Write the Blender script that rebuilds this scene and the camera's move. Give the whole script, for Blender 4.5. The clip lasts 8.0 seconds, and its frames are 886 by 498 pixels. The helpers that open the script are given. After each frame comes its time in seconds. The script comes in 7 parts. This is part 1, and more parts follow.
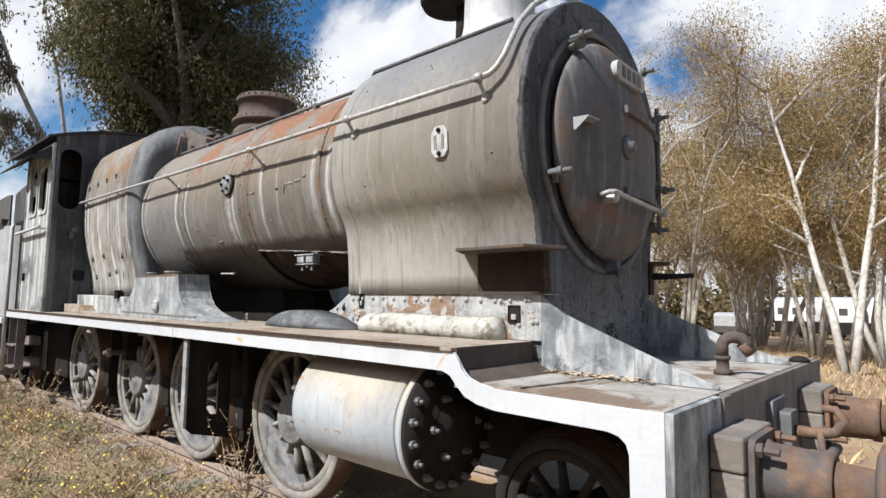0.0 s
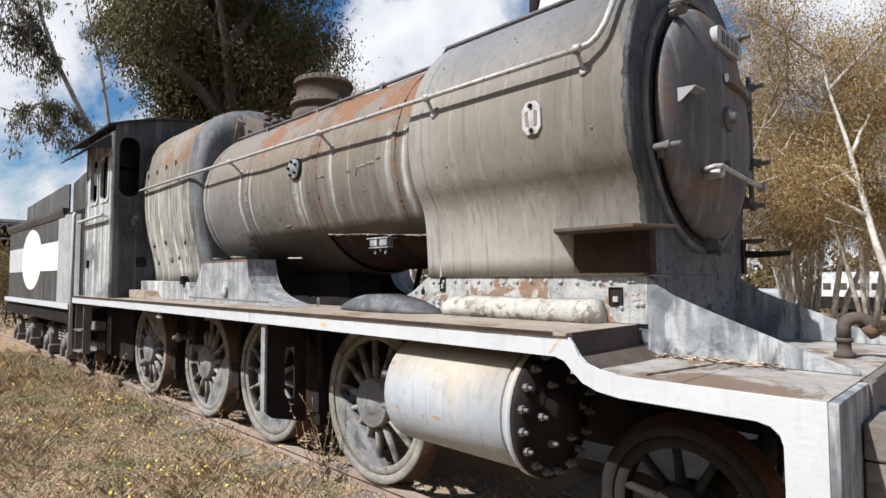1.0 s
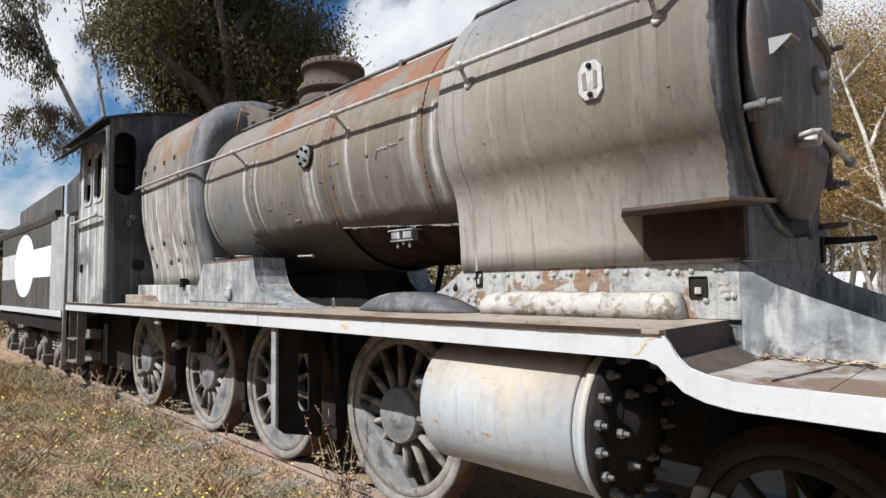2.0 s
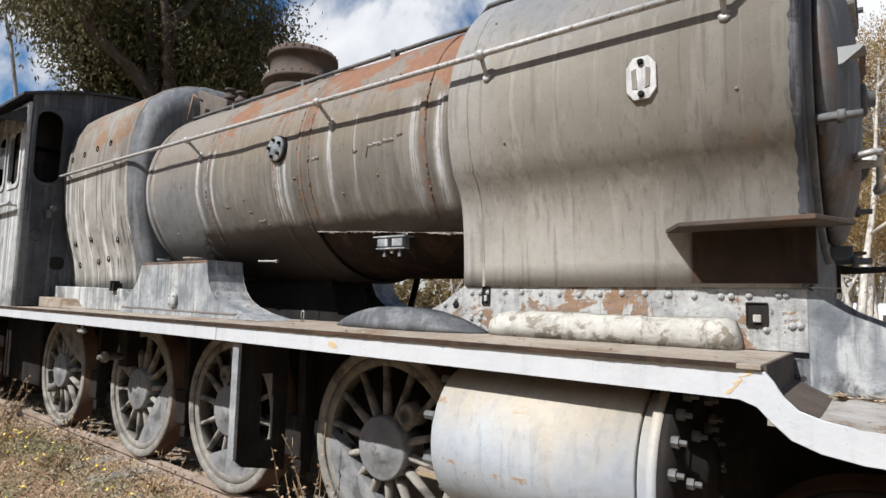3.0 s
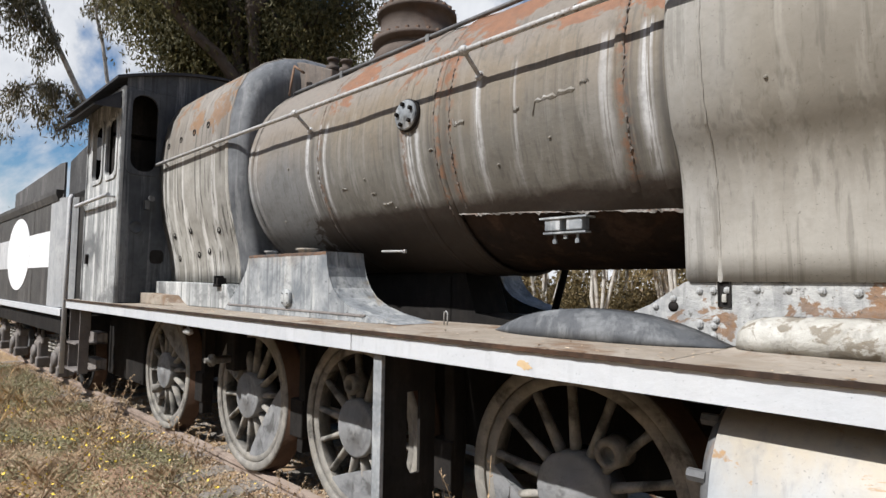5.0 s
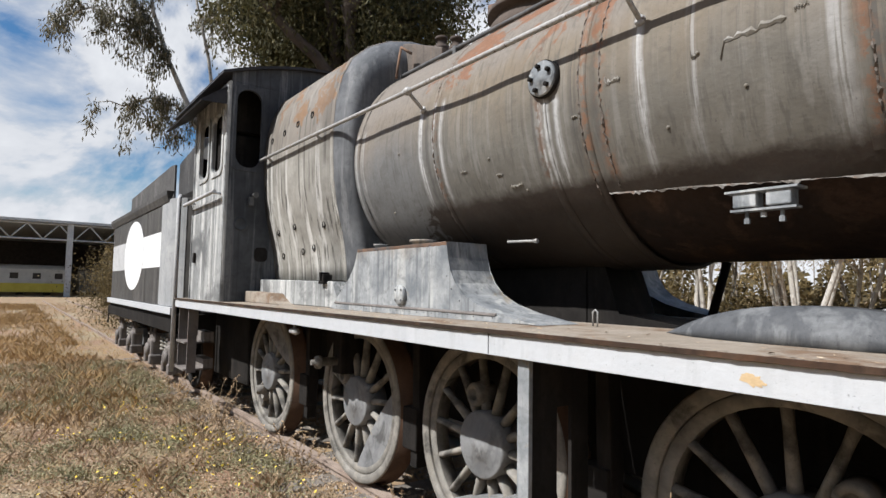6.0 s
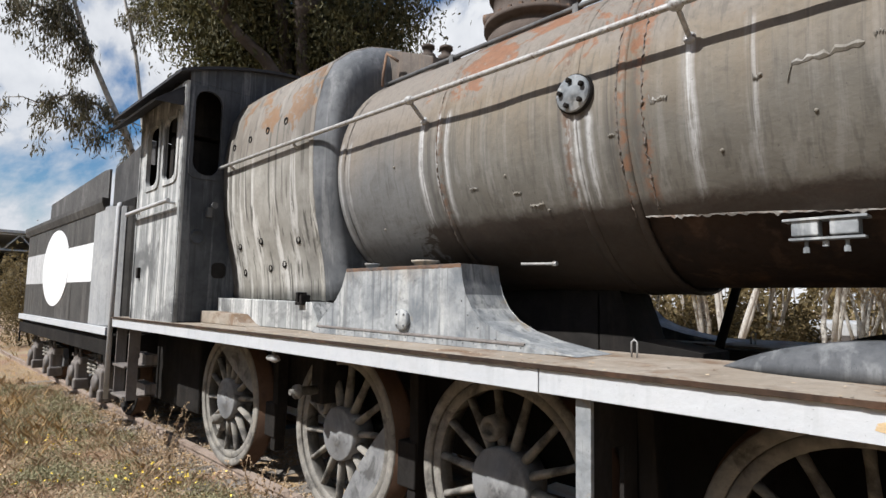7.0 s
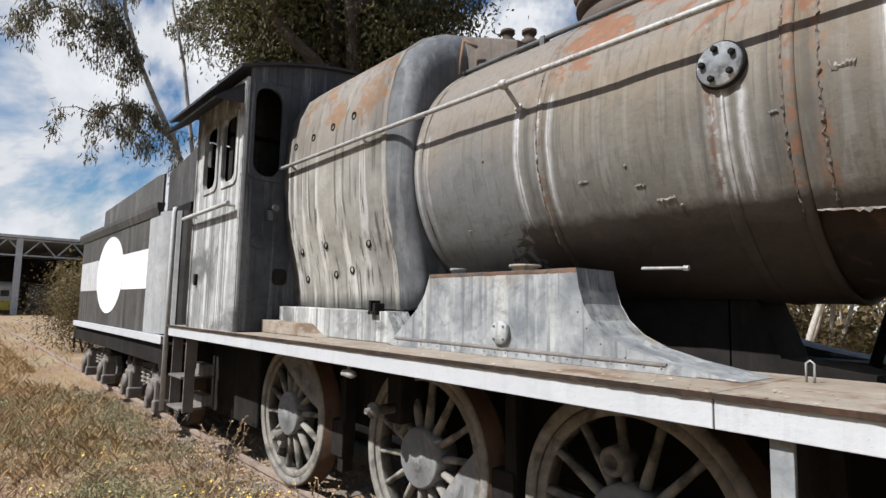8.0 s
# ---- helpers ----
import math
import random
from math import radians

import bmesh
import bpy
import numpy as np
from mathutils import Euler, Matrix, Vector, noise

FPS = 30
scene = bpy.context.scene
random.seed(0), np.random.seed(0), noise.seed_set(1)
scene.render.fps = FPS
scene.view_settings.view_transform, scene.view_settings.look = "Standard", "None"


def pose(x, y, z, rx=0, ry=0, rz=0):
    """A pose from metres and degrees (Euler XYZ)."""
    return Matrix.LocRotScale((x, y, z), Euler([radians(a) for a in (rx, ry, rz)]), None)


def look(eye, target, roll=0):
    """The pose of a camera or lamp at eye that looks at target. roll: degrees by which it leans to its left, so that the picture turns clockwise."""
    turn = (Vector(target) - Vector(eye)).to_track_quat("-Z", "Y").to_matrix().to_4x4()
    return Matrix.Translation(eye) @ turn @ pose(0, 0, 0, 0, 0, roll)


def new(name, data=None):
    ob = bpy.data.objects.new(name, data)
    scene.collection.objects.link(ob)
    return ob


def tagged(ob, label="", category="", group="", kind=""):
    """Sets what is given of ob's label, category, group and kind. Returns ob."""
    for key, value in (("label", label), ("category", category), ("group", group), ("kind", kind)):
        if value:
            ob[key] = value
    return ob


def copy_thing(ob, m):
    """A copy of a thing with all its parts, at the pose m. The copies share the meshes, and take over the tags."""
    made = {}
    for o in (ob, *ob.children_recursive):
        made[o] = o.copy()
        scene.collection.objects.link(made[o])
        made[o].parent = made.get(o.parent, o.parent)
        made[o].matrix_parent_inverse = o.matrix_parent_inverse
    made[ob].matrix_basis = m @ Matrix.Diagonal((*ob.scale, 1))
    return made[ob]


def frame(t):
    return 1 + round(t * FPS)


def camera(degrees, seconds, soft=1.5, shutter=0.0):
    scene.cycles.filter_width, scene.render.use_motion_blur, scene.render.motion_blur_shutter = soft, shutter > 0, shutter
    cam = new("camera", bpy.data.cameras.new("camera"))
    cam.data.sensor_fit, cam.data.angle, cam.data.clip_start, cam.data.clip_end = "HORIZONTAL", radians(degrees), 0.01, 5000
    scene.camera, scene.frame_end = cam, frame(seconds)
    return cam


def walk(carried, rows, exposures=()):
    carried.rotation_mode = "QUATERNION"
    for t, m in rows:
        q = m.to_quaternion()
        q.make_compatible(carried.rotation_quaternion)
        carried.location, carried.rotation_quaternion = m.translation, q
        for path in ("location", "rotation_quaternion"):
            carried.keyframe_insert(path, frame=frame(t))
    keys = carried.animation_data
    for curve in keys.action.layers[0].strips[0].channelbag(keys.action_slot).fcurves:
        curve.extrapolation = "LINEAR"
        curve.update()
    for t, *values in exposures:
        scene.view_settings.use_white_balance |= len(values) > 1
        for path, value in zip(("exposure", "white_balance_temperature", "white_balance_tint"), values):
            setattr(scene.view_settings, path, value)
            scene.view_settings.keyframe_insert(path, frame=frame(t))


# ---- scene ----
cam = camera(75.4, 8.0)
PATH = [
    (0, (4.186, -3.755, 1.656), (2.854, -2.273, 1.831), 0.7),
    (0.5, (4.11, -3.837, 1.654), (2.71, -2.413, 1.758), 1.4),
    (1, (3.814, -3.956, 1.675), (2.406, -2.54, 1.78), -0.1),
    (1.5, (3.552, -3.901, 1.636), (2.128, -2.502, 1.748), 0.8),
    (1.7, (3.447, -3.834, 1.615), (2.014, -2.443, 1.722), -0.3),
    (2.8, (2.691, -3.634, 1.593), (1.436, -2.088, 1.773), 0.6),
    (3, (2.589, -3.716, 1.599), (1.37, -2.141, 1.778), 1.4),
    (3.5, (2.339, -3.592, 1.625), (1.102, -2.027, 1.768), 0.6),
    (4, (2.055, -3.45, 1.63), (0.688, -2.001, 1.806), 1.3),
    (4.2, (1.945, -3.503, 1.68), (0.584, -2.044, 1.816), 1.3),
    (5.3, (1.382, -3.417, 1.633), (-0.072, -2.049, 1.751), -0.0),
    (5.5, (1.253, -3.379, 1.606), (-0.273, -2.092, 1.728), -0.0),
    (6, (0.945, -3.308, 1.593), (-0.647, -2.106, 1.731), 1.0),
    (6.5, (0.679, -3.394, 1.601), (-0.821, -2.081, 1.755), 3.3),
    (7, (0.409, -3.527, 1.665), (-1.019, -2.138, 1.848), 1.1),
    (7.5, (0.144, -3.509, 1.654), (-1.29, -2.126, 1.829), 1.2),
    (8, (-0.17, -3.498, 1.678), (-1.679, -2.201, 1.881), 1.2),
]
EXPOSE = [(0, 0.70, 6340, 10), (1.5, 0.57, 6340, 10), (3, 0.53, 6340, 10), (5.5, 0.51, 6340, 10), (8, 0.50, 6340, 10)]
walk(cam, [(t, look(eye, target, roll)) for t, eye, target, roll in PATH], EXPOSE)

# ---------------------------------------------------------------- light
SUN_TO = Vector((-0.22, -1.0, 1.14)).normalized()
world = bpy.data.worlds.new("world")
scene.world = world
world.use_nodes = True
wn, wl = world.node_tree.nodes, world.node_tree.links
wn.clear()
sky = wn.new("ShaderNodeTexSky")
sky.sky_type, sky.sun_disc = "NISHITA", False
sky.sun_elevation = math.asin(SUN_TO.z)
sky.sun_rotation = math.atan2(SUN_TO.x, SUN_TO.y)
cloud = wn.new("ShaderNodeTexNoise")
cloud.inputs["Scale"].default_value, cloud.inputs["Detail"].default_value = 3.2, 9.0
cloud.inputs["Roughness"].default_value, cloud.inputs["Distortion"].default_value = 0.55, 0.4
cover = wn.new("ShaderNodeValToRGB")
cover.color_ramp.elements[0].position, cover.color_ramp.elements[1].position = 0.455, 0.54
tone = wn.new("ShaderNodeValToRGB")
tone.color_ramp.elements[0].position, tone.color_ramp.elements[1].position = 0.46, 0.66
tone.color_ramp.elements[0].color, tone.color_ramp.elements[1].color = (6.8, 7.0, 7.4, 1), (10.8, 10.8, 10.8, 1)
blend = wn.new("ShaderNodeMix")
blend.data_type = "RGBA"
back = wn.new("ShaderNodeBackground")
back.inputs["Strength"].default_value = 0.07
wout = wn.new("ShaderNodeOutputWorld")
height = wn.new("ShaderNodeSeparateXYZ")
wl.new(wn.new("ShaderNodeTexCoord").outputs["Generated"], height.inputs[0])
low = wn.new("ShaderNodeMapRange")
low.inputs["From Min"].default_value, low.inputs["From Max"].default_value = 0.42, 0.80
low.inputs["To Min"].default_value, low.inputs["To Max"].default_value = 0.055, -0.34
wl.new(height.outputs["Z"], low.inputs["Value"])
bank = wn.new("ShaderNodeMath")
wl.new(cloud.outputs["Fac"], bank.inputs[0])
wl.new(low.outputs[0], bank.inputs[1])
wl.new(bank.outputs[0], cover.inputs["Fac"])
wl.new(cloud.outputs["Fac"], tone.inputs["Fac"])
wl.new(cover.outputs["Color"], blend.inputs["Factor"])
deep = wn.new("ShaderNodeHueSaturation")
deep.inputs["Saturation"].default_value, deep.inputs["Value"].default_value = 1.4, 1.05
wl.new(sky.outputs["Color"], deep.inputs["Color"])
wl.new(deep.outputs["Color"], blend.inputs["A"])
wl.new(tone.outputs["Color"], blend.inputs["B"])
wl.new(blend.outputs["Result"], back.inputs["Color"])
wl.new(back.outputs["Background"], wout.inputs["Surface"])

sun = new("sun", bpy.data.lights.new("sun", "SUN"))
sun.data.energy, sun.data.angle, sun.data.color = 5.0, radians(0.6), (1.0, 0.975, 0.945)
sun.matrix_world = look((0, 0, 40), Vector((0, 0, 40)) - SUN_TO)


# ---------------------------------------------------------------- materials
def ramp(nt, fac, stops):
    n = nt.nodes.new("ShaderNodeValToRGB")
    e = n.color_ramp.elements
    while len(e) < len(stops):
        e.new(0.5)
    for el, (p, c) in zip(e, stops):
        el.position = p
        el.color = (c, c, c, 1) if isinstance(c, (int, float)) else (*c, 1)
    nt.links.new(fac, n.inputs["Fac"])
    return n.outputs["Color"]


def noise_of(nt, vec, scale, detail=5.0, rough=0.6, dist=0.0):
    n = nt.nodes.new("ShaderNodeTexNoise")
    n.inputs["Scale"].default_value, n.inputs["Detail"].default_value = scale, detail
    n.inputs["Roughness"].default_value, n.inputs["Distortion"].default_value = rough, dist
    nt.links.new(vec, n.inputs["Vector"])
    return n.outputs["Fac"]


def scaled(nt, vec, s):
    n = nt.nodes.new("ShaderNodeMapping")
    n.inputs["Scale"].default_value = s
    nt.links.new(vec, n.inputs["Vector"])
    return n.outputs["Vector"]


def mixed(nt, fac, a, b):
    n = nt.nodes.new("ShaderNodeMix")
    n.data_type = "RGBA"
    for sock, v in ((n.inputs["Factor"], fac), (n.inputs["A"], a), (n.inputs["B"], b)):
        if isinstance(v, bpy.types.NodeSocket):
            nt.links.new(v, sock)
        else:
            sock.default_value = (*v, 1) if isinstance(v, tuple) else v
    return n.outputs["Result"]


def math_of(nt, op, a, b):
    n = nt.nodes.new("ShaderNodeMath")
    n.operation = op
    n.use_clamp = True
    for sock, v in zip(n.inputs, (a, b)):
        if isinstance(v, bpy.types.NodeSocket):
            nt.links.new(v, sock)
        else:
            sock.default_value = v
    return n.outputs[0]


def start_material(name):
    m = bpy.data.materials.new(name)
    m.use_nodes = True
    nt = m.node_tree
    bsdf = nt.nodes["Principled BSDF"]
    co = nt.nodes.new("ShaderNodeTexCoord").outputs["Object"]
    return m, nt, bsdf, co


def bumped(nt, bsdf, height, strength, distance=0.01):
    b = nt.nodes.new("ShaderNodeBump")
    b.inputs["Strength"].default_value, b.inputs["Distance"].default_value = strength, distance
    nt.links.new(height, b.inputs["Height"])
    nt.links.new(b.outputs["Normal"], bsdf.inputs["Normal"])


def weathered(name, a, b, streak=None, streak_amount=0.5, streak_scale=(7, 7, 0.5), stain=None, stain_level=0.62,
              stain_scale=2.2, stain_width=0.05, rough=0.65, metal=0.0, bump=0.25, grain=40.0, patch=2.5, zone=None,
              speck=None, speck_level=0.68, bare=None, washes=(), mottle=0.55, drips=(), seams=(), sooty=0.8, grit=0.4):
    """Old painted metal: two-tone mottling, runs down the sheet, stains with sharp edges and fine grain.
    zone: (axis, from, to) over which the stain comes in. washes: (colour, axis, from, to, amount) tints blended in
    along an axis, broken up by noise. drips: (z_top, z_end, colour, [(x, half width, amount)]) runs below fittings.
    seams: (colour, [x]) lines of blistered rust round the barrel."""
    m, nt, bsdf, co = start_material(name)
    col = mixed(nt, ramp(nt, noise_of(nt, co, patch, 7, 0.65), [(0.35, 0.0), (0.65, 1.0)]), a, b)
    if streak:
        s = noise_of(nt, scaled(nt, co, streak_scale), 1.0, 7, 0.62, 0.35)
        fac = math_of(nt, "MULTIPLY", ramp(nt, s, [(0.52, 0.0), (0.60, 1.0)]), streak_amount)
        col = mixed(nt, fac, col, streak)
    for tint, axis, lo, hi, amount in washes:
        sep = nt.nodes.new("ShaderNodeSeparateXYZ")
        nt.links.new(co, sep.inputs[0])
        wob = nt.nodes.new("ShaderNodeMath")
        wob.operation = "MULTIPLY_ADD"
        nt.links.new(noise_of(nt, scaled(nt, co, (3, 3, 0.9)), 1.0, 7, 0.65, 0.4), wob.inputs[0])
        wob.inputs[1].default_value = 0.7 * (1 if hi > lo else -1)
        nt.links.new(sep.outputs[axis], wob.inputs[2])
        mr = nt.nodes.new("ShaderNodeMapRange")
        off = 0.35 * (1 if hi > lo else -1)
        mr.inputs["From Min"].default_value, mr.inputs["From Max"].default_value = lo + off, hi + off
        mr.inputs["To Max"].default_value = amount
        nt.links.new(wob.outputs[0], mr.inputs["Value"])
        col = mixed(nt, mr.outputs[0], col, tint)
    if streak:
        s2 = noise_of(nt, scaled(nt, co, (2.7 * streak_scale[0], 2.7 * streak_scale[1], 1.3 * streak_scale[2])), 1.0, 4, 0.6, 0.2)
        dark = tuple(0.45 * v for v in a)
        col = mixed(nt, math_of(nt, "MULTIPLY", ramp(nt, s2, [(0.55, 0.0), (0.64, 1.0)]), streak_amount * sooty), col, dark)
    if stain:
        n1 = noise_of(nt, co, stain_scale, 8, 0.68, 0.5)
        if zone:
            sep = nt.nodes.new("ShaderNodeSeparateXYZ")
            nt.links.new(co, sep.inputs[0])
            for axis, lo, hi in zone:
                mr = nt.nodes.new("ShaderNodeMapRange")
                mr.inputs["From Min"].default_value, mr.inputs["From Max"].default_value = lo, hi
                mr.inputs["To Min"].default_value, mr.inputs["To Max"].default_value = -0.28, 0.0
                nt.links.new(sep.outputs[axis], mr.inputs["Value"])
                plus = nt.nodes.new("ShaderNodeMath")
                nt.links.new(n1, plus.inputs[0])
                nt.links.new(mr.outputs[0], plus.inputs[1])
                n1 = plus.outputs[0]
        tone2 = mixed(nt, noise_of(nt, co, 14, 6), stain, tuple(0.55 * v for v in stain))
        col = mixed(nt, ramp(nt, n1, [(stain_level - stain_width, 0.0), (stain_level + stain_width, 1.0)]), col, tone2)
    if drips or seams:
        sep = nt.nodes.new("ShaderNodeSeparateXYZ")
        nt.links.new(co, sep.inputs[0])
        wob = nt.nodes.new("ShaderNodeMath")
        wob.operation = "MULTIPLY_ADD"
        nt.links.new(noise_of(nt, scaled(nt, co, (2, 2, 2.6)), 1.0, 4, 0.6), wob.inputs[0])
        wob.inputs[1].default_value = 0.06
        nt.links.new(sep.outputs["X"], wob.inputs[2])
        along = nt.nodes.new("ShaderNodeMapRange")
        along.inputs["From Min"].default_value, along.inputs["From Max"].default_value = -3.97, 1.03
        nt.links.new(wob.outputs[0], along.inputs["Value"])
    for z_top, z_end, colour, places in drips:
        stops = [(0.0, 0.0)]
        for x0, hw, amount in sorted(places):
            p = (x0 + 4.0) / 5.0
            stops += [(p - hw / 5.0, 0.0), (p, amount), (p + hw / 5.0, 0.0)]
        mask = ramp(nt, along.outputs[0], stops)
        fall = nt.nodes.new("ShaderNodeMapRange")
        fall.inputs["From Min"].default_value, fall.inputs["From Max"].default_value = z_end, z_end + 0.45 * (z_top - z_end)
        nt.links.new(sep.outputs["Z"], fall.inputs["Value"])
        head = nt.nodes.new("ShaderNodeMapRange")
        head.inputs["From Min"].default_value, head.inputs["From Max"].default_value = z_top + 0.02, z_top - 0.03
        nt.links.new(sep.outputs["Z"], head.inputs["Value"])
        lines = noise_of(nt, scaled(nt, co, (55, 8, 0.8)), 1.0, 5, 0.6)
        mask = math_of(nt, "MULTIPLY", mask, ramp(nt, lines, [(0.40, 0.1), (0.50, 1.0)]))
        mask = math_of(nt, "MULTIPLY", math_of(nt, "MULTIPLY", mask, fall.outputs[0]), head.outputs[0])
        col = mixed(nt, mask, col, colour)
    for colour, places in seams:
        stops = [(0.0, 0.0)]
        for x0 in sorted(places):
            p = (x0 + 4.0) / 5.0
            stops += [(p - 0.009, 0.0), (p, 1.0), (p + 0.009, 0.0)]
        mask = math_of(nt, "MULTIPLY", ramp(nt, along.outputs[0], stops), ramp(nt, noise_of(nt, co, 16, 6, 0.7), [(0.48, 0.0), (0.56, 1.0)]))
        col = mixed(nt, mask, col, colour)
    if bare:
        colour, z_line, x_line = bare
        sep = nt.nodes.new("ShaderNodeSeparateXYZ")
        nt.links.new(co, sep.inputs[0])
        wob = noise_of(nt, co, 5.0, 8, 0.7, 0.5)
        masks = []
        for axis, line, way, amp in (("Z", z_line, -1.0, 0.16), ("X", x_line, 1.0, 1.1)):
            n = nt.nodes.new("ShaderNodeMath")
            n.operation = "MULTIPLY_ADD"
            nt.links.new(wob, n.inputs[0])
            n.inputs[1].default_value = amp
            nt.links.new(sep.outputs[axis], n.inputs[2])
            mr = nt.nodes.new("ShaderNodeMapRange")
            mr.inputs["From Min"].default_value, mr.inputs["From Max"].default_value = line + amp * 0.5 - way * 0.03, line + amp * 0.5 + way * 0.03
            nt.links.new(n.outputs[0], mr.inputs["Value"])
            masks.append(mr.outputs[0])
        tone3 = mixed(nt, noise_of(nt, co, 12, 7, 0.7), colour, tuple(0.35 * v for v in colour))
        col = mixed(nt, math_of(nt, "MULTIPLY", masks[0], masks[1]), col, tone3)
    if speck:
        n3 = noise_of(nt, co, 26, 5, 0.7, 0.3)
        col = mixed(nt, ramp(nt, n3, [(speck_level - 0.03, 0.0), (speck_level + 0.03, 1.0)]), col, speck)
    grime = noise_of(nt, co, 9, 7, 0.7, 0.6)
    col = mixed(nt, math_of(nt, "MULTIPLY", ramp(nt, grime, [(0.50, 0.0), (0.72, 1.0)]), mottle), col, tuple(0.5 * v for v in a))
    flecks = noise_of(nt, co, 75, 4, 0.75, 0.4)
    col = mixed(nt, math_of(nt, "MULTIPLY", ramp(nt, flecks, [(0.63, 0.0), (0.68, 1.0)]), 0.6), col, tuple(0.35 * v for v in a))
    fine = noise_of(nt, co, grain, 6, 0.7)
    col = mixed(nt, math_of(nt, "MULTIPLY", ramp(nt, fine, [(0.35, 0.0), (0.7, 1.0)]), grit), col, tuple(0.55 * v for v in b))
    nt.links.new(col, bsdf.inputs["Base Color"])
    bsdf.inputs["Metallic"].default_value = metal
    bsdf.inputs["Specular IOR Level"].default_value = 0.25
    nt.links.new(ramp(nt, fine, [(0.2, rough - 0.12), (0.8, min(1.0, rough + 0.15))]), bsdf.inputs["Roughness"])
    bumped(nt, bsdf, noise_of(nt, co, grain * 0.5, 8, 0.7), bump, 0.012)
    return m


def simple(name, a, b, scale=6.0, rough=0.8, bump=0.3, random_tone=0.0, metal=0.0):
    m, nt, bsdf, co = start_material(name)
    col = mixed(nt, ramp(nt, noise_of(nt, co, scale, 7, 0.65), [(0.33, 0.0), (0.67, 1.0)]), a, b)
    if random_tone:
        geo = nt.nodes.new("ShaderNodeNewGeometry")
        val = ramp(nt, geo.outputs["Random Per Island"], [(0.0, 1 - random_tone), (1.0, 1.0)])
        mul = nt.nodes.new("ShaderNodeMix")
        mul.data_type, mul.blend_type = "RGBA", "MULTIPLY"
        mul.inputs["Factor"].default_value = 1.0
        nt.links.new(col, mul.inputs["A"])
        nt.links.new(val, mul.inputs["B"])
        col = mul.outputs["Result"]
    nt.links.new(col, bsdf.inputs["Base Color"])
    bsdf.inputs["Roughness"].default_value, bsdf.inputs["Metallic"].default_value = rough, metal
    bumped(nt, bsdf, noise_of(nt, co, scale * 6, 6), bump, 0.01)
    return m


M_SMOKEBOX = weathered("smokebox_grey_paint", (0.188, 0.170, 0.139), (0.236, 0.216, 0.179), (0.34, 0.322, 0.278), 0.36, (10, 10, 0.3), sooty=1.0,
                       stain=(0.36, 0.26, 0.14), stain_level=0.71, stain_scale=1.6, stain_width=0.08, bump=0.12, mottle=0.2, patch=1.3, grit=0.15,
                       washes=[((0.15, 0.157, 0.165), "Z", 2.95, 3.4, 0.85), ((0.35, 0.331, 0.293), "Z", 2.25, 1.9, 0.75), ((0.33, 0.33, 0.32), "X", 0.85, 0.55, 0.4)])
M_BOILER = weathered("boiler_grey_paint", (0.127, 0.118, 0.101), (0.174, 0.164, 0.142), (0.275, 0.267, 0.25), 0.36, (13, 6, 0.22), sooty=1.0,
                     stain=(0.27, 0.13, 0.07), stain_level=0.480, stain_scale=2.1, stain_width=0.014, bump=0.3, mottle=0.4, grit=0.25,
                     zone=[("Z", 2.55, 3.12), ("X", -2.9, -2.0)],
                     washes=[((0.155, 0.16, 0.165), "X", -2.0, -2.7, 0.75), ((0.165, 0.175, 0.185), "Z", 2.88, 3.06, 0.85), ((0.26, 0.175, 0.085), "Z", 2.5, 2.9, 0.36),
                             ((0.115, 0.095, 0.07), "X", -1.6, -0.6, 0.2)],
                     drips=[(2.67, 2.02, (0.52, 0.52, 0.51), [(-1.315, 0.011, 1.5), (-1.278, 0.012, 1.8), (-1.238, 0.018, 2.2), (-1.196, 0.011, 1.6), (-1.162, 0.016, 2.0)]),
                            (2.92, 2.05, (0.50, 0.50, 0.495), [(-3.43, 0.03, 0.8), (-3.33, 0.03, 0.6), (-2.46, 0.024, 2.0), (-2.30, 0.018, 1.5), (-2.22, 0.022, 1.2),
                                                               (-0.635, 0.03, 1.1), (-0.37, 0.025, 0.5), (0.19, 0.05, 0.65), (0.40, 0.04, 1.4)]),
                            (2.9, 1.95, (0.055, 0.052, 0.05), [(-1.05, 0.03, 0.7), (-1.217, 0.012, 1.4), (-1.178, 0.012, 1.4), (-1.34, 0.025, 0.6), (-2.38, 0.03, 0.6), (-0.9, 0.03, 0.6), (0.31, 0.05, 0.75), (0.48, 0.03, 0.8)])],
                     seams=[((0.20, 0.10, 0.055), [-0.975, -0.86, 0.28]), ((0.14, 0.08, 0.05), [-2.28, -1.30])],
                     # Dark brown below z 2.19: bare rust, with underside shade painted in.
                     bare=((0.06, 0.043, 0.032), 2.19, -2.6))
M_LOWER = weathered("boiler_sooty_rust", (0.10, 0.085, 0.072), (0.16, 0.135, 0.115), (0.20, 0.15, 0.115), 0.5, (11, 6, 0.8),
                    stain=(0.20, 0.095, 0.045), stain_level=0.60, stain_scale=2.4, bump=0.4)
M_BAND = weathered("cladding_band_paint", (0.165, 0.15, 0.124), (0.24, 0.222, 0.188), (0.40, 0.39, 0.365), 0.5, (16, 16, 0.5))
M_RUN = weathered("torn_sheet_edge", (0.10, 0.08, 0.065), (0.28, 0.27, 0.25), (0.15, 0.09, 0.06), 0.7, (30, 30, 30), rough=0.85, patch=14)
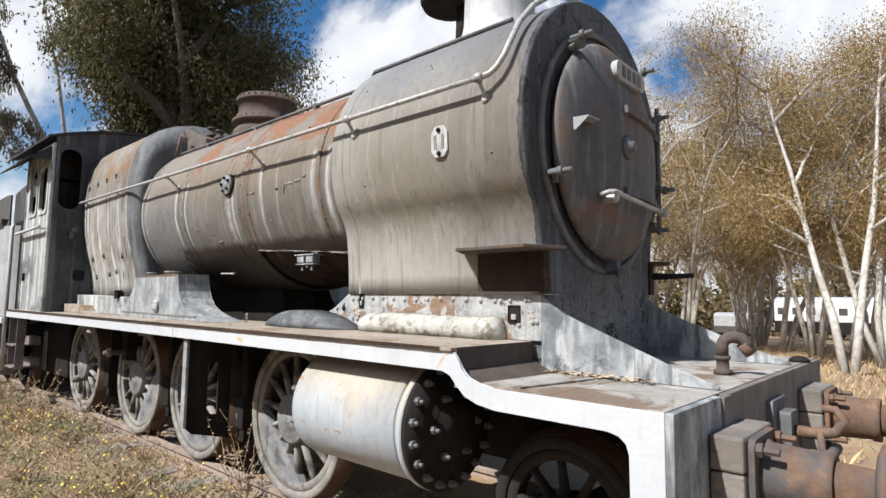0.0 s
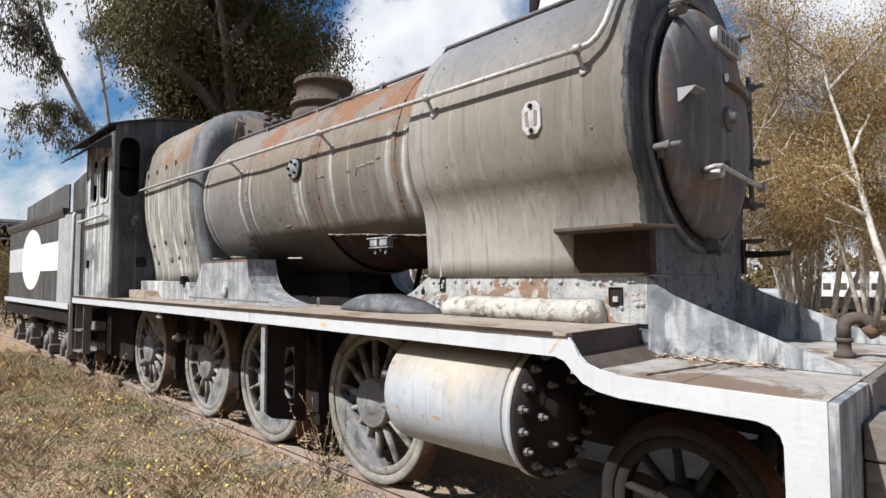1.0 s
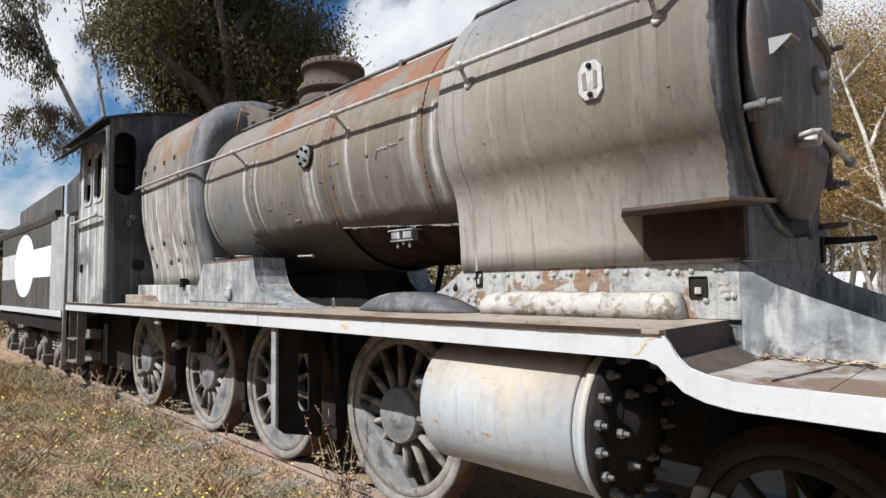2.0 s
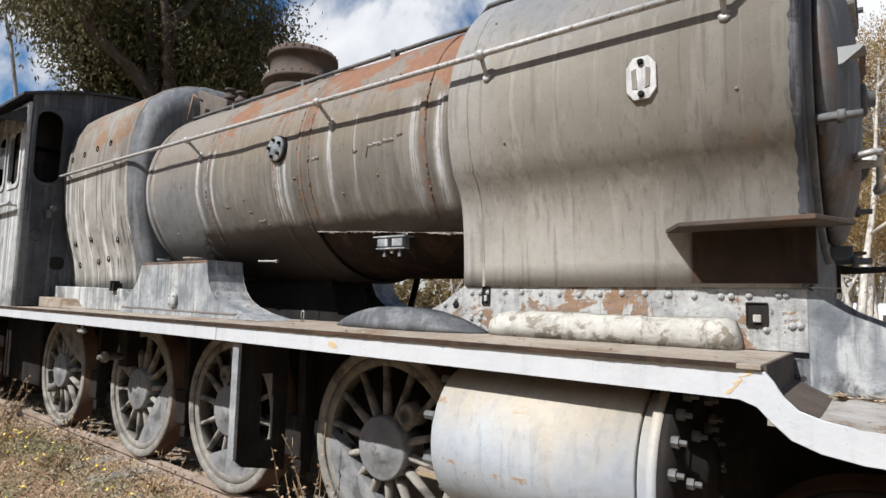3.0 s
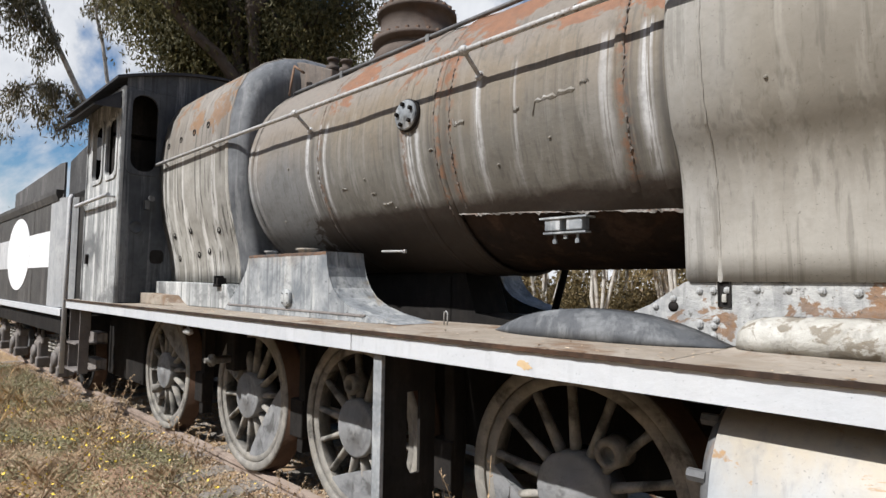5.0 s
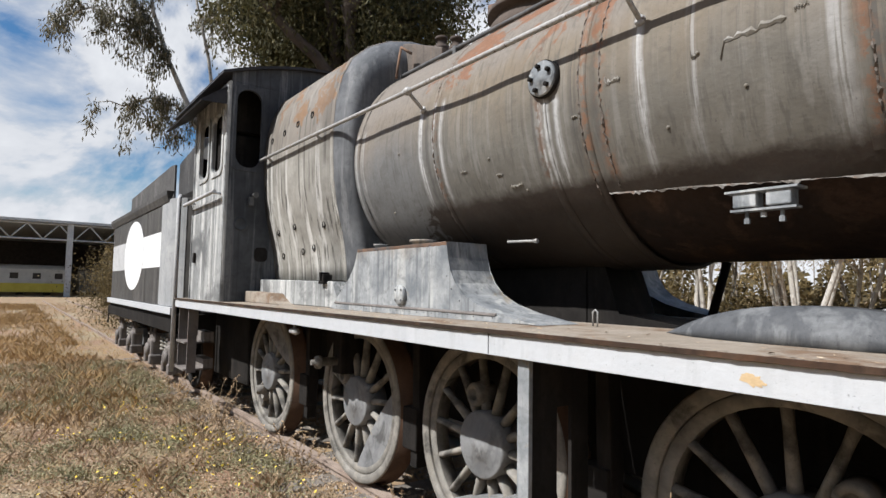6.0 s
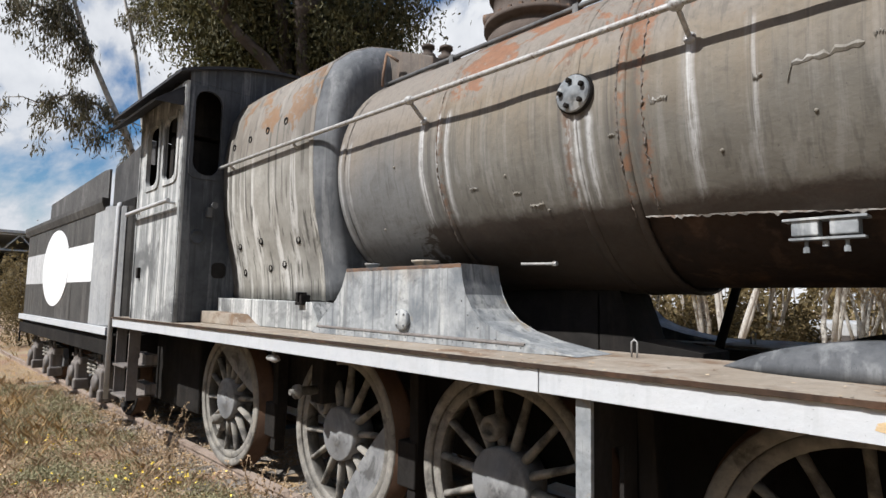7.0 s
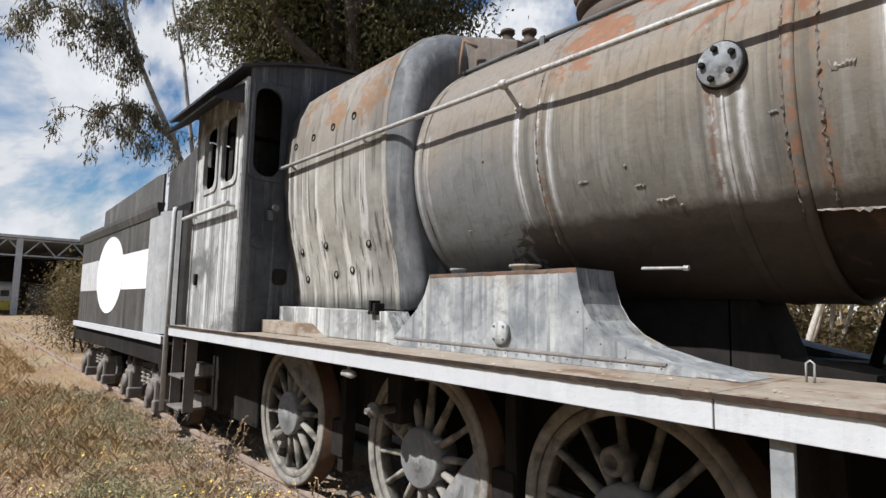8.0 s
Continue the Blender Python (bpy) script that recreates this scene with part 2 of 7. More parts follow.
M_FIREBOX = weathered("firebox_streaked_paint", (0.22, 0.207, 0.18), (0.41, 0.395, 0.355), (0.58, 0.565, 0.53), 0.9, (7.5, 6, 0.10), mottle=0.3, patch=2.0, sooty=1.1, grit=0.25,
                      washes=[((0.165, 0.14, 0.115), "Z", 2.85, 3.1, 0.8)], stain=(0.27, 0.155, 0.08), stain_level=0.535, stain_scale=2.6, stain_width=0.02, zone=[("Z", 2.7, 3.3)])
# Dark tone mixes soot with the shade of the forward-facing curve.
M_SHOULDER = weathered("firebox_shoulder_soot_shade", (0.06, 0.065, 0.071), (0.155, 0.16, 0.166), (0.27, 0.27, 0.268), 0.4, (8, 8, 0.5))
# Front plate and door colours are lowered to hold the shade facing forward.
M_FACE = weathered("smokebox_front_black", (0.028, 0.03, 0.035), (0.06, 0.061, 0.067), (0.15, 0.152, 0.16), 0.45, (12, 12, 0.5),
                   stain=(0.03, 0.029, 0.03), stain_level=0.585, stain_scale=5.5, stain_width=0.015, washes=[((0.19, 0.197, 0.205), "Z", 2.1, 1.45, 0.85), ((0.12, 0.125, 0.135), "Z", 3.0, 3.5, 0.6)],
                   speck=(0.03, 0.027, 0.025), speck_level=0.60)
M_DOOR = weathered("smokebox_door_grey", (0.066, 0.067, 0.069), (0.125, 0.122, 0.12), (0.21, 0.205, 0.20), 0.55, (8, 8, 0.4),
                   stain=(0.20, 0.10, 0.05), stain_level=0.60, stain_scale=2.4, stain_width=0.09)
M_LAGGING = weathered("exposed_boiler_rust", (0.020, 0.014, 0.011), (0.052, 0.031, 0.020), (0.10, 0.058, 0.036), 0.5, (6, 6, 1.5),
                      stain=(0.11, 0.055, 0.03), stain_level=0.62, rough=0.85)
M_WHITE = weathered("white_paint", (0.45, 0.467, 0.482), (0.505, 0.518, 0.528), (0.50, 0.49, 0.47), 0.15, (5, 5, 1.2), mottle=0.10, grit=0.15,
                    stain=(0.42, 0.31, 0.18), stain_level=0.73, stain_scale=3.5, stain_width=0.02, rough=0.5, speck=(0.26, 0.22, 0.18), speck_level=0.765)
M_CYL = weathered("cylinder_pale_paint", (0.33, 0.365, 0.40), (0.42, 0.45, 0.475), (0.48, 0.48, 0.47), 0.3, (7, 4, 0.8), washes=[((0.40, 0.345, 0.26), "Z", 0.92, 1.2, 0.9)], mottle=0.3, grit=0.2,
                  stain=(0.46, 0.30, 0.16), stain_level=0.65, stain_scale=5.0, stain_width=0.010, rough=0.55)
M_PEEL = weathered("saddle_peeling_paint", (0.27, 0.275, 0.275), (0.44, 0.44, 0.42), (0.52, 0.51, 0.48), 0.5, (9, 9, 2.0),
                   stain=(0.28, 0.155, 0.078), stain_level=0.55, stain_scale=4.6, stain_width=0.010, bump=1.0, grain=30, patch=7, mottle=0.7,
                   speck=(0.07, 0.058, 0.05), speck_level=0.63)
M_FLAKE = weathered("flaking_white_paint", (0.34, 0.325, 0.285), (0.49, 0.475, 0.425), (0.55, 0.535, 0.49), 0.5, (9, 9, 4),
                    stain=(0.26, 0.215, 0.155), stain_level=0.555, stain_scale=9, stain_width=0.02, bump=1.2, grain=22, speck=(0.22, 0.17, 0.12), speck_level=0.69)
M_GUSSET = weathered("blue_grey_paint", (0.095, 0.108, 0.12), (0.34, 0.355, 0.36), (0.50, 0.505, 0.495), 0.7, (6, 6, 1.0),
                     stain=(0.07, 0.072, 0.075), stain_level=0.62, stain_scale=3.5, patch=3.6)
M_SPLASH = weathered("splasher_dark_grey", (0.055, 0.059, 0.065), (0.12, 0.124, 0.128), (0.23, 0.235, 0.235), 0.5, (7, 7, 1.5), patch=4.0)
M_BOX = weathered("sandbox_blue_grey_paint", (0.15, 0.165, 0.178), (0.36, 0.37, 0.368), (0.50, 0.50, 0.475), 0.6, (8, 8, 0.5), mottle=0.75, sooty=1.0,
                  washes=[((0.34, 0.24, 0.13), "Z", 1.85, 2.05, 0.75)], stain=(0.33, 0.26, 0.165), stain_level=0.66, stain_scale=3.0, patch=5.5)
M_DECK = weathered("deck_plate_dusty", (0.26, 0.215, 0.165), (0.36, 0.315, 0.26), None, stain=(0.24, 0.15, 0.09), stain_level=0.58,
                   stain_scale=2.4, rough=0.85, bump=0.6, patch=3.0, speck=(0.42, 0.38, 0.32), speck_level=0.66)
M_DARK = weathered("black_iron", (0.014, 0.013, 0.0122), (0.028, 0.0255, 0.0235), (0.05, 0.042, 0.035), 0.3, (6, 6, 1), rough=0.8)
M_GREYMETAL = weathered("dark_grey_iron", (0.085, 0.088, 0.09), (0.15, 0.15, 0.15), (0.23, 0.23, 0.225), 0.4, (8, 8, 0.8),
                        stain=(0.22, 0.13, 0.07), stain_level=0.68)
M_BEAM = weathered("beam_brown_grey", (0.13, 0.115, 0.105), (0.20, 0.18, 0.165), (0.26, 0.235, 0.21), 0.5, (8, 8, 0.7), stain=(0.22, 0.14, 0.09), stain_level=0.66)
# Dark stain blotches on wheel and hub deepen the shade under the deck.
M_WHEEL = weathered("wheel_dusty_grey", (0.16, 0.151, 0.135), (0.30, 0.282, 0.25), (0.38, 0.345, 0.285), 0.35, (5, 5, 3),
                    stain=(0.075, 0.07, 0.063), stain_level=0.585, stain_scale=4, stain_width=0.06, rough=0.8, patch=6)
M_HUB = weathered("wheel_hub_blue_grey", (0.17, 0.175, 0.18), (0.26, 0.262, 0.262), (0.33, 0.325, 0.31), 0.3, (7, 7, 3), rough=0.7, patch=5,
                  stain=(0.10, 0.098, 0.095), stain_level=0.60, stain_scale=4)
# Near-black base takes in the shade over the leading wheel; tender wheels share it.
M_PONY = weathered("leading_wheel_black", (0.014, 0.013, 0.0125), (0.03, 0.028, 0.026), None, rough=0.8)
M_TREAD = weathered("wheel_tread_rust", (0.07, 0.042, 0.028), (0.12, 0.07, 0.045), None, rough=0.8)
M_RUST = weathered("brown_rust", (0.10, 0.064, 0.045), (0.22, 0.135, 0.088), (0.30, 0.17, 0.09), 0.4, (6, 6, 6), stain=(0.10, 0.102, 0.105), stain_level=0.52, stain_width=0.07, rough=0.85, bump=0.5)
M_DOME = weathered("dome_dark_rust", (0.058, 0.046, 0.039), (0.115, 0.09, 0.074), None, stain=(0.15, 0.09, 0.058), stain_level=0.63, rough=0.85, bump=0.5)
M_TAN = simple("bare_tan_patch", (0.46, 0.33, 0.18), (0.56, 0.42, 0.25), 30, 0.8, 0.2)
M_PIPE = weathered("silver_painted_pipe", (0.33, 0.325, 0.31), (0.50, 0.495, 0.48), (0.24, 0.21, 0.185), 0.5, (14, 14, 14), rough=0.5, metal=0.15, patch=14,
                   speck=(0.13, 0.09, 0.065), speck_level=0.60)
M_CABSIDE = weathered("cab_side_pale_grey", (0.22, 0.228, 0.225), (0.42, 0.425, 0.41), (0.64, 0.635, 0.61), 0.85, (11, 11, 0.25), sooty=1.1,
                      stain=(0.13, 0.133, 0.133), stain_level=0.57, stain_scale=1.8, stain_width=0.06)
# Darker than the cab side: the sunless front has its shade painted in.
M_CABFRONT = weathered("cab_front_shaded_grey", (0.032, 0.036, 0.042), (0.075, 0.08, 0.086), (0.19, 0.195, 0.20), 0.6, (9, 9, 0.5))
M_ROOF = weathered("cab_roof_black", (0.022, 0.023, 0.026), (0.05, 0.05, 0.054), None, rough=0.8)
M_TENDER = weathered("tender_black_paint", (0.045, 0.043, 0.04), (0.08, 0.076, 0.07), (0.15, 0.14, 0.13), 0.5, (4, 4, 0.4))
M_TGREY = weathered("tender_grey_paint", (0.30, 0.31, 0.315), (0.41, 0.415, 0.41), (0.22, 0.23, 0.235), 0.5, (6, 6, 0.5))
M_SHIELD = weathered("tender_shield_dark", (0.035, 0.034, 0.033), (0.075, 0.072, 0.069), (0.14, 0.135, 0.13), 0.5, (5, 5, 0.5))
M_TPALE = weathered("tender_pale_band", (0.44, 0.445, 0.45), (0.55, 0.55, 0.545), (0.36, 0.365, 0.37), 0.5, (5, 5, 0.5))
M_TWHITE = weathered("tender_white_paint", (0.80, 0.80, 0.80), (0.86, 0.86, 0.855), None, rough=0.5)
M_WOOD = weathered("old_timber_block", (0.16, 0.14, 0.12), (0.26, 0.235, 0.205), (0.10, 0.09, 0.08), 0.6, (3, 14, 14), rough=0.9, bump=0.6)
M_RAIL = weathered("rail_rust", (0.25, 0.19, 0.15), (0.36, 0.29, 0.24), None, rough=0.8)
M_ALU = weathered("cast_aluminium_plate", (0.42, 0.42, 0.41), (0.58, 0.58, 0.56), (0.28, 0.27, 0.25), 0.5, (14, 14, 3), rough=0.5, metal=0.2, patch=12)
M_FRONTDECK = weathered("front_deck_worn_paint", (0.25, 0.225, 0.19), (0.40, 0.385, 0.355), None, stain=(0.21, 0.135, 0.085), stain_level=0.55,
                        stain_scale=2.6, stain_width=0.03, rough=0.85, bump=0.6, patch=5.0, speck=(0.09, 0.075, 0.062), speck_level=0.64)

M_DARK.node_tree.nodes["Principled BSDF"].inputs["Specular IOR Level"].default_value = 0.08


# ---------------------------------------------------------------- mesh helpers
def box(bm, lo, hi, bevel=0.0):
    r = bmesh.ops.create_cube(bm, size=1.0)
    vs = r["verts"]
    for v in vs:
        v.co = Vector([lo[i] if v.co[i] < 0 else hi[i] for i in range(3)])
    if bevel:
        es = list({e for v in vs for e in v.link_edges})
        bmesh.ops.bevel(bm, geom=es, offset=bevel, segments=2, affect="EDGES", profile=0.5)


def ring_pts(c, u, v, r, n):
    return [c + u * (r * math.cos(2 * math.pi * k / n)) + v * (r * math.sin(2 * math.pi * k / n)) for k in range(n)]


def frame_of(d):
    d = Vector(d).normalized()
    u = d.cross(Vector((0, 0, 1)) if abs(d.z) < 0.9 else Vector((1, 0, 0))).normalized()
    return d, u, d.cross(u)


def bridge(bm, rows, closed=True, caps=True, smooth=True):
    """Skin a list of equal-length rows of points."""
    vr = [[bm.verts.new(p) for p in row] for row in rows]
    n = len(rows[0])
    for a, b in zip(vr, vr[1:]):
        for k in range(n if closed else n - 1):
            f = bm.faces.new((a[k], a[(k + 1) % n], b[(k + 1) % n], b[k]))
            f.smooth = smooth
    if caps:
        bm.faces.new(list(reversed(vr[0])))
        bm.faces.new(vr[-1])
    return vr


def lathe(bm, origin, axis, profile, n=24, smooth=True, ring=False):
    """profile: (along, radius) pairs along the axis. ring: an open ring, its profile closed on itself."""
    d, u, v = frame_of(axis)
    o = Vector(origin)
    rows = [ring_pts(o + d * a, u, v, max(r, 0.0005), n) for a, r in (profile + profile[:1] if ring else profile)]
    bridge(bm, rows, True, not ring, smooth)


def tube(bm, pts, r, n=8, taper=None):
    pts = [Vector(p) for p in pts]
    rows, u = [], None
    for k, p in enumerate(pts):
        d = (pts[min(k + 1, len(pts) - 1)] - pts[max(k - 1, 0)]).normalized()
        if u is None:
            _, u, v = frame_of(d)
        u = (u - d * u.dot(d)).normalized()
        v = d.cross(u)
        rr = r if taper is None else r + (taper - r) * k / (len(pts) - 1)
        rows.append(ring_pts(p, u, v, rr, n))
    bridge(bm, rows)


def prism(bm, poly, plane, lo, hi, bevel=0.0):
    """Extrude a 2D polygon. plane "xz": points (x, z) between y lo and hi; "yz": (y, z) along x; "xy": (x, y) along z."""
    def at(p, w):
        return {"xz": (p[0], w, p[1]), "yz": (w, p[0], p[1]), "xy": (p[0], p[1], w)}[plane]
    a = [bm.verts.new(at(p, lo)) for p in poly]
    b = [bm.verts.new(at(p, hi)) for p in poly]
    n = len(poly)
    fs = [bm.faces.new(a), bm.faces.new(list(reversed(b)))]
    for k in range(n):
        fs.append(bm.faces.new((a[(k + 1) % n], a[k], b[k], b[(k + 1) % n])))
    if bevel:
        es = [e for f in fs[:2] for e in f.edges]
        bmesh.ops.bevel(bm, geom=es, offset=bevel, segments=2, affect="EDGES", profile=0.5)


def mesh_of(name, bm, material):
    bmesh.ops.recalc_face_normals(bm, faces=bm.faces)
    me = bpy.data.meshes.new(name)
    bm.to_mesh(me)
    bm.free()
    me.materials.append(material)
    return me


def part(name, bm, material, parent, label="", m=None):
    ob = new(name, mesh_of(name, bm, material))
    ob.parent = parent
    if m is not None:
        ob.matrix_basis = m
    return tagged(ob, label)


def placed(name, me, parent, m, label=""):
    """Another piece on a shared mesh."""
    ob = new(name, me)
    ob.parent = parent
    ob.matrix_basis = m
    return tagged(ob, label)


def B():
    return bmesh.new()


def thing(name, label, category, group="", kind="", at=(0, 0, 0)):
    ob = new(name)
    ob.location = at
    return tagged(ob, label, category, group, kind)


def arc(cx, cy, r, a0, a1, n):
    return [(cx + r * math.cos(radians(a0 + (a1 - a0) * k / n)), cy + r * math.sin(radians(a0 + (a1 - a0) * k / n))) for k in range(n + 1)]


def rounded_rect(x0, x1, y0, y1, r, n=5):
    return (arc(x1 - r, y1 - r, r, 0, 90, n) + arc(x0 + r, y1 - r, r, 90, 180, n)
            + arc(x0 + r, y0 + r, r, 180, 270, n) + arc(x1 - r, y0 + r, r, 270, 360, n))


def frame_ring(bm, outer, inner, plane, lo, hi):
    """A flat frame between two outlines of equal length, with thickness."""
    def at(p, w):
        return {"xz": (p[0], w, p[1]), "yz": (w, p[0], p[1])}[plane]
    rows = [[at(p, lo) for p in outer], [at(p, hi) for p in outer], [at(p, hi) for p in inner], [at(p, lo) for p in inner]]
    vr = [[bm.verts.new(p) for p in row] for row in rows]
    n = len(outer)
    for i in range(4):
        a, b = vr[i], vr[(i + 1) % 4]
        for k in range(n):
            bm.faces.new((a[k], a[(k + 1) % n], b[(k + 1) % n], b[k]))


def panel_with_holes(bm, a0, a1, b0, b1, holes, plane, lo, hi):
    """A sheet with rectangular openings, as one grid of cells."""
    As = sorted({a0, a1, *[h[i] for h in holes for i in (0, 1)]})
    Bs = sorted({b0, b1, *[h[i] for h in holes for i in (2, 3)]})
    for p, q in zip(As, As[1:]):
        for r, s in zip(Bs, Bs[1:]):
            c, d = (p + q) / 2, (r + s) / 2
            if any(h[0] < c < h[1] and h[2] < d < h[3] for h in holes):
                continue
            if plane == "xz":
                box(bm, (p, lo, r), (q, hi, s))
            else:
                box(bm, (lo, p, r), (hi, q, s))
    bmesh.ops.remove_doubles(bm, verts=bm.verts, dist=0.0005)
    bm.verts.index_update()
    seen = {}
    for f in bm.faces:
        seen.setdefault(tuple(sorted(v.index for v in f.verts)), []).append(f)
    inner = [f for fs in seen.values() if len(fs) > 1 for f in fs]
    bmesh.ops.delete(bm, geom=inner, context="FACES_ONLY")


# ---------------------------------------------------------------- locomotive
DECK, EDGE = 1.41, 1.52            # running plate top, half width
BZ, BR = 2.70, 0.965               # boiler axis height, cladding radius
SZ, SR = 2.75, 1.02                # smokebox axis height, radius
loco = thing("steam_locomotive", "derelict grey steam locomotive with peeling paint and rust on its rails", "locomotive")


def smokebox_outline(grow=0.0):
    """Closed (y, z) outline: round top that flows into an upright waist."""
    half = [(SR + grow) * Vector((math.sin(radians(a)), math.cos(radians(a)))) for a in range(0, 113, 4)]
    half = [(p.x, SZ + p.y) for p in half]
    half += [(0.914 + grow, 2.32), (0.883 + grow, 2.27), (0.860 + grow, 2.22), (0.844 + grow, 2.165), (0.832 + grow, 2.10), (0.822 + grow, 2.02), (0.814 + grow, 1.92), (0.808 + grow, 1.82), (0.804 + grow, 1.692)]
    return half + [(-y, z) for y, z in reversed(half[1:])]


bm = B()
rows = [[(x, y * s, SZ + (z - SZ) * s) for y, z in smokebox_outline()] for x, s in ((0.50, 0.985), (0.52, 1.0), (2.312, 1.0))]
bridge(bm, rows)
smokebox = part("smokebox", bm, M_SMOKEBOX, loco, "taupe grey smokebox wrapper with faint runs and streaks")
bm = B()
rows = [[(x, y * s, SZ + (z - SZ) * s) for y, z in smokebox_outline()] for x, s in ((2.313, 1.001), (2.33, 1.001), (2.34, 0.988))]
bridge(bm, rows)
box(bm, (2.10, -0.765, 1.236), (2.334, 0.765, 1.72))
front = part("smokebox_front", bm, M_FACE, loco, "black smokebox front plate with grey scuffs")

# ragged dark edge where the front paint laps the wrapper, and a weld bead near its rear
rag = random.Random(33)
outline = smokebox_outline(0.002)
fine_line = []
for (ya, za), (yb, zb) in zip(outline, outline[1:]):
    n = max(1, int(math.hypot(yb - ya, zb - za) / 0.022))
    fine_line += [(ya + (yb - ya) * k / n, za + (zb - za) * k / n) for k in range(n)]
bm = B()
bridge(bm, [[(2.315, y, z) for y, z in fine_line], [(2.302 + rag.uniform(-0.005, 0.008), y, z) for y, z in fine_line]], False, False, False)
part("paint_lap", bm, M_FACE, smokebox, "ragged black paint edge")
bm = B()
bridge(bm, [[(0.655 + dx + rag.uniform(-0.003, 0.003), y * (1 + g), SZ + (z - SZ) * (1 + g)) for y, z in fine_line] for dx, g in ((-0.009, -0.003), (-0.004, 0.0022), (0.004, 0.0022), (0.009, -0.003))], False, False, False)
part("weld_bead", bm, M_SMOKEBOX, smokebox)

# smokebox saddle: side plates with a riveted seam
saddle_side = [(0.0, 1.412), (0.06, 1.475), (0.19, 1.52), (0.326, 1.58), (0.417, 1.64), (0.495, 1.69), (2.32, 1.69), (2.32, 1.412)]
bm = B()
for s in (-1, 1):
    prism(bm, saddle_side, "xz", s * 0.765, s * 0.79, 0.004)
box(bm, (0.53, -0.765, 1.2), (2.2, 0.765, 1.70))
saddle = part("saddle", bm, M_PEEL, loco, "peeling blue-grey and rusty riveted smokebox saddle")
bm = B()
x = 0.5
rng = random.Random(4)
while x < 2.33:
    n = rng.uniform(0.05, 0.14)
    prism(bm, [(x, 1.69), (x + n, 1.69), (x + n * 0.7, 1.69 + rng.uniform(0.001, 0.014)), (x + n * 0.2, 1.69 + rng.uniform(0.001, 0.017))], "xz", -0.79, -0.772)
    x += n
tagged(part("paint_flakes", bm, M_PEEL, saddle, "curling flakes of old paint"), kind="stuff")
bm = B()
bmesh.ops.create_uvsphere(bm, u_segments=8, v_segments=5, radius=0.0165)
for v in bm.verts:
    v.co.y *= 0.75
rivet_me = mesh_of("rivet", bm, M_PEEL)
for s in (-1, 1):
    for x in [0.56 + 0.118 * k for k in range(15)] + [0.62, 2.02, 2.24]:
        placed("rivet", rivet_me, saddle, pose(x, s * 0.792, 1.655 + 0.006 * math.sin(9 * x)))
    for x in (0.56, 0.63, 2.16, 2.26, 2.29):
        placed("rivet", rivet_me, saddle, pose(x, s * 0.792, 1.515 + 0.012 * math.sin(31 * x)))
for s in (-1, 1):
    for x0, x1, z0, z1 in ((0.645, 0.69, 1.585, 1.69), (2.085, 2.165, 1.52, 1.62)):
        bm = B()
        frame_ring(bm, rounded_rect(x0 - 0.005, x1 + 0.005, z0 - 0.005, z1 + 0.005, 0.004, 1), rounded_rect(x0, x1, z0, z1, 0.004, 1),
                   "xz", s * 0.788, s * 0.80)
        # Flat black square stands for the shade inside the lug recess.
        box(bm, (x0, min(s * 0.7905, s * 0.793), z0), (x1, max(s * 0.7905, s * 0.793), z1))
        part("lug_frame", bm, M_DARK, saddle, "black square standing for a shaded lug recess")
        bm = B()
        box(bm, (x0 + 0.3 * (x1 - x0), min(s * 0.79, s * 0.806), z0 + 0.15 * (z1 - z0)), (x0 + 0.72 * (x1 - x0), max(s * 0.79, s * 0.806), z0 + 0.5 * (z1 - z0)), 0.004)
        part("lug", bm, M_FLAKE, saddle)
    bm = B()
    # Black disc painted in for the shaded inside of the hole.
    lathe(bm, (0.44, s * 0.789, 1.575), (0, s, 0), [(0, 0.024), (0.003, 0.024), (0.003, 0.0)], 16)
    part("pipe_hole_patch", bm, M_DARK, saddle, "black disc for a shaded pipe hole")
    # rounded steam-pipe cover along the foot of the saddle
    bm = B()
    prof = [(0.79, 1.412), (0.93, 1.412), (0.935, 1.47), (0.92, 1.51), (0.89, 1.535), (0.85, 1.545), (0.79, 1.55)]
    xs = [(0.72, 0.25), (0.735, 0.55), (0.77, 0.85)] + [(0.83 + 0.0325 * k, 1.0) for k in range(37)] + [(2.04, 0.9), (2.06, 0.6), (2.065, 0.25)]
    rough = random.Random(61)
    bridge(bm, [[(x, s * (0.79 + (y - 0.79) * k * (1 + rough.gauss(0, 0.018))), 1.412 + (z - 1.412) * k * (1 + 0.03 * math.sin(7 * x) + rough.gauss(0, 0.022))) for y, z in prof] for x, k in xs])
    part("foot_cover", bm, M_FLAKE, saddle, "flaking cream white rounded cover at the saddle foot")

    for k in range(5):
        placed("rivet", rivet_me, saddle, pose(0.10 + 0.085 * k, s * 0.792, 1.455 + 0.038 * k + 0.006 * math.sin(5.0 * k)))
    for k in range(4):
        placed("rivet", rivet_me, saddle, pose(0.56 + 0.06 * (k % 2), s * 0.792, 1.45 + 0.045 * (k // 2)))

# front gusset plates down to the low front deck
for s in (-1, 1):
    bm = B()
    prism(bm, [(2.32, 1.69), (2.38, 1.635), (2.46, 1.585), (2.60, 1.525), (2.80, 1.445), (3.05, 1.345), (3.31, 1.252), (3.31, 1.238), (2.32, 1.238)],
          "xz", s * 0.77, s * 0.79, 0.003)
    part("front_gusset", bm, M_GUSSET, loco, "blue-grey sloping gusset plate, scuffed")

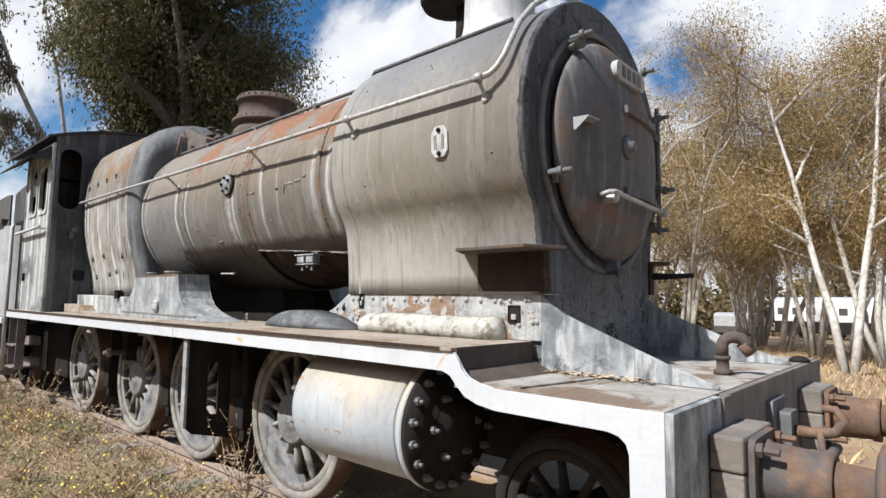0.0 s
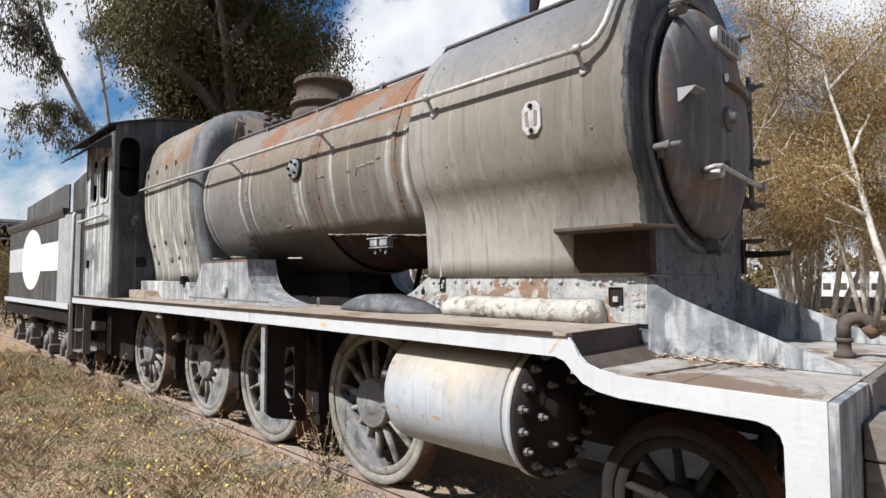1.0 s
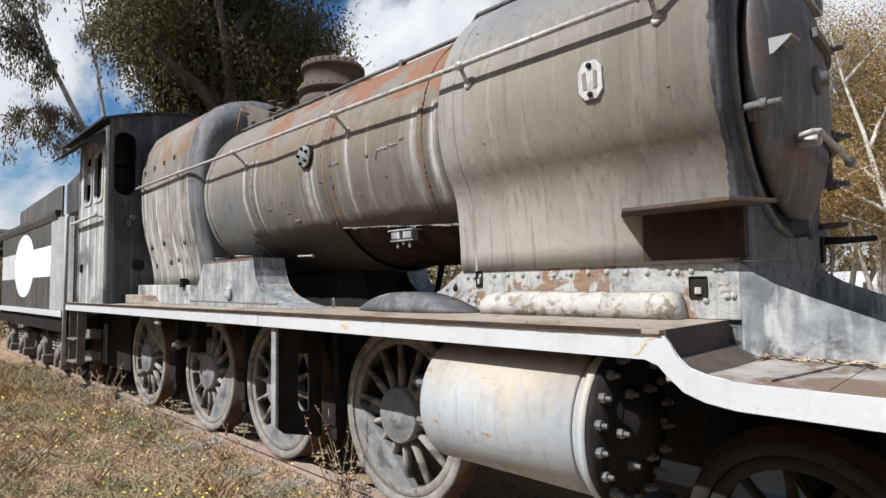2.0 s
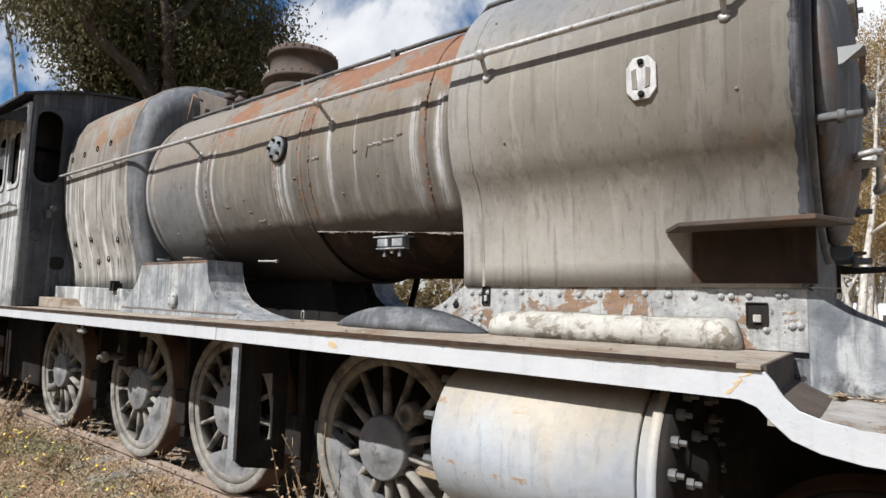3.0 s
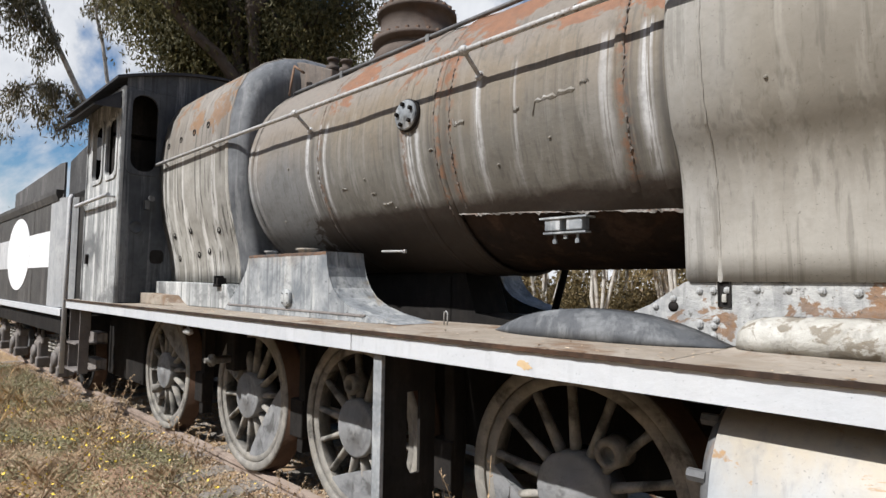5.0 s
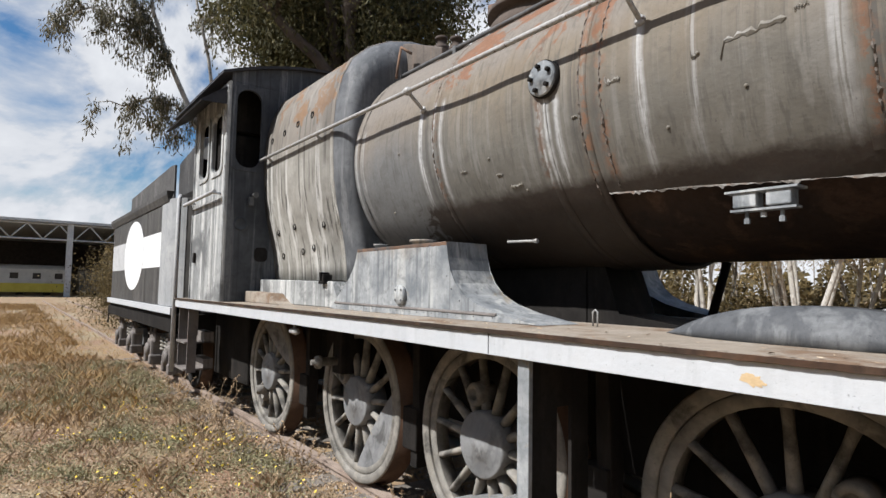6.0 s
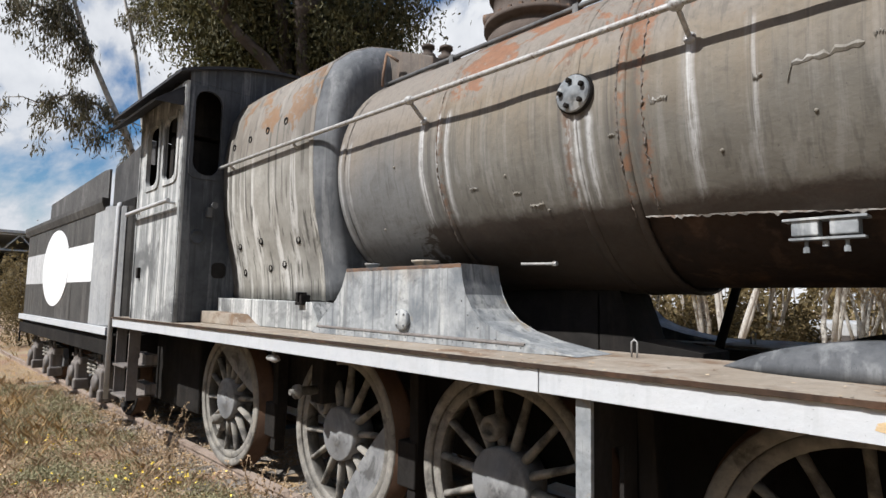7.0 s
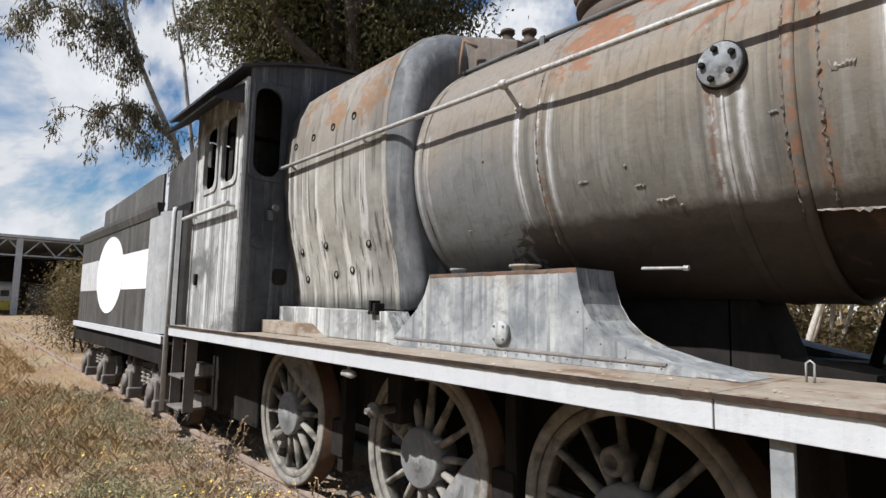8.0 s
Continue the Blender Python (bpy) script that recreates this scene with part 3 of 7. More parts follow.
# smokebox door
DX, DZ, DR = 2.34, 2.70, 0.765
door = thing("smokebox_door", "", "")
door.parent = loco
tagged(door, "dished grey smokebox door with rust runs, slightly ajar")
bm = B()
lathe(bm, (DX, 0, DZ), (1, 0, 0), [(0.0, DR + 0.09), (0.022, DR + 0.09), (0.03, DR + 0.075), (0.022, DR + 0.05), (0.0, DR + 0.05)], 64, ring=True)
part("door_ring", bm, M_GREYMETAL, door, "grey sealing ring round the door")
bm = B()
lathe(bm, (DX, 0.02, DZ), (1, 0, 0), [(0.01, DR - 0.03), (0.03, DR), (0.05, DR + 0.005), (0.075, DR - 0.02), (0.105, DR - 0.09), (0.14, DR - 0.22),
                                     (0.165, DR - 0.38), (0.178, DR - 0.6), (0.182, 0.02)], 64)
part("door_dish", bm, M_DOOR, door)
bm = B()
lathe(bm, (DX + 0.178, 0, DZ + 0.02), (1, 0, 0), [(0, 0.085), (0.02, 0.085), (0.028, 0.07), (0.03, 0.045), (0.06, 0.042), (0.064, 0.02)], 20)
part("boss", bm, M_GREYMETAL, door)
for z, w, y0 in ((0.29, 0.03, -0.03), (-0.29, 0.03, -0.05)):
    bm = B()
    pts = []
    for k in range(9):
        y = y0 + (0.86 - y0) * k / 8
        r = min(math.hypot(y, z) / DR, 1.0)
        pts.append((DX + 0.055 + 0.14 * math.sqrt(max(0.0, 1 - r ** 2.6)), y, DZ + z))
    bridge(bm, [[(x - 0.012, y, zz - w), (x + 0.016, y, zz - w + 0.005), (x + 0.016, y, zz + w - 0.005), (x - 0.012, y, zz + w)] for x, y, zz in pts], smooth=False)
    part("hinge_strap", bm, M_DOOR, door)
bm = B()
tube(bm, [(DX + 0.06, 0.86, DZ - 0.5), (DX + 0.06, 0.86, DZ + 0.55)], 0.02)
part("hinge_pin", bm, M_GREYMETAL, door)
bm = B()
tube(bm, [(DX + 0.15, -0.36, DZ - 0.36), (DX + 0.23, -0.38, DZ - 0.35), (DX + 0.25, -0.34, DZ - 0.345), (DX + 0.245, 0.10, DZ - 0.37), (DX + 0.24, 0.48, DZ - 0.385)], 0.0165, 10)
lathe(bm, (DX + 0.24, 0.45, DZ - 0.385), (0, 1, 0), [(0, 0.03), (0.06, 0.034), (0.07, 0.02)], 10)
lathe(bm, (DX + 0.13, -0.30, DZ - 0.38), (1, 0, 0), [(0, 0.035), (0.11, 0.03), (0.12, 0.02)], 10)
part("door_handle", bm, M_PIPE, door, "bright worn door handle bar")
bm = B()
y0, z0 = 0.11, DZ + 0.565
prism(bm, rounded_rect(y0 - 0.235, y0 + 0.235, z0 - 0.07, z0 + 0.07, 0.06), "yz", DX + 0.125, DX + 0.172, 0.004)
plate = part("number_plate", bm, M_TGREY, door, "oblong aluminium number plate with worn raised border")
for k in range(4):
    bm = B()
    box(bm, (DX + 0.172, y0 - 0.15 + 0.085 * k, z0 - 0.04), (DX + 0.178, y0 - 0.10 + 0.085 * k, z0 + 0.04))
    part("plain_bar", bm, M_GREYMETAL, plate)
bm = B()
prism(bm, [(DX + 0.09, -0.63), (DX + 0.21, -0.61), (DX + 0.22, -0.49), (DX + 0.11, -0.42)], "xy", DZ + 0.088, DZ + 0.098)
prism(bm, [(DX + 0.08, DZ + 0.01), (DX + 0.13, DZ + 0.02), (DX + 0.20, DZ + 0.075), (DX + 0.21, DZ + 0.09), (DX + 0.08, DZ + 0.09)], "xz", -0.625, -0.617)
part("lamp_bracket", bm, M_TGREY, door, "bent grey lamp bracket")
bm = B()
box(bm, (0, -0.045, -0.02), (0.10, 0.03, 0.02), 0.005)
lathe(bm, (0.05, -0.05, 0), (1, 0, 0), [(-0.03, 0.018), (0.13, 0.018)], 8)
lathe(bm, (0.09, -0.05, 0), (1, 0, 0), [(0.0, 0.034), (0.03, 0.034)], 6)
box(bm, (0.02, -0.02, -0.07), (0.05, 0.0, 0.0))
clamp_me = mesh_of("clamp", bm, M_GREYMETAL)
for a in (199, 128, 268, 30, 58, 325, 350):
    c, s = math.cos(radians(a)), math.sin(radians(a))
    placed("clamp", clamp_me, door, pose(DX + 0.02, (DR + 0.03) * c, DZ + (DR + 0.03) * s) @ Matrix.Rotation(radians(a - 180), 4, "X"))

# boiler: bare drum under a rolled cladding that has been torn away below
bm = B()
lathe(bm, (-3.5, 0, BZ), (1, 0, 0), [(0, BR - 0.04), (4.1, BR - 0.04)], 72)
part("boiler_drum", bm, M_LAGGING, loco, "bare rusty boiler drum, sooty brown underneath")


def cladding(x0, x1, low0, low1):
    """A rolled sheet over the top, from low0 (at x0) and low1 (at x1) degrees on either side, with a thickness and shallow dents."""
    b = B()

    def row(x, low, r, dent):
        n, pts = 90, []
        for k in range(n + 1):
            a = radians(low + (180 - 2 * low) * k / n)
            y, z = math.cos(a), math.sin(a)
            rr = r - dent * max(0.0, noise.noise(Vector((1.9 * x, 3.1 * y, 3.1 * z)))) - 0.4 * dent * abs(noise.noise(Vector((6.5 * x, 7.0 * y, 7.0 * z + 9))))
            pts.append((x, rr * y, BZ + rr * z))
        return pts
    m = 16
    steps = [(x0 + (x1 - x0) * k / m, low0 + (low1 - low0) * k / m) for k in range(m + 1)]
    outer = [row(x, low, BR, 0.012 if 0 < k < m else 0.0) for k, (x, low) in enumerate(steps)]
    inner = [row(x, low, BR - 0.022, 0.0) for x, low in (steps[0], steps[-1])]
    bridge(b, [inner[0]] + outer + [inner[1], inner[0]], False, False)
    return b


def tear(x):
    """Angle of the torn edge along the boiler."""
    return -37.0 - 6.5 * (x + 0.95) / 1.5


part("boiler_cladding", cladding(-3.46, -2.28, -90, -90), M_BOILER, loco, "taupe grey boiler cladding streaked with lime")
part("boiler_cladding", cladding(-2.276, -0.952, -90, -90), M_BOILER, loco, "taupe grey boiler cladding, rusty on top, rust and painted shade below")
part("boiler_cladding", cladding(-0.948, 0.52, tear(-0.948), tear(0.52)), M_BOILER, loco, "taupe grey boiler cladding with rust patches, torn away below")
# torn, curled lower lip of the cladding
rng = random.Random(8)
for s in (-1, 1):
    bm = B()
    rows, drop, curl = [], 0.5, 0.004
    for k in range(92):
        x = -0.945 + 0.016 * k
        drop = 0.05 + 1.0 * rng.random() ** 3
        curl = min(0.012, max(0.0005, curl + rng.gauss(0, 0.003)))
        a, a1 = radians(tear(x) - drop), radians(tear(x) + 0.15)
        rows.append([(x, s * r * math.cos(q), BZ + r * math.sin(q)) for r, q in ((BR - 0.002, a1), (BR + curl, a), (BR + curl - 0.005, a - 0.003), (BR - 0.011, a1))])
    bridge(bm, rows, smooth=False)
    part("torn_edge", bm, M_RUN, loco, "ragged pale torn edge of the cladding")
for x, w, full in ((-3.40, 0.055, 1), (-2.28, 0.04, 1), (-1.262, 0.06, 1), (-0.975, 0.04, 1), (0.26, 0.05, 0), (0.455, 0.08, 0)):
    bm = B()
    lo = -90 if full else -36
    angles = [lo + (180 - 2 * lo) * k / 64 for k in range(65)]
    prof = [(-w / 2, 0.0), (-w / 2 + 0.004, 0.004), (w / 2 - 0.004, 0.004), (w / 2, 0.0)]
    bridge(bm, [[(x + dx, (BR + dr) * math.cos(radians(a)), BZ + (BR + dr) * math.sin(radians(a))) for a in angles] for dx, dr in prof], False, False)
    part("cladding_band", bm, M_BOILER, loco)

# blistered rust crusts along the sheet joints
rng = random.Random(37)
for s in (-1, 1):
    for x0, top, low in ((-1.0, 60, -38), (-0.865, 33, -36), (0.285, 30, -30), (-2.303, 24, -42)):
        bm = B()
        rows = []
        n = int((top - low) / 0.9)
        for k in range(n):
            a = radians(top + (low - top) * k / n)
            w, h = 0.009 * rng.random() ** 1.6 + 0.0015, 0.011 * rng.random() ** 3
            x = x0 + rng.gauss(0, 0.003)
            rows.append([(x + dx, s * (BR + r) * math.cos(a), BZ + (BR + r) * math.sin(a)) for dx, r in ((-w, 0.0), (-0.4 * w, h), (0.4 * w, h), (w, 0.0))])
        bridge(bm, rows, False, False, False)
        part("rust_crust", bm, M_LOWER, loco, "blistered rust along the sheet joint")

# studs, plugs and a weld line on the sheets
bm = B()
lathe(bm, (0, 0, -0.006), (0, 0, 1), [(0, 0.009), (0.011, 0.008), (0.014, 0.004)], 7)
stud_me = mesh_of("stud", bm, M_BAND)
for s in (-1, 1):
    for x, z, r, zc in ((-0.34, 2.64, BR, BZ), (-0.15, 2.45, BR, BZ), (-0.52, 2.36, BR, BZ), (-1.75, 2.42, BR, BZ), (-2.75, 2.62, BR, BZ), (-0.05, 3.17, BR, BZ), (-0.72, 3.12, BR, BZ), (0.62, 3.08, SR, SZ),
                        (1.2, 2.92, SR, SZ), (2.1, 2.56, SR, SZ), (0.9, 2.50, SR, SZ), (1.42, 3.34, SR, SZ), (1.46, 3.30, SR, SZ), (1.95, 3.05, SR, SZ), (0.75, 3.30, SR, SZ), (-3.0, 2.2, BR, BZ), (-1.5, 2.2, BR, BZ)):
        a = math.asin((z - zc) / r)
        placed("stud", stud_me, loco, pose(x, s * r * math.cos(a), z) @ Matrix.Rotation(s * (a - math.pi / 2), 4, "X"))
    rng = random.Random(17)
    for x0, x1, z0, w in ((-0.24, 0.02, 2.655, 0.018), (0.05, 0.10, 2.69, 0.012), (-0.37, -0.345, 2.63, 0.014), (-0.83, -0.74, 2.64, 0.02), (-1.06, -1.02, 2.52, 0.010), (-1.72, -1.66, 2.30, 0.012), (-1.62, -1.52, 2.21, 0.018), (-2.05, -1.98, 2.37, 0.010)):
        bm = B()
        rows = []
        for k in range(15):
            x, z = x0 + (x1 - x0) * k / 14, z0 + 0.05 * (x - x0) + rng.gauss(0, 0.004)
            h = w * rng.uniform(0.15, 1.0)
            rows.append([(x, s * r * math.cos(a), BZ + r * math.sin(a)) for r, a in ((BR + 0.001, (z - h - BZ) / BR), (BR + 0.002 + 0.4 * h, (z - BZ) / BR), (BR + 0.001, (z + h - BZ) / BR))])
        bridge(bm, rows, False, False, False)
        part("lifted_paint", bm, M_BAND, loco)

# washout flange on the boiler side, with the pale runs beneath it
tilt = math.asin((2.775 - BZ) / BR)
for s in (-1, 1):
    m = pose(-1.235, s * (BR + 0.004) * math.cos(tilt), BZ + (BR + 0.004) * math.sin(tilt)) @ (Matrix.Rotation(radians(90), 4, "X") if s < 0 else Matrix.Rotation(radians(-90), 4, "X"))
    bm = B()
    lathe(bm, (0, 0, -0.02), (0, 0, 1), [(0, 0.100), (0.05, 0.100), (0.056, 0.095), (0.056, 0.045), (0.062, 0.04), (0.066, 0.0)], 28)
    fl = part("washout_flange", bm, M_GUSSET, loco, "grey round bolted flange on the boiler side", m)
    bm = B()
    lathe(bm, (0, 0, -0.03), (0, 0, 1), [(0, 0.101), (0, 0.109), (0.052, 0.107), (0.052, 0.101)], 28, ring=True)
    part("rim", bm, M_DARK, fl, "black flange rim")
    for k in range(5):
        bm = B()
        lathe(bm, (0.070 * math.cos(1.2566 * k + 0.5), 0.070 * math.sin(1.2566 * k + 0.5), 0.034), (0, 0, 1), [(0, 0.0145), (0.022, 0.0145), (0.026, 0.009)], 6, False)
        part("bolt", bm, M_DARK, fl)

# cast builder's plate on the smokebox side
tilt = math.asin((2.69 - SZ) / SR)
for s in (-1, 1):
    m = pose(1.69, s * (SR + 0.001) * math.cos(tilt), 2.69) @ Matrix.Rotation(s * tilt, 4, "X")
    bm = B()
    w, h = 0.072, 0.104
    outline = [(-w, -h + 0.045), (-w + 0.035, -h), (w - 0.035, -h), (w, -h + 0.045), (w, h - 0.045), (w - 0.035, h), (-w + 0.035, h), (-w, h - 0.045)]
    prism(bm, outline, "xz", min(0, s * 0.012), max(0, s * 0.012), 0.003)
    bp = part("maker_plate", bm, M_ALU, loco, "small pale cast plate with cropped corners", m)
    for pts in ([(-0.042, -0.045), (-0.018, -0.05), (-0.024, 0.05), (-0.046, 0.04)], [(0.042, -0.045), (0.018, -0.05), (0.024, 0.05), (0.046, 0.04)]):
        bm = B()
        prism(bm, pts, "xz", min(s * 0.012, s * 0.016), max(s * 0.012, s * 0.016))
        part("plain_bar", bm, M_BAND, bp)
    for z in (-0.078, 0.078):
        bm = B()
        lathe(bm, (0, s * 0.008, z), (0, s, 0), [(0, 0.016), (0.016, 0.015), (0.02, 0.008)], 8)
        part("bolt", bm, M_DARK, bp)

# valve bracket below the boiler, and a short stub pipe
for s in (-1, 1):
    bm = B()
    for x in (-0.25, -0.11):
        box(bm, (x - 0.05, s * 0.72 - 0.04, 1.97), (x + 0.05, s * 0.72 + 0.04, 2.04), 0.006)
    box(bm, (-0.33, s * 0.72 - 0.05, 2.036), (-0.03, s * 0.72 + 0.05, 2.046))
    part("bracket", bm, M_GUSSET, loco, "pale grey twin-box bracket under the boiler")
    bm = B()
    for x, z in ((-0.25, 1.90), (-0.18, 1.925), (-0.105, 1.90)):
        lathe(bm, (x, s * 0.73, z), (0, 0, 1), [(0, 0.013), (0.022, 0.013), (0.024, 0.008), (1.958 - z, 0.008)], 6, False)
    box(bm, (-0.31, s * 0.73 - 0.03, 1.953), (-0.04, s * 0.73 + 0.03, 1.963))
    part("bracket_studs", bm, M_GUSSET, loco)
    bm = B()
    tube(bm, [(-1.78, s * 0.72, 1.905), (-1.55, s * 0.70, 1.90)], 0.009, 8)
    lathe(bm, (-1.56, s * 0.70, 1.90), (1, 0, 0), [(0, 0.015), (0.025, 0.015)], 6, False)
    part("drain_pipe", bm, M_PIPE, loco)

# firebox wrapper, with a rolled shoulder down to the boiler
FIRE = [(0, 4.05), (0.25, 4.035), (0.50, 3.97), (0.71, 3.86), (0.88, 3.71), (0.98, 3.51), (1.037, 3.265), (1.055, 3.03), (1.05, 2.80), (1.035, 2.56),
        (1.0, 2.34), (0.95, 2.14), (0.91, 1.97), (0.885, 1.80), (0.875, 1.655)]
fire_out = FIRE + [(-y, z) for y, z in reversed(FIRE[1:])]
bm = B()
bridge(bm, [[(x, y, z) for y, z in fire_out] for x in (-5.47, -3.735)])
firebox = part("firebox", bm, M_FIREBOX, loco, "firebox wrapper in pale grey paint with heavy white runs")
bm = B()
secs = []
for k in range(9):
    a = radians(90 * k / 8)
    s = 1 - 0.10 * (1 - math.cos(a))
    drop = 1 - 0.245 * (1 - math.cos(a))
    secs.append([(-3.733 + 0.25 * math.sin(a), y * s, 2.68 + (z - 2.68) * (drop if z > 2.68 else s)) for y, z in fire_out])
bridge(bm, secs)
part("firebox_shoulder", bm, M_SHOULDER, loco, "sooty rolled firebox shoulder, its shade in the colour")
bm = B()
for x in (-3.735,):
    bridge(bm, [[(x + dx, y * (1 + g), 2.68 + (z - 2.68) * (1 + g)) for y, z in fire_out] for dx, g in ((-0.03, 0), (-0.026, 0.006), (0.026, 0.006), (0.03, 0))], True, False)
part("seam_strip", bm, M_FIREBOX, firebox)
bm = B()
lathe(bm, (0, 0, -0.01), (0, 0, 1), [(0, 0.036), (0.013, 0.036), (0.016, 0.024), (0.004, 0.020)], 12)
plug_me = mesh_of("washout_plug", bm, M_DARK)


def fire_y(z):
    for (y0, z0), (y1, z1) in zip(FIRE, FIRE[1:]):
        if z1 <= z <= z0:
            return y0 + (y1 - y0) * (z0 - z) / (z0 - z1)
    return FIRE[-1][0]


for x, z in ((-5.25, 3.2), (-4.9, 3.22), (-4.55, 3.24), (-4.21, 3.26), (-5.18, 2.18), (-4.72, 2.21), (-4.04, 2.18), (-4.62, 1.95), (-4.35, 1.98), (-5.15, 1.92)):
    for s in (-1, 1):
        placed("washout_plug", plug_me, firebox, pose(x, s * (fire_y(z) + 0.002), z) @ Matrix.Rotation(radians(-90 * s), 4, "X"))
for s in (-1, 1):
    bm = B()
    prism(bm, [(-5.40, 1.412), (-3.45, 1.412), (-3.62, 1.64), (-5.40, 1.66)], "xz", s * 0.86, s * 1.07, 0.008)
    part("firebox_foot", bm, M_CABSIDE, loco, "pale grey box along the firebox foot")
    bm = B()
    prism(bm, [(-5.44, 1.412), (-4.42, 1.412), (-4.56, 1.44), (-4.70, 1.515), (-5.44, 1.53)], "xz", s * 1.072, s * 1.22, 0.006)
    part("floor_step", bm, M_DECK, loco)
    bm = B()
    box(bm, (-3.79, s * 1.07 - 0.04, 1.62), (-3.76, s * 1.07 + 0.05, 1.72), 0.005)
    box(bm, (-3.735, s * 1.07 - 0.04, 1.62), (-3.705, s * 1.07 + 0.05, 1.70), 0.005)
    box(bm, (-3.80, s * 1.07 - 0.04, 1.615), (-3.70, s * 1.07 + 0.04, 1.64), 0.005)
    part("foot_clip", bm, M_DARK, loco)
# safety valves and manhole hood on the firebox and boiler top
bm = B()
prism(bm, [(-3.60, 3.52), (-3.60, 3.93), (-3.50, 3.91), (-3.28, 3.82), (-2.95, 3.69), (-2.95, 3.52)], "xz", -0.42, 0.42, 0.015)
part("valve_seat", bm, M_LOWER, loco, "rusty brown seat on the boiler top")
for x, y in ((-3.25, -0.2), (-3.02, -0.2), (-3.25, 0.14), (-3.02, 0.14)):
    bm = B()
    lathe(bm, (x, y, 3.72 - 0.36 * (x + 3.02)), (0, 0, 1), [(0, 0.07), (0.05, 0.07), (0.052, 0.04), (0.11, 0.045), (0.11, 0.06), (0.135, 0.06), (0.14, 0.02)], 12)
    part("safety_valve", bm, M_DOME, loco)
bm = B()
tube(bm, [(-3.40, -0.55, 3.80), (-3.40, -0.58, 3.62), (-3.36, -0.62, 3.48)], 0.012)
tube(bm, [(-3.40, -0.55, 3.80), (-3.30, -0.50, 3.72)], 0.012)
part("stay_rod", bm, M_RUST, loco)

# steam dome
bm = B()
DMX = -2.22
lathe(bm, (DMX, 0, 3.55), (0, 0, 1), [(0, 0.40), (0.16, 0.38), (0.20, 0.345), (0.24, 0.345), (0.24, 0.405), (0.28, 0.405), (0.28, 0.335), (0.51, 0.33),
                                      (0.51, 0.365), (0.545, 0.365), (0.555, 0.345), (0.595, 0.33), (0.61, 0.28), (0.615, 0.0)], 40)
dome = part("steam_dome", bm, M_DOME, loco, "rusty brown flanged steam dome")
bm = B()
lathe(bm, (0, 0, 0), (0, 0, 1), [(0, 0.018), (0.025, 0.018), (0.03, 0.008)], 6, False)
nut_me = mesh_of("nut", bm, M_RUST)
for k in range(26):
    a = 2 * math.pi * k / 26
    placed("nut", nut_me, dome, pose(DMX + 0.375 * math.cos(a), 0.375 * math.sin(a), 3.83))
    placed("nut", nut_me, dome, pose(DMX + 0.345 * math.cos(a), 0.345 * math.sin(a), 4.10))
bm = B()
tube(bm, [(DMX - 0.31, -0.12, 3.97), (DMX - 0.40, -0.15, 3.97)], 0.05, 10)
part("dome_stub", bm, M_RUST, dome)

# chimney and the dark bowl hood beside it
bm = B()
lathe(bm, (1.42, 0, 3.62), (0, 0, 1), [(0, 0.42), (0.14, 0.37), (0.22, 0.32), (0.32, 0.30), (0.75, 0.29), (0.78, 0.34), (0.84, 0.35), (0.86, 0.30), (0.6, 0.25)], 36)
part("chimney", bm, M_TPALE, loco, "short pale grey chimney")
bm = B()
lathe(bm, (0.86, 0, 4.25), (0, 0, 1), [(0, 0.10), (0.015, 0.18), (0.05, 0.245), (0.10, 0.27), (0.24, 0.275), (0.25, 0.22), (0.25, 0.0)], 30)
lathe(bm, (1.0, 0, 3.70), (0, 0, 1), [(0, 0.06), (0.6, 0.045)], 12)
part("bell_hood", bm, M_DARK, loco, "black bowl-shaped hood on a short post")

# edge pipe along the top of boiler and smokebox
bm = B()
up = radians(57)
y1, z1 = -(BR + 0.02) * math.cos(up), BZ + (BR + 0.02) * math.sin(up)
y2, z2 = -(SR + 0.018) * math.cos(up), SZ + (SR + 0.018) * math.sin(up)
tube(bm, [(-3.4, y1, z1), (0.36, y1, z1), (0.5, y2, z2), (1.95, y2, z2)], 0.017, 8)
part("oil_pipe", bm, M_GREYMETAL, loco, "thin dark pipe along the boiler top")
for x in (-2.6, -1.5, -0.4):
    bm = B()
    box(bm, (x - 0.02, y1 - 0.02, z1 - 0.05), (x + 0.02, y1 + 0.04, z1 + 0.018))
    part("pipe_clip", bm, M_GREYMETAL, loco)

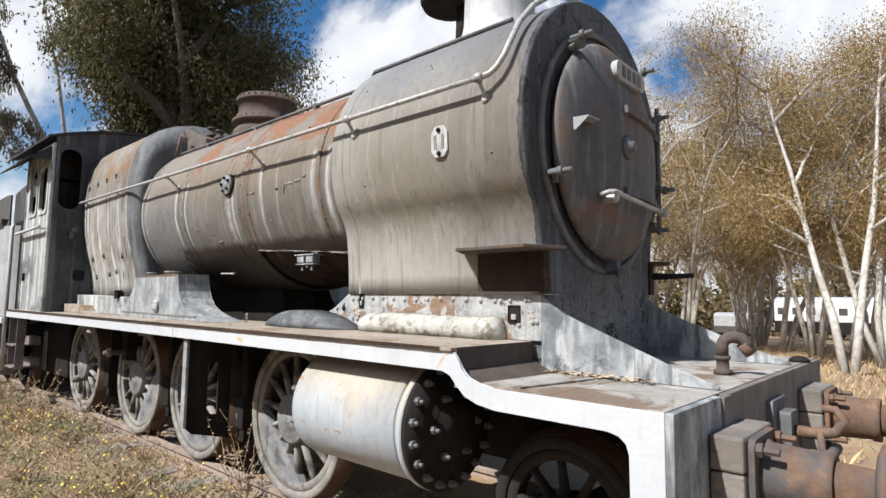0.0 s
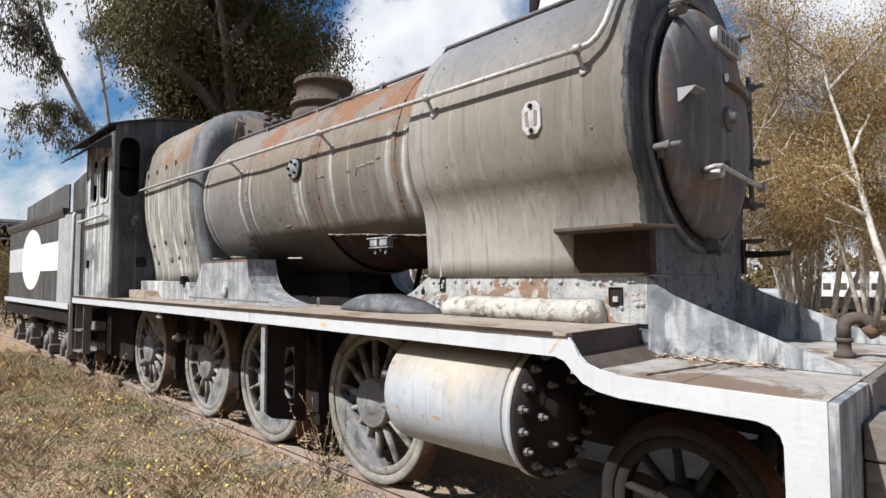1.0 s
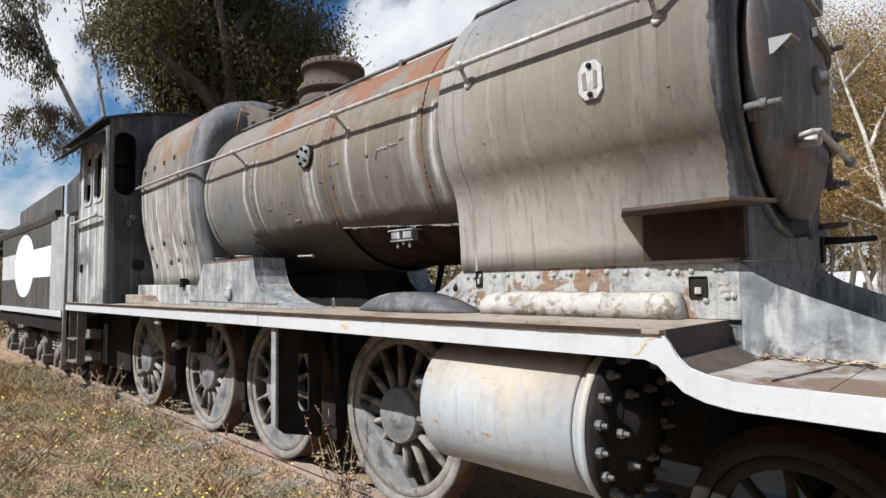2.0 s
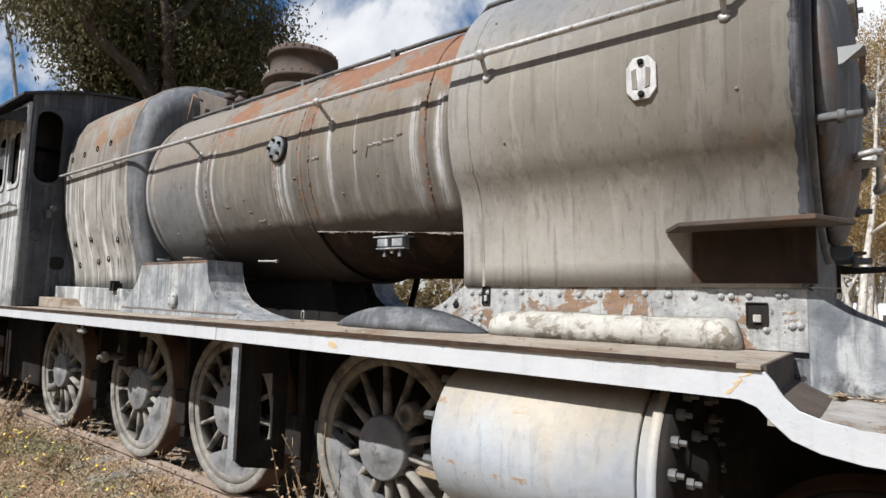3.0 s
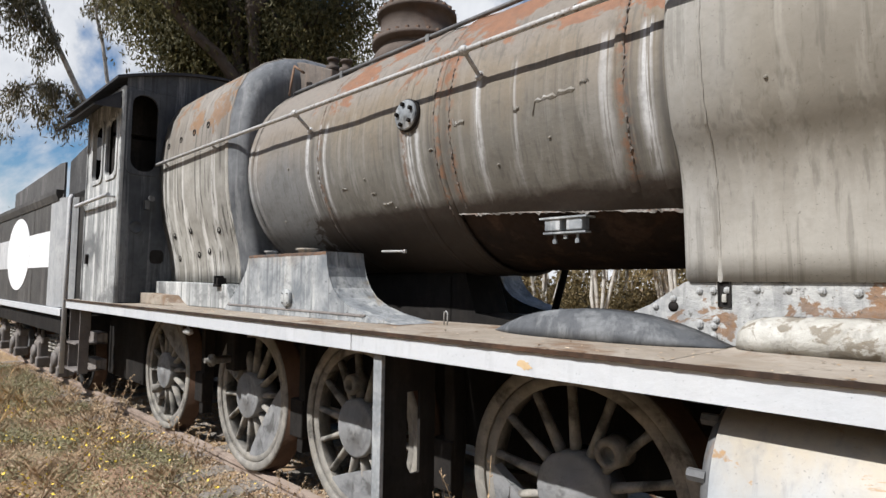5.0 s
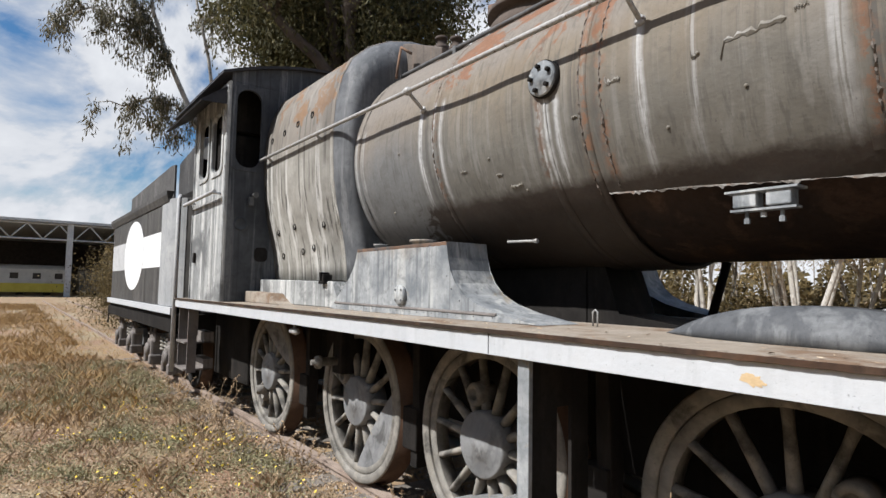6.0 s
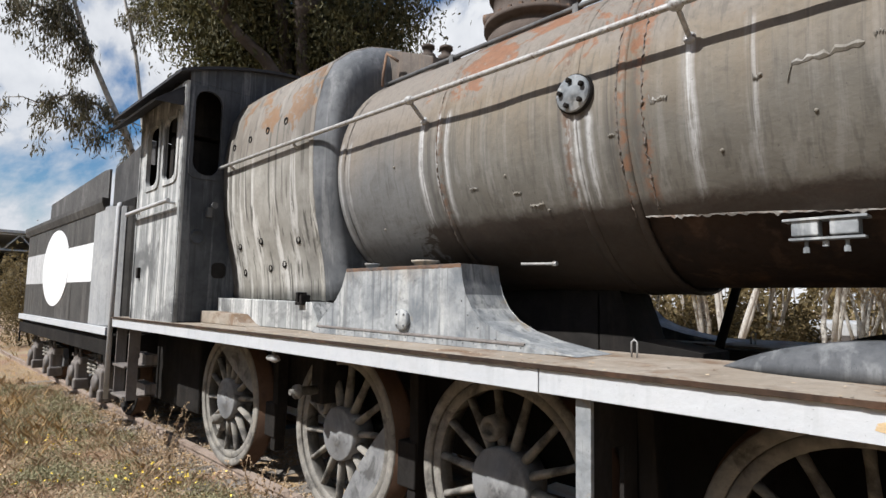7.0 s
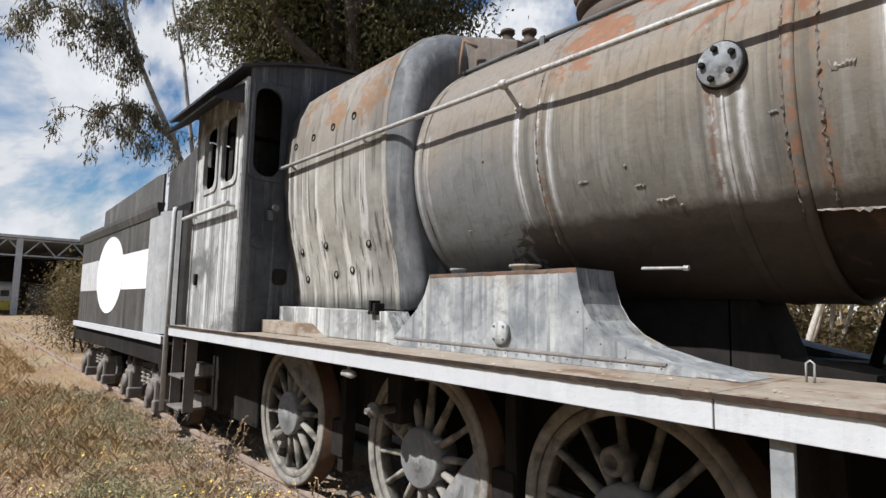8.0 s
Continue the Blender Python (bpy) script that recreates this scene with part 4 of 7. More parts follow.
# handrails with pillars
HY, HZ = 1.087, 3.01
for s in (-1, 1):
    bm = B()
    tube(bm, [(-5.42, s * 1.115, HZ - 0.01), (-3.9, s * 1.10, HZ), (-2.45, s * HY, HZ), (0.79, s * HY, HZ), (2.06, s * HY, HZ)], 0.017, 10)
    path = [(2.06, s * HY, HZ)]
    r = SR + 0.07
    for a, x in ((15, 2.12), (17, 2.17), (21, 2.205), (27, 2.22), (36, 2.22), (48, 2.22), (60, 2.22), (72, 2.22), (82, 2.22), (90, 2.22)):
        path.append((x, s * r * math.cos(radians(a)), SZ + r * math.sin(radians(a))))
    tube(bm, path, 0.019, 10)
    part("handrail", bm, M_PIPE, loco, "thin silver-painted handrail along the boiler")
    for x, rr, zc in ((2.06, SR, SZ), (0.79, SR, SZ), (-0.635, BR, BZ), (-2.455, BR, BZ)):
        a = math.asin((HZ - 0.11 - zc) / rr)
        foot = Vector((x, s * rr * math.cos(a), HZ - 0.11))
        bm = B()
        lathe(bm, (x - 0.032, s * HY, HZ), (1, 0, 0), [(0, 0.018), (0.012, 0.028), (0.032, 0.032), (0.052, 0.028), (0.064, 0.018)], 12)
        tube(bm, [Vector((x, s * HY, HZ)), foot.lerp(Vector((x, s * HY, HZ)), 0.3), foot], 0.013, 8)
        lathe(bm, foot, (0, s * math.cos(a), math.sin(a)), [(-0.01, 0.03), (0.012, 0.028), (0.016, 0.014)], 10)
        part("handrail_pillar", bm, M_PIPE, loco)
    for x in (-3.98, -5.22):
        bm = B()
        tube(bm, [(x, s * 1.105, HZ), (x + 0.02, s * fire_y(HZ - 0.05), HZ - 0.05)], 0.013, 8)
        part("handrail_pillar", bm, M_PIPE, loco)

# lamp ledge on the smokebox side
for s in (-1, 1):
    bm = B()
    prism(bm, [(1.74, s * 0.83), (1.86, s * 1.05), (2.38, s * 1.07), (2.50, s * 0.80), (2.40, s * 0.76)], "xy", 1.955, 1.975, 0.003)
    part("ledge", bm, M_DOME, loco, "dark rusty ledge plate projecting from the smokebox")
    bm = B()
    prism(bm, [(1.86, s * 0.78), (1.86, s * 0.825), (2.36, s * 0.825), (2.36, s * 0.76)], "xy", 1.71, 1.955)
    part("ledge_box", bm, M_LAGGING, loco, "rusty box bracket under the ledge")
bm = B()
tube(bm, [(2.335, 0.80, 1.86), (2.45, 0.90, 1.86), (2.62, 0.98, 1.87)], 0.03, 8, 0.018)
part("far_step_bracket", bm, M_DARK, loco)

# running plate: deck strips, white valance with the drop to the front deck
for s in (-1, 1):
    for x0, x1 in ((-7.33, -5.4), (-5.396, -3.3), (-3.296, -1.07), (-1.066, 0.7), (0.704, 2.25)):
        bm = B()
        box(bm, (x0, min(s * 0.6, s * 1.534), 1.392), (x1, max(s * 0.6, s * 1.534), DECK), 0.003)
        part("running_plate", bm, M_DECK, loco, "dusty brown steel running plate")
    bm = B()
    low = [(2.2, 1.391), (2.258, 1.387), (2.285, 1.355), (2.31, 1.305), (2.35, 1.268), (2.42, 1.245), (2.52, 1.234), (3.325, 1.231)]
    under = [(3.325, 0.62), (3.185, 0.62), (3.185, 1.05), (3.172, 1.09), (3.14, 1.118), (3.09, 1.13), (2.52, 1.132), (2.41, 1.146), (2.33, 1.175), (2.275, 1.225),
             (2.235, 1.272), (2.18, 1.292)]
    prism(bm, [(-1.06, 1.391)] + low + under + [(-1.06, 1.292)], "xz", s * 1.5, s * EDGE, 0.003)
    prism(bm, [(-7.33, 1.391), (-1.066, 1.391), (-1.066, 1.292), (-7.33, 1.292)], "xz", s * 1.5, s * EDGE, 0.003)
    part("valance", bm, M_WHITE, loco, "white-painted valance along the running plate, chipped")
    rag = random.Random(52)
    bm = B()
    rows, depth = [], 0.006
    for k in range(380):
        x = -7.3 + 0.025 * k
        depth = 0.004 * rag.random() ** 3
        y = EDGE + 0.0145 + rag.uniform(0, 0.0012)
        rows.append([(x, s * (y - 0.02), 1.4105), (x, s * y, 1.4105 + rag.uniform(0, 0.002)), (x, s * y, 1.3945 - depth), (x, s * (y - 0.02), 1.3945 - depth)])
    bridge(bm, rows, smooth=False)
    part("edge_rust", bm, M_LAGGING, loco, "ragged dark rusty edge of the plate")
    bm = B()
    for x0, x1 in ((2.25, 2.262),):
        box(bm, (x0, min(s * 0.79, s * 1.5), 1.238), (x1, max(s * 0.79, s * 1.5), 1.41))
    prism(bm, [(2.262, 1.30), (2.40, 1.238), (2.262, 1.238)], "xz", s * 0.79, s * 1.5)
    part("riser_plate", bm, M_DOME, loco, "dark riser plate where the deck drops")
bm = B()
box(bm, (2.262, -1.515, 1.212), (2.80, 1.515, 1.236), 0.002)
box(bm, (2.803, -1.515, 1.212), (3.325, 1.515, 1.2355), 0.002)
part("front_deck", bm, M_FRONTDECK, loco, "low front deck of brown dusty plate")
bm = B()
prism(bm, [(2.40, -1.46), (2.62, -1.45), (2.72, -0.9), (2.46, -0.86)], "xy", 1.237, 1.246)
part("deck_flap", bm, M_FRONTDECK, loco)
bm = B()
rag = random.Random(70)
outline = [(0.12 + 0.042 * q * math.cos(2 * math.pi * k / 26), 1.336 - 0.006 * math.cos(2 * math.pi * k / 26) + 0.020 * q * math.sin(2 * math.pi * k / 26)) for k, q in enumerate([rag.uniform(0.68, 1.1) for _ in range(26)])]
prism(bm, outline, "xz", -1.5212, -1.519)
part("paint_gap", bm, M_TAN, loco, "tan patch where the paint has gone")

# buffer beam with buffers, coupling hook and bent pipe
bm = B()
box(bm, (3.326, -EDGE, 0.64), (3.36, -0.935, 1.232), 0.004)
part("beam_end_plate", bm, M_GUSSET, loco, "pale blue-grey end plate of the buffer beam")
bm = B()
box(bm, (3.326, -0.857, 0.64), (3.364, EDGE, 1.232), 0.004)
box(bm, (3.355, -0.93, 0.64), (3.372, -0.80, 1.228), 0.003)
beam = part("buffer_beam", bm, M_BEAM, loco, "grey-brown buffer beam plate")
for s in (-1, 1):
    buf = thing("buffer", "", "")
    buf.parent = loco
    tagged(buf, "rusty buffer on a weathered timber block")
    y = s * 0.90
    bm = B()
    box(bm, (3.365, y - 0.24, 0.955), (3.50, y + 0.24, 1.10), 0.012)
    box(bm, (3.365, y - 0.24, 0.72), (3.50, y + 0.24, 0.95), 0.012)
    part("timber_block", bm, M_WOOD, buf, "cracked grey timber block")
    bm = B()
    prism(bm, rounded_rect(y - 0.20, y + 0.20, 0.74, 1.09, 0.05), "yz", 3.50, 3.53, 0.004)
    part("mounting_flange", bm, M_RUST, buf)
    bm = B()
    lathe(bm, (3.53, y, 0.92), (1, 0, 0), [(0, 0.15), (0.02, 0.135), (0.20, 0.125), (0.21, 0.135), (0.25, 0.135), (0.25, 0.09)], 28)
    part("casing", bm, M_RUST, buf)
    bm = B()
    lathe(bm, (3.77, y, 0.92), (1, 0, 0), [(0, 0.10), (0.14, 0.09), (0.15, 0.15), (0.165, 0.19), (0.185, 0.195), (0.20, 0.17), (0.21, 0.0)], 32)
    part("head", bm, M_RUST, buf)
    for dy, dz in ((-0.16, 0.13), (0.16, 0.13), (-0.16, -0.13), (0.16, -0.13)):
        bm = B()
        lathe(bm, (3.495, y + dy, 0.92 + dz), (1, 0, 0), [(0.03, 0.03), (0.06, 0.03), (0.06, 0.016), (0.12, 0.016)], 6, False)
        part("bolt", bm, M_RUST, buf)
coup = thing("coupling", "", "")
coup.parent = loco
tagged(coup, "rusty draw hook with hanging links")
bm = B()
prism(bm, rounded_rect(-0.17, 0.17, 0.80, 1.12, 0.03), "yz", 3.366, 3.40, 0.004)
prism(bm, rounded_rect(-0.09, 0.09, 0.86, 1.06, 0.02), "yz", 3.40, 3.47, 0.006)
part("hook_plate", bm, M_GREYMETAL, coup)
bm = B()
tube(bm, [(3.45, 0, 0.95), (3.58, 0, 0.95), (3.66, 0, 0.97), (3.70, 0, 1.04), (3.66, 0, 1.09), (3.60, 0, 1.09)], 0.034, 10, 0.02)
part("hook", bm, M_RUST, coup)
bm = B()
tube(bm, [(3.60, -0.09, 0.98), (3.62, -0.10, 0.80), (3.64, -0.05, 0.66), (3.64, 0.05, 0.66), (3.62, 0.10, 0.80), (3.60, 0.09, 0.98)], 0.017, 8)
lathe(bm, (3.64, -0.14, 0.86), (0, 1, 0), [(0, 0.03), (0.28, 0.03)], 10)
part("link", bm, M_RUST, coup)
bm = B()
lathe(bm, (3.13, -0.10, 1.2355), (0, 0, 1), [(0, 0.052), (0.028, 0.052), (0.03, 0.036), (0.085, 0.034), (0.09, 0.044), (0.11, 0.044)], 18)
path = [(3.13, -0.10, 1.34), (3.13, -0.10, 1.405)] + [(3.13 + 0.055 - 0.055 * math.cos(radians(a)), -0.10 + 0.035 - 0.035 * math.cos(radians(a)), 1.405 + 0.05 * math.sin(radians(a))) for a in range(20, 161, 20)] + [(3.25, -0.02, 1.38)]
tube(bm, path, 0.035, 12)
part("vacuum_pipe", bm, M_DOME, loco, "short bent vent pipe on the front deck")
bm = B()
tube(bm, [(3.222, -0.04, 1.42), (3.262, -0.012, 1.362)], 0.037, 12)
part("pipe_collar", bm, M_RUST, loco, "orange rusty pipe end")
bm = B()
lathe(bm, (3.30, 1.12, 1.236), (0, 0, 1), [(0, 0.07), (0.02, 0.065), (0.04, 0.03), (0.045, 0.0)], 14)
part("deck_cap", bm, M_DARK, loco)
# dry leaves in the corner of the front deck
bm = B()
rng = random.Random(12)
for k in range(150):
    x, y, a = 2.42 + 0.6 * rng.random() ** 1.8, -0.80 - 0.10 * rng.random() ** 2, rng.uniform(0, 6.3)
    l, w, h = rng.uniform(0.02, 0.045), rng.uniform(0.004, 0.010), 1.24 + 0.02 * rng.random()
    u, v = Vector((math.cos(a), math.sin(a), rng.uniform(-0.3, 0.3))) * l, Vector((-math.sin(a), math.cos(a), rng.uniform(-0.5, 0.5))) * w
    c = Vector((x, y, h))
    bm.faces.new([bm.verts.new(p) for p in (c - u, c + v, c + u, c - v)])
M_LITTER = simple("dry_leaf_litter", (0.40, 0.25, 0.13), (0.66, 0.55, 0.40), 30, 0.8, 0.2, 0.6)
leaves = tagged(new("leaf_litter", mesh_of("leaf_litter", bm, M_LITTER)), "small drift of dry leaves on the front deck", "leaves", kind="stuff")

# paint chips and leaves lying on the running plate
bm = B()
rng = random.Random(14)
for k in range(280):
    x, y, a = rng.uniform(-5.3, 2.2), -1.52 + 0.42 * rng.random() ** 1.7, rng.uniform(0, 6.3)
    l, w = rng.uniform(0.006, 0.020), rng.uniform(0.003, 0.009)
    u, v = Vector((math.cos(a), math.sin(a), rng.uniform(-0.2, 0.2))) * l, Vector((-math.sin(a), math.cos(a), rng.uniform(-0.3, 0.3))) * w
    c = Vector((x, y, DECK + 0.004 + 0.003 * rng.random()))
    bm.faces.new([bm.verts.new(p) for p in (c - u, c + v, c + u, c - v)])
tagged(new("deck_litter", mesh_of("deck_litter", bm, M_LITTER)), "paint chips and leaf bits on the running plate", "litter", kind="stuff")
# rusty crack in the valance where it bends down
bm = B()
rag = random.Random(71)
rows = []
for k in range(12):
    t = k / 11
    x, z, w = 2.215 - 0.075 * t + rag.gauss(0, 0.004), 1.388 - 0.085 * t, 0.006 * rag.uniform(0.4, 1.6)
    rows.append([(x - w, -1.5215, z), (x + w, -1.5215, z), (x + w, -1.5195, z), (x - w, -1.5195, z)])
bridge(bm, rows, smooth=False)
part("crack", bm, M_TAN, loco, "rusty crack in the white paint")

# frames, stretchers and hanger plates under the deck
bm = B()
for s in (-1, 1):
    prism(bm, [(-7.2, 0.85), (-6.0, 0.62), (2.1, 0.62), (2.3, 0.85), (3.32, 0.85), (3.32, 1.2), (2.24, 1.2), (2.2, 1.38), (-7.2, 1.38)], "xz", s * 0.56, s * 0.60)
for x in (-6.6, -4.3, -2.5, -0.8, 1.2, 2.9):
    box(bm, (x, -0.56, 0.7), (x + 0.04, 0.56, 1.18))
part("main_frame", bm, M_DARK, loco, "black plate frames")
# Ash pan box, then black blocks filling the shade under the boiler.
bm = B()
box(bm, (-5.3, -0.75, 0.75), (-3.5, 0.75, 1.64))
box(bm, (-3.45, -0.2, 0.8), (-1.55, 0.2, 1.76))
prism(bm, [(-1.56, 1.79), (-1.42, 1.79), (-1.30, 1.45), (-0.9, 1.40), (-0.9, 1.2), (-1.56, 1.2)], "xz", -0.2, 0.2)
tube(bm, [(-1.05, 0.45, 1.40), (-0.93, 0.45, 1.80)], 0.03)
part("ash_pan_filler", bm, M_DARK, loco)

# Black block added to fill the shade under the cab.
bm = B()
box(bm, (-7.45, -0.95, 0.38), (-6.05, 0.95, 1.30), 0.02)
part("shade_filler", bm, M_DARK, loco, "black filler block for the shade under the cab")

# sandbox casings with a swept front
for s in (-1, 1):
    sweep = [(-1.90, 1.89), (-1.885, 1.80), (-1.86, 1.71), (-1.81, 1.63), (-1.73, 1.56), (-1.60, 1.505), (-1.42, 1.46), (-1.27, 1.435), (-1.12, 1.412)]
    rise = [(-3.50, 1.412), (-3.38, 1.50), (-3.28, 1.58), (-3.17, 1.66), (-3.09, 1.76), (-3.05, 1.885)]
    bm = B()
    prism(bm, rise + sweep, "xz", s * 0.80, s * 1.135, 0.004)
    sand = part("sandbox", bm, M_BOX, loco, "blue-grey sheet-metal sandbox with a swept front")
    rag = random.Random(53)
    bm = B()
    bridge(bm, [[(x, s * (1.1365 + h), 1.8885), (x, s * 1.12, 1.8895), (x, s * 1.134, 1.86), (x, s * (1.1365 + h), 1.885 - d)]
                for x, d, h in [(-3.045 + 0.0191 * k, rag.uniform(0.001, 0.016), rag.uniform(0.0, 0.002)) for k in range(61)]], smooth=False)
    part("edge_rust", bm, M_RUST, sand, "rusty top edge")
    bm = B()
    bridge(bm, [[(x, s * 1.134, z + 0.012), (x, s * (1.149 + h), z + d), (x, s * (1.149 + h), z - 0.004), (x, s * 1.134, z - 0.006)]
                for x, z, d, h in [(-3.40 + 0.034 * k, 1.462 - 0.0002 * k, rag.uniform(0.0, 0.007), rag.uniform(0.0, 0.003)) for k in range(59)]], smooth=False)
    part("foot_seam", bm, M_BEAM, sand, "rust-stained foot seam")
    bm = B()
    prism(bm, [(-3.42, 1.412), (-3.40, 1.462), (-1.42, 1.448), (-1.30, 1.412)], "xz", s * 1.1355, s * 1.145)
    part("foot_angle", bm, M_BOX, sand)
    bm = B()
    bmesh.ops.create_uvsphere(bm, u_segments=6, v_segments=4, radius=0.0055)
    rv = mesh_of("rivet", bm, M_BOX)
    for k in range(24):
        placed("rivet", rv, sand, pose(-3.36 + 0.083 * k, s * 1.146, 1.438))
    for (xa, za), (xb, zb) in zip(sweep[2:], sweep[3:]):
        placed("rivet", rv, sand, pose(xa - 0.03, s * 1.137, za - 0.035))
    bm = B()
    lathe(bm, (-2.40, s * 1.13, 1.545), (0, s, 0), [(0, 0.066), (0.028, 0.066), (0.033, 0.06), (0.034, 0.0)], 24)
    ins = part("inspection_cover", bm, M_BOX, sand, "round bolted inspection cover")
    for k in range(4):
        a = math.pi / 4 + k * math.pi / 2
        bm = B()
        lathe(bm, (-2.40 + 0.05 * math.cos(a), s * 1.162, 1.545 + 0.05 * math.sin(a)), (0, s, 0), [(0, 0.007), (0.007, 0.007)], 6, False)
        part("bolt", bm, M_GREYMETAL, ins)
    for x, r in ((-2.92, 0.045), (-2.35, 0.075)):
        bm = B()
        lathe(bm, (x, s * 1.0, 1.885), (0, 0, 1), [(0, r), (0.03, r), (0.032, r * 1.25), (0.045, r * 1.25)], 14)
        part("filler_cap", bm, M_BOX, sand)
    # wheel splasher over the leading driver
    bm = B()
    rows = []
    for k in range(25):
        u = -1 + 2 * k / 24
        x, h = 0.08 + 0.62 * u, 0.138 * max(0.0, 1 - abs(u) ** 2.1) + 0.004
        d = 0.10 + 0.18 * (1 - abs(u) ** 3)
        rows.append([(x, s * y, 1.411 + z) for y, z in ((0.80, 0), (0.80 + d, 0), (0.80 + 0.97 * d, 0.35 * h), (0.80 + 0.86 * d, 0.72 * h), (0.80 + 0.66 * d, 0.97 * h), (0.80 + 0.60 * d, h), (0.80, h))])
    bridge(bm, rows)
    part("splasher", bm, M_SPLASH, loco, "low rounded blue-grey wheel splasher")
    bm = B()
    tube(bm, [(-0.985, s * 0.86, 1.41), (-0.985, s * 0.86, 1.485), (-0.97, s * 0.86, 1.497), (-0.955, s * 0.86, 1.485), (-0.957, s * 0.86, 1.41)], 0.0045, 6)
    part("staple", bm, M_PIPE, loco)

# bracket plate hanging from the deck
for s in (-1, 1):
    # Sun and shade are painted in: black sheet, pale outward strip.
    bm = B()
    outer = [(-1.46, 1.29), (-1.46, 0.56), (-1.44, 0.50), (-1.39, 0.455), (-1.33, 0.44), (-1.05, 0.37), (-1.05, 1.29)]
    y0, y1, z0, z1 = -1.27, -1.17, 0.60, 1.06
    inner = [(y0, z1), (y0, z0 + 0.08), (y0 + 0.01, z0 + 0.04), (y0 + 0.03, z0 + 0.01), (y0 + 0.05, z0), (y1, z0), (y1, z1)]
    frame_ring(bm, [(-s * y, z) for y, z in outer], [(-s * y, z) for y, z in inner], "yz", -0.885, -0.865)
    mb = part("slotted_bracket", bm, M_DARK, loco, "slotted bracket plate below the deck, its shade painted black")
    bm = B()
    box(bm, (-0.905, min(s * 1.46, s * 1.485), 0.52), (-0.835, max(s * 1.46, s * 1.485), 1.288), 0.003)
    part("flange_strip", bm, M_BOX, mb, "worn pale edge strip with its sunlight painted in")

# cylinders
for s in (-1, 1):
    cyl = thing("cylinder", "", "")
    cyl.parent = loco
    tagged(cyl, "pale painted steam cylinder with a black bolted cover")
    cy, cz = s * 1.165, 0.93
    bm = B()
    lathe(bm, (0.84, cy, cz), (1, 0, 0), [(0, 0.33), (0.004, 0.355), (0.97, 0.355), (0.975, 0.33)], 48)
    box(bm, (0.95, min(s * 0.6, s * 1.1), 0.75), (1.75, max(s * 0.6, s * 1.1), 1.36))
    part("cladding", bm, M_CYL, cyl, "pale paint with tan flaked patches")
    bm = B()
    lathe(bm, (1.825, cy, cz), (1, 0, 0), [(0, 0.345), (0.04, 0.345), (0.04, 0.378), (0.075, 0.378), (0.075, 0.30)], 48)
    part("end_flange", bm, M_CYL, cyl)
    bm = B()
    lathe(bm, (1.905, cy, cz), (1, 0, 0), [(0, 0.376), (0.03, 0.376), (0.035, 0.24), (0.05, 0.22), (0.055, 0.16), (0.11, 0.13), (0.11, 0.0)], 40)
    part("cover", bm, M_DARK, cyl, "black cylinder cover")
    bm = B()
    lathe(bm, (0, 0, 0), (1, 0, 0), [(0, 0.023), (0.028, 0.023), (0.028, 0.012), (0.055, 0.011)], 6, False)
    bolt_me = mesh_of("bolt", bm, M_GREYMETAL)
    for k in range(18):
        a = 2 * math.pi * (k + 0.5) / 18
        placed("bolt", bolt_me, cyl, pose(1.937, cy + 0.335 * math.cos(a), cz + 0.335 * math.sin(a)))
    for k in range(6):
        a = 2 * math.pi * k / 6
        placed("bolt", bolt_me, cyl, pose(1.962, cy + 0.185 * math.cos(a), cz + 0.185 * math.sin(a)))
    bm = B()
    lathe(bm, (0.80, cy, cz), (1, 0, 0), [(0, 0.30), (0.04, 0.34)], 32)
    for a in (200, 240, 160, 120):
        lathe(bm, (0.79, cy + 0.31 * math.cos(radians(a if s < 0 else 180 - a)), cz + 0.31 * math.sin(radians(a))), (-1, 0, 0), [(-0.03, 0.022), (0.03, 0.022)], 6, False)
    part("rear_cover", bm, M_GREYMETAL, cyl)
    bm = B()
    box(bm, (0.9, min(s * 0.95, s * 1.3), 1.24), (1.9, max(s * 0.95, s * 1.3), 1.30))
    part("steam_chest_lip", bm, M_DARK, cyl)


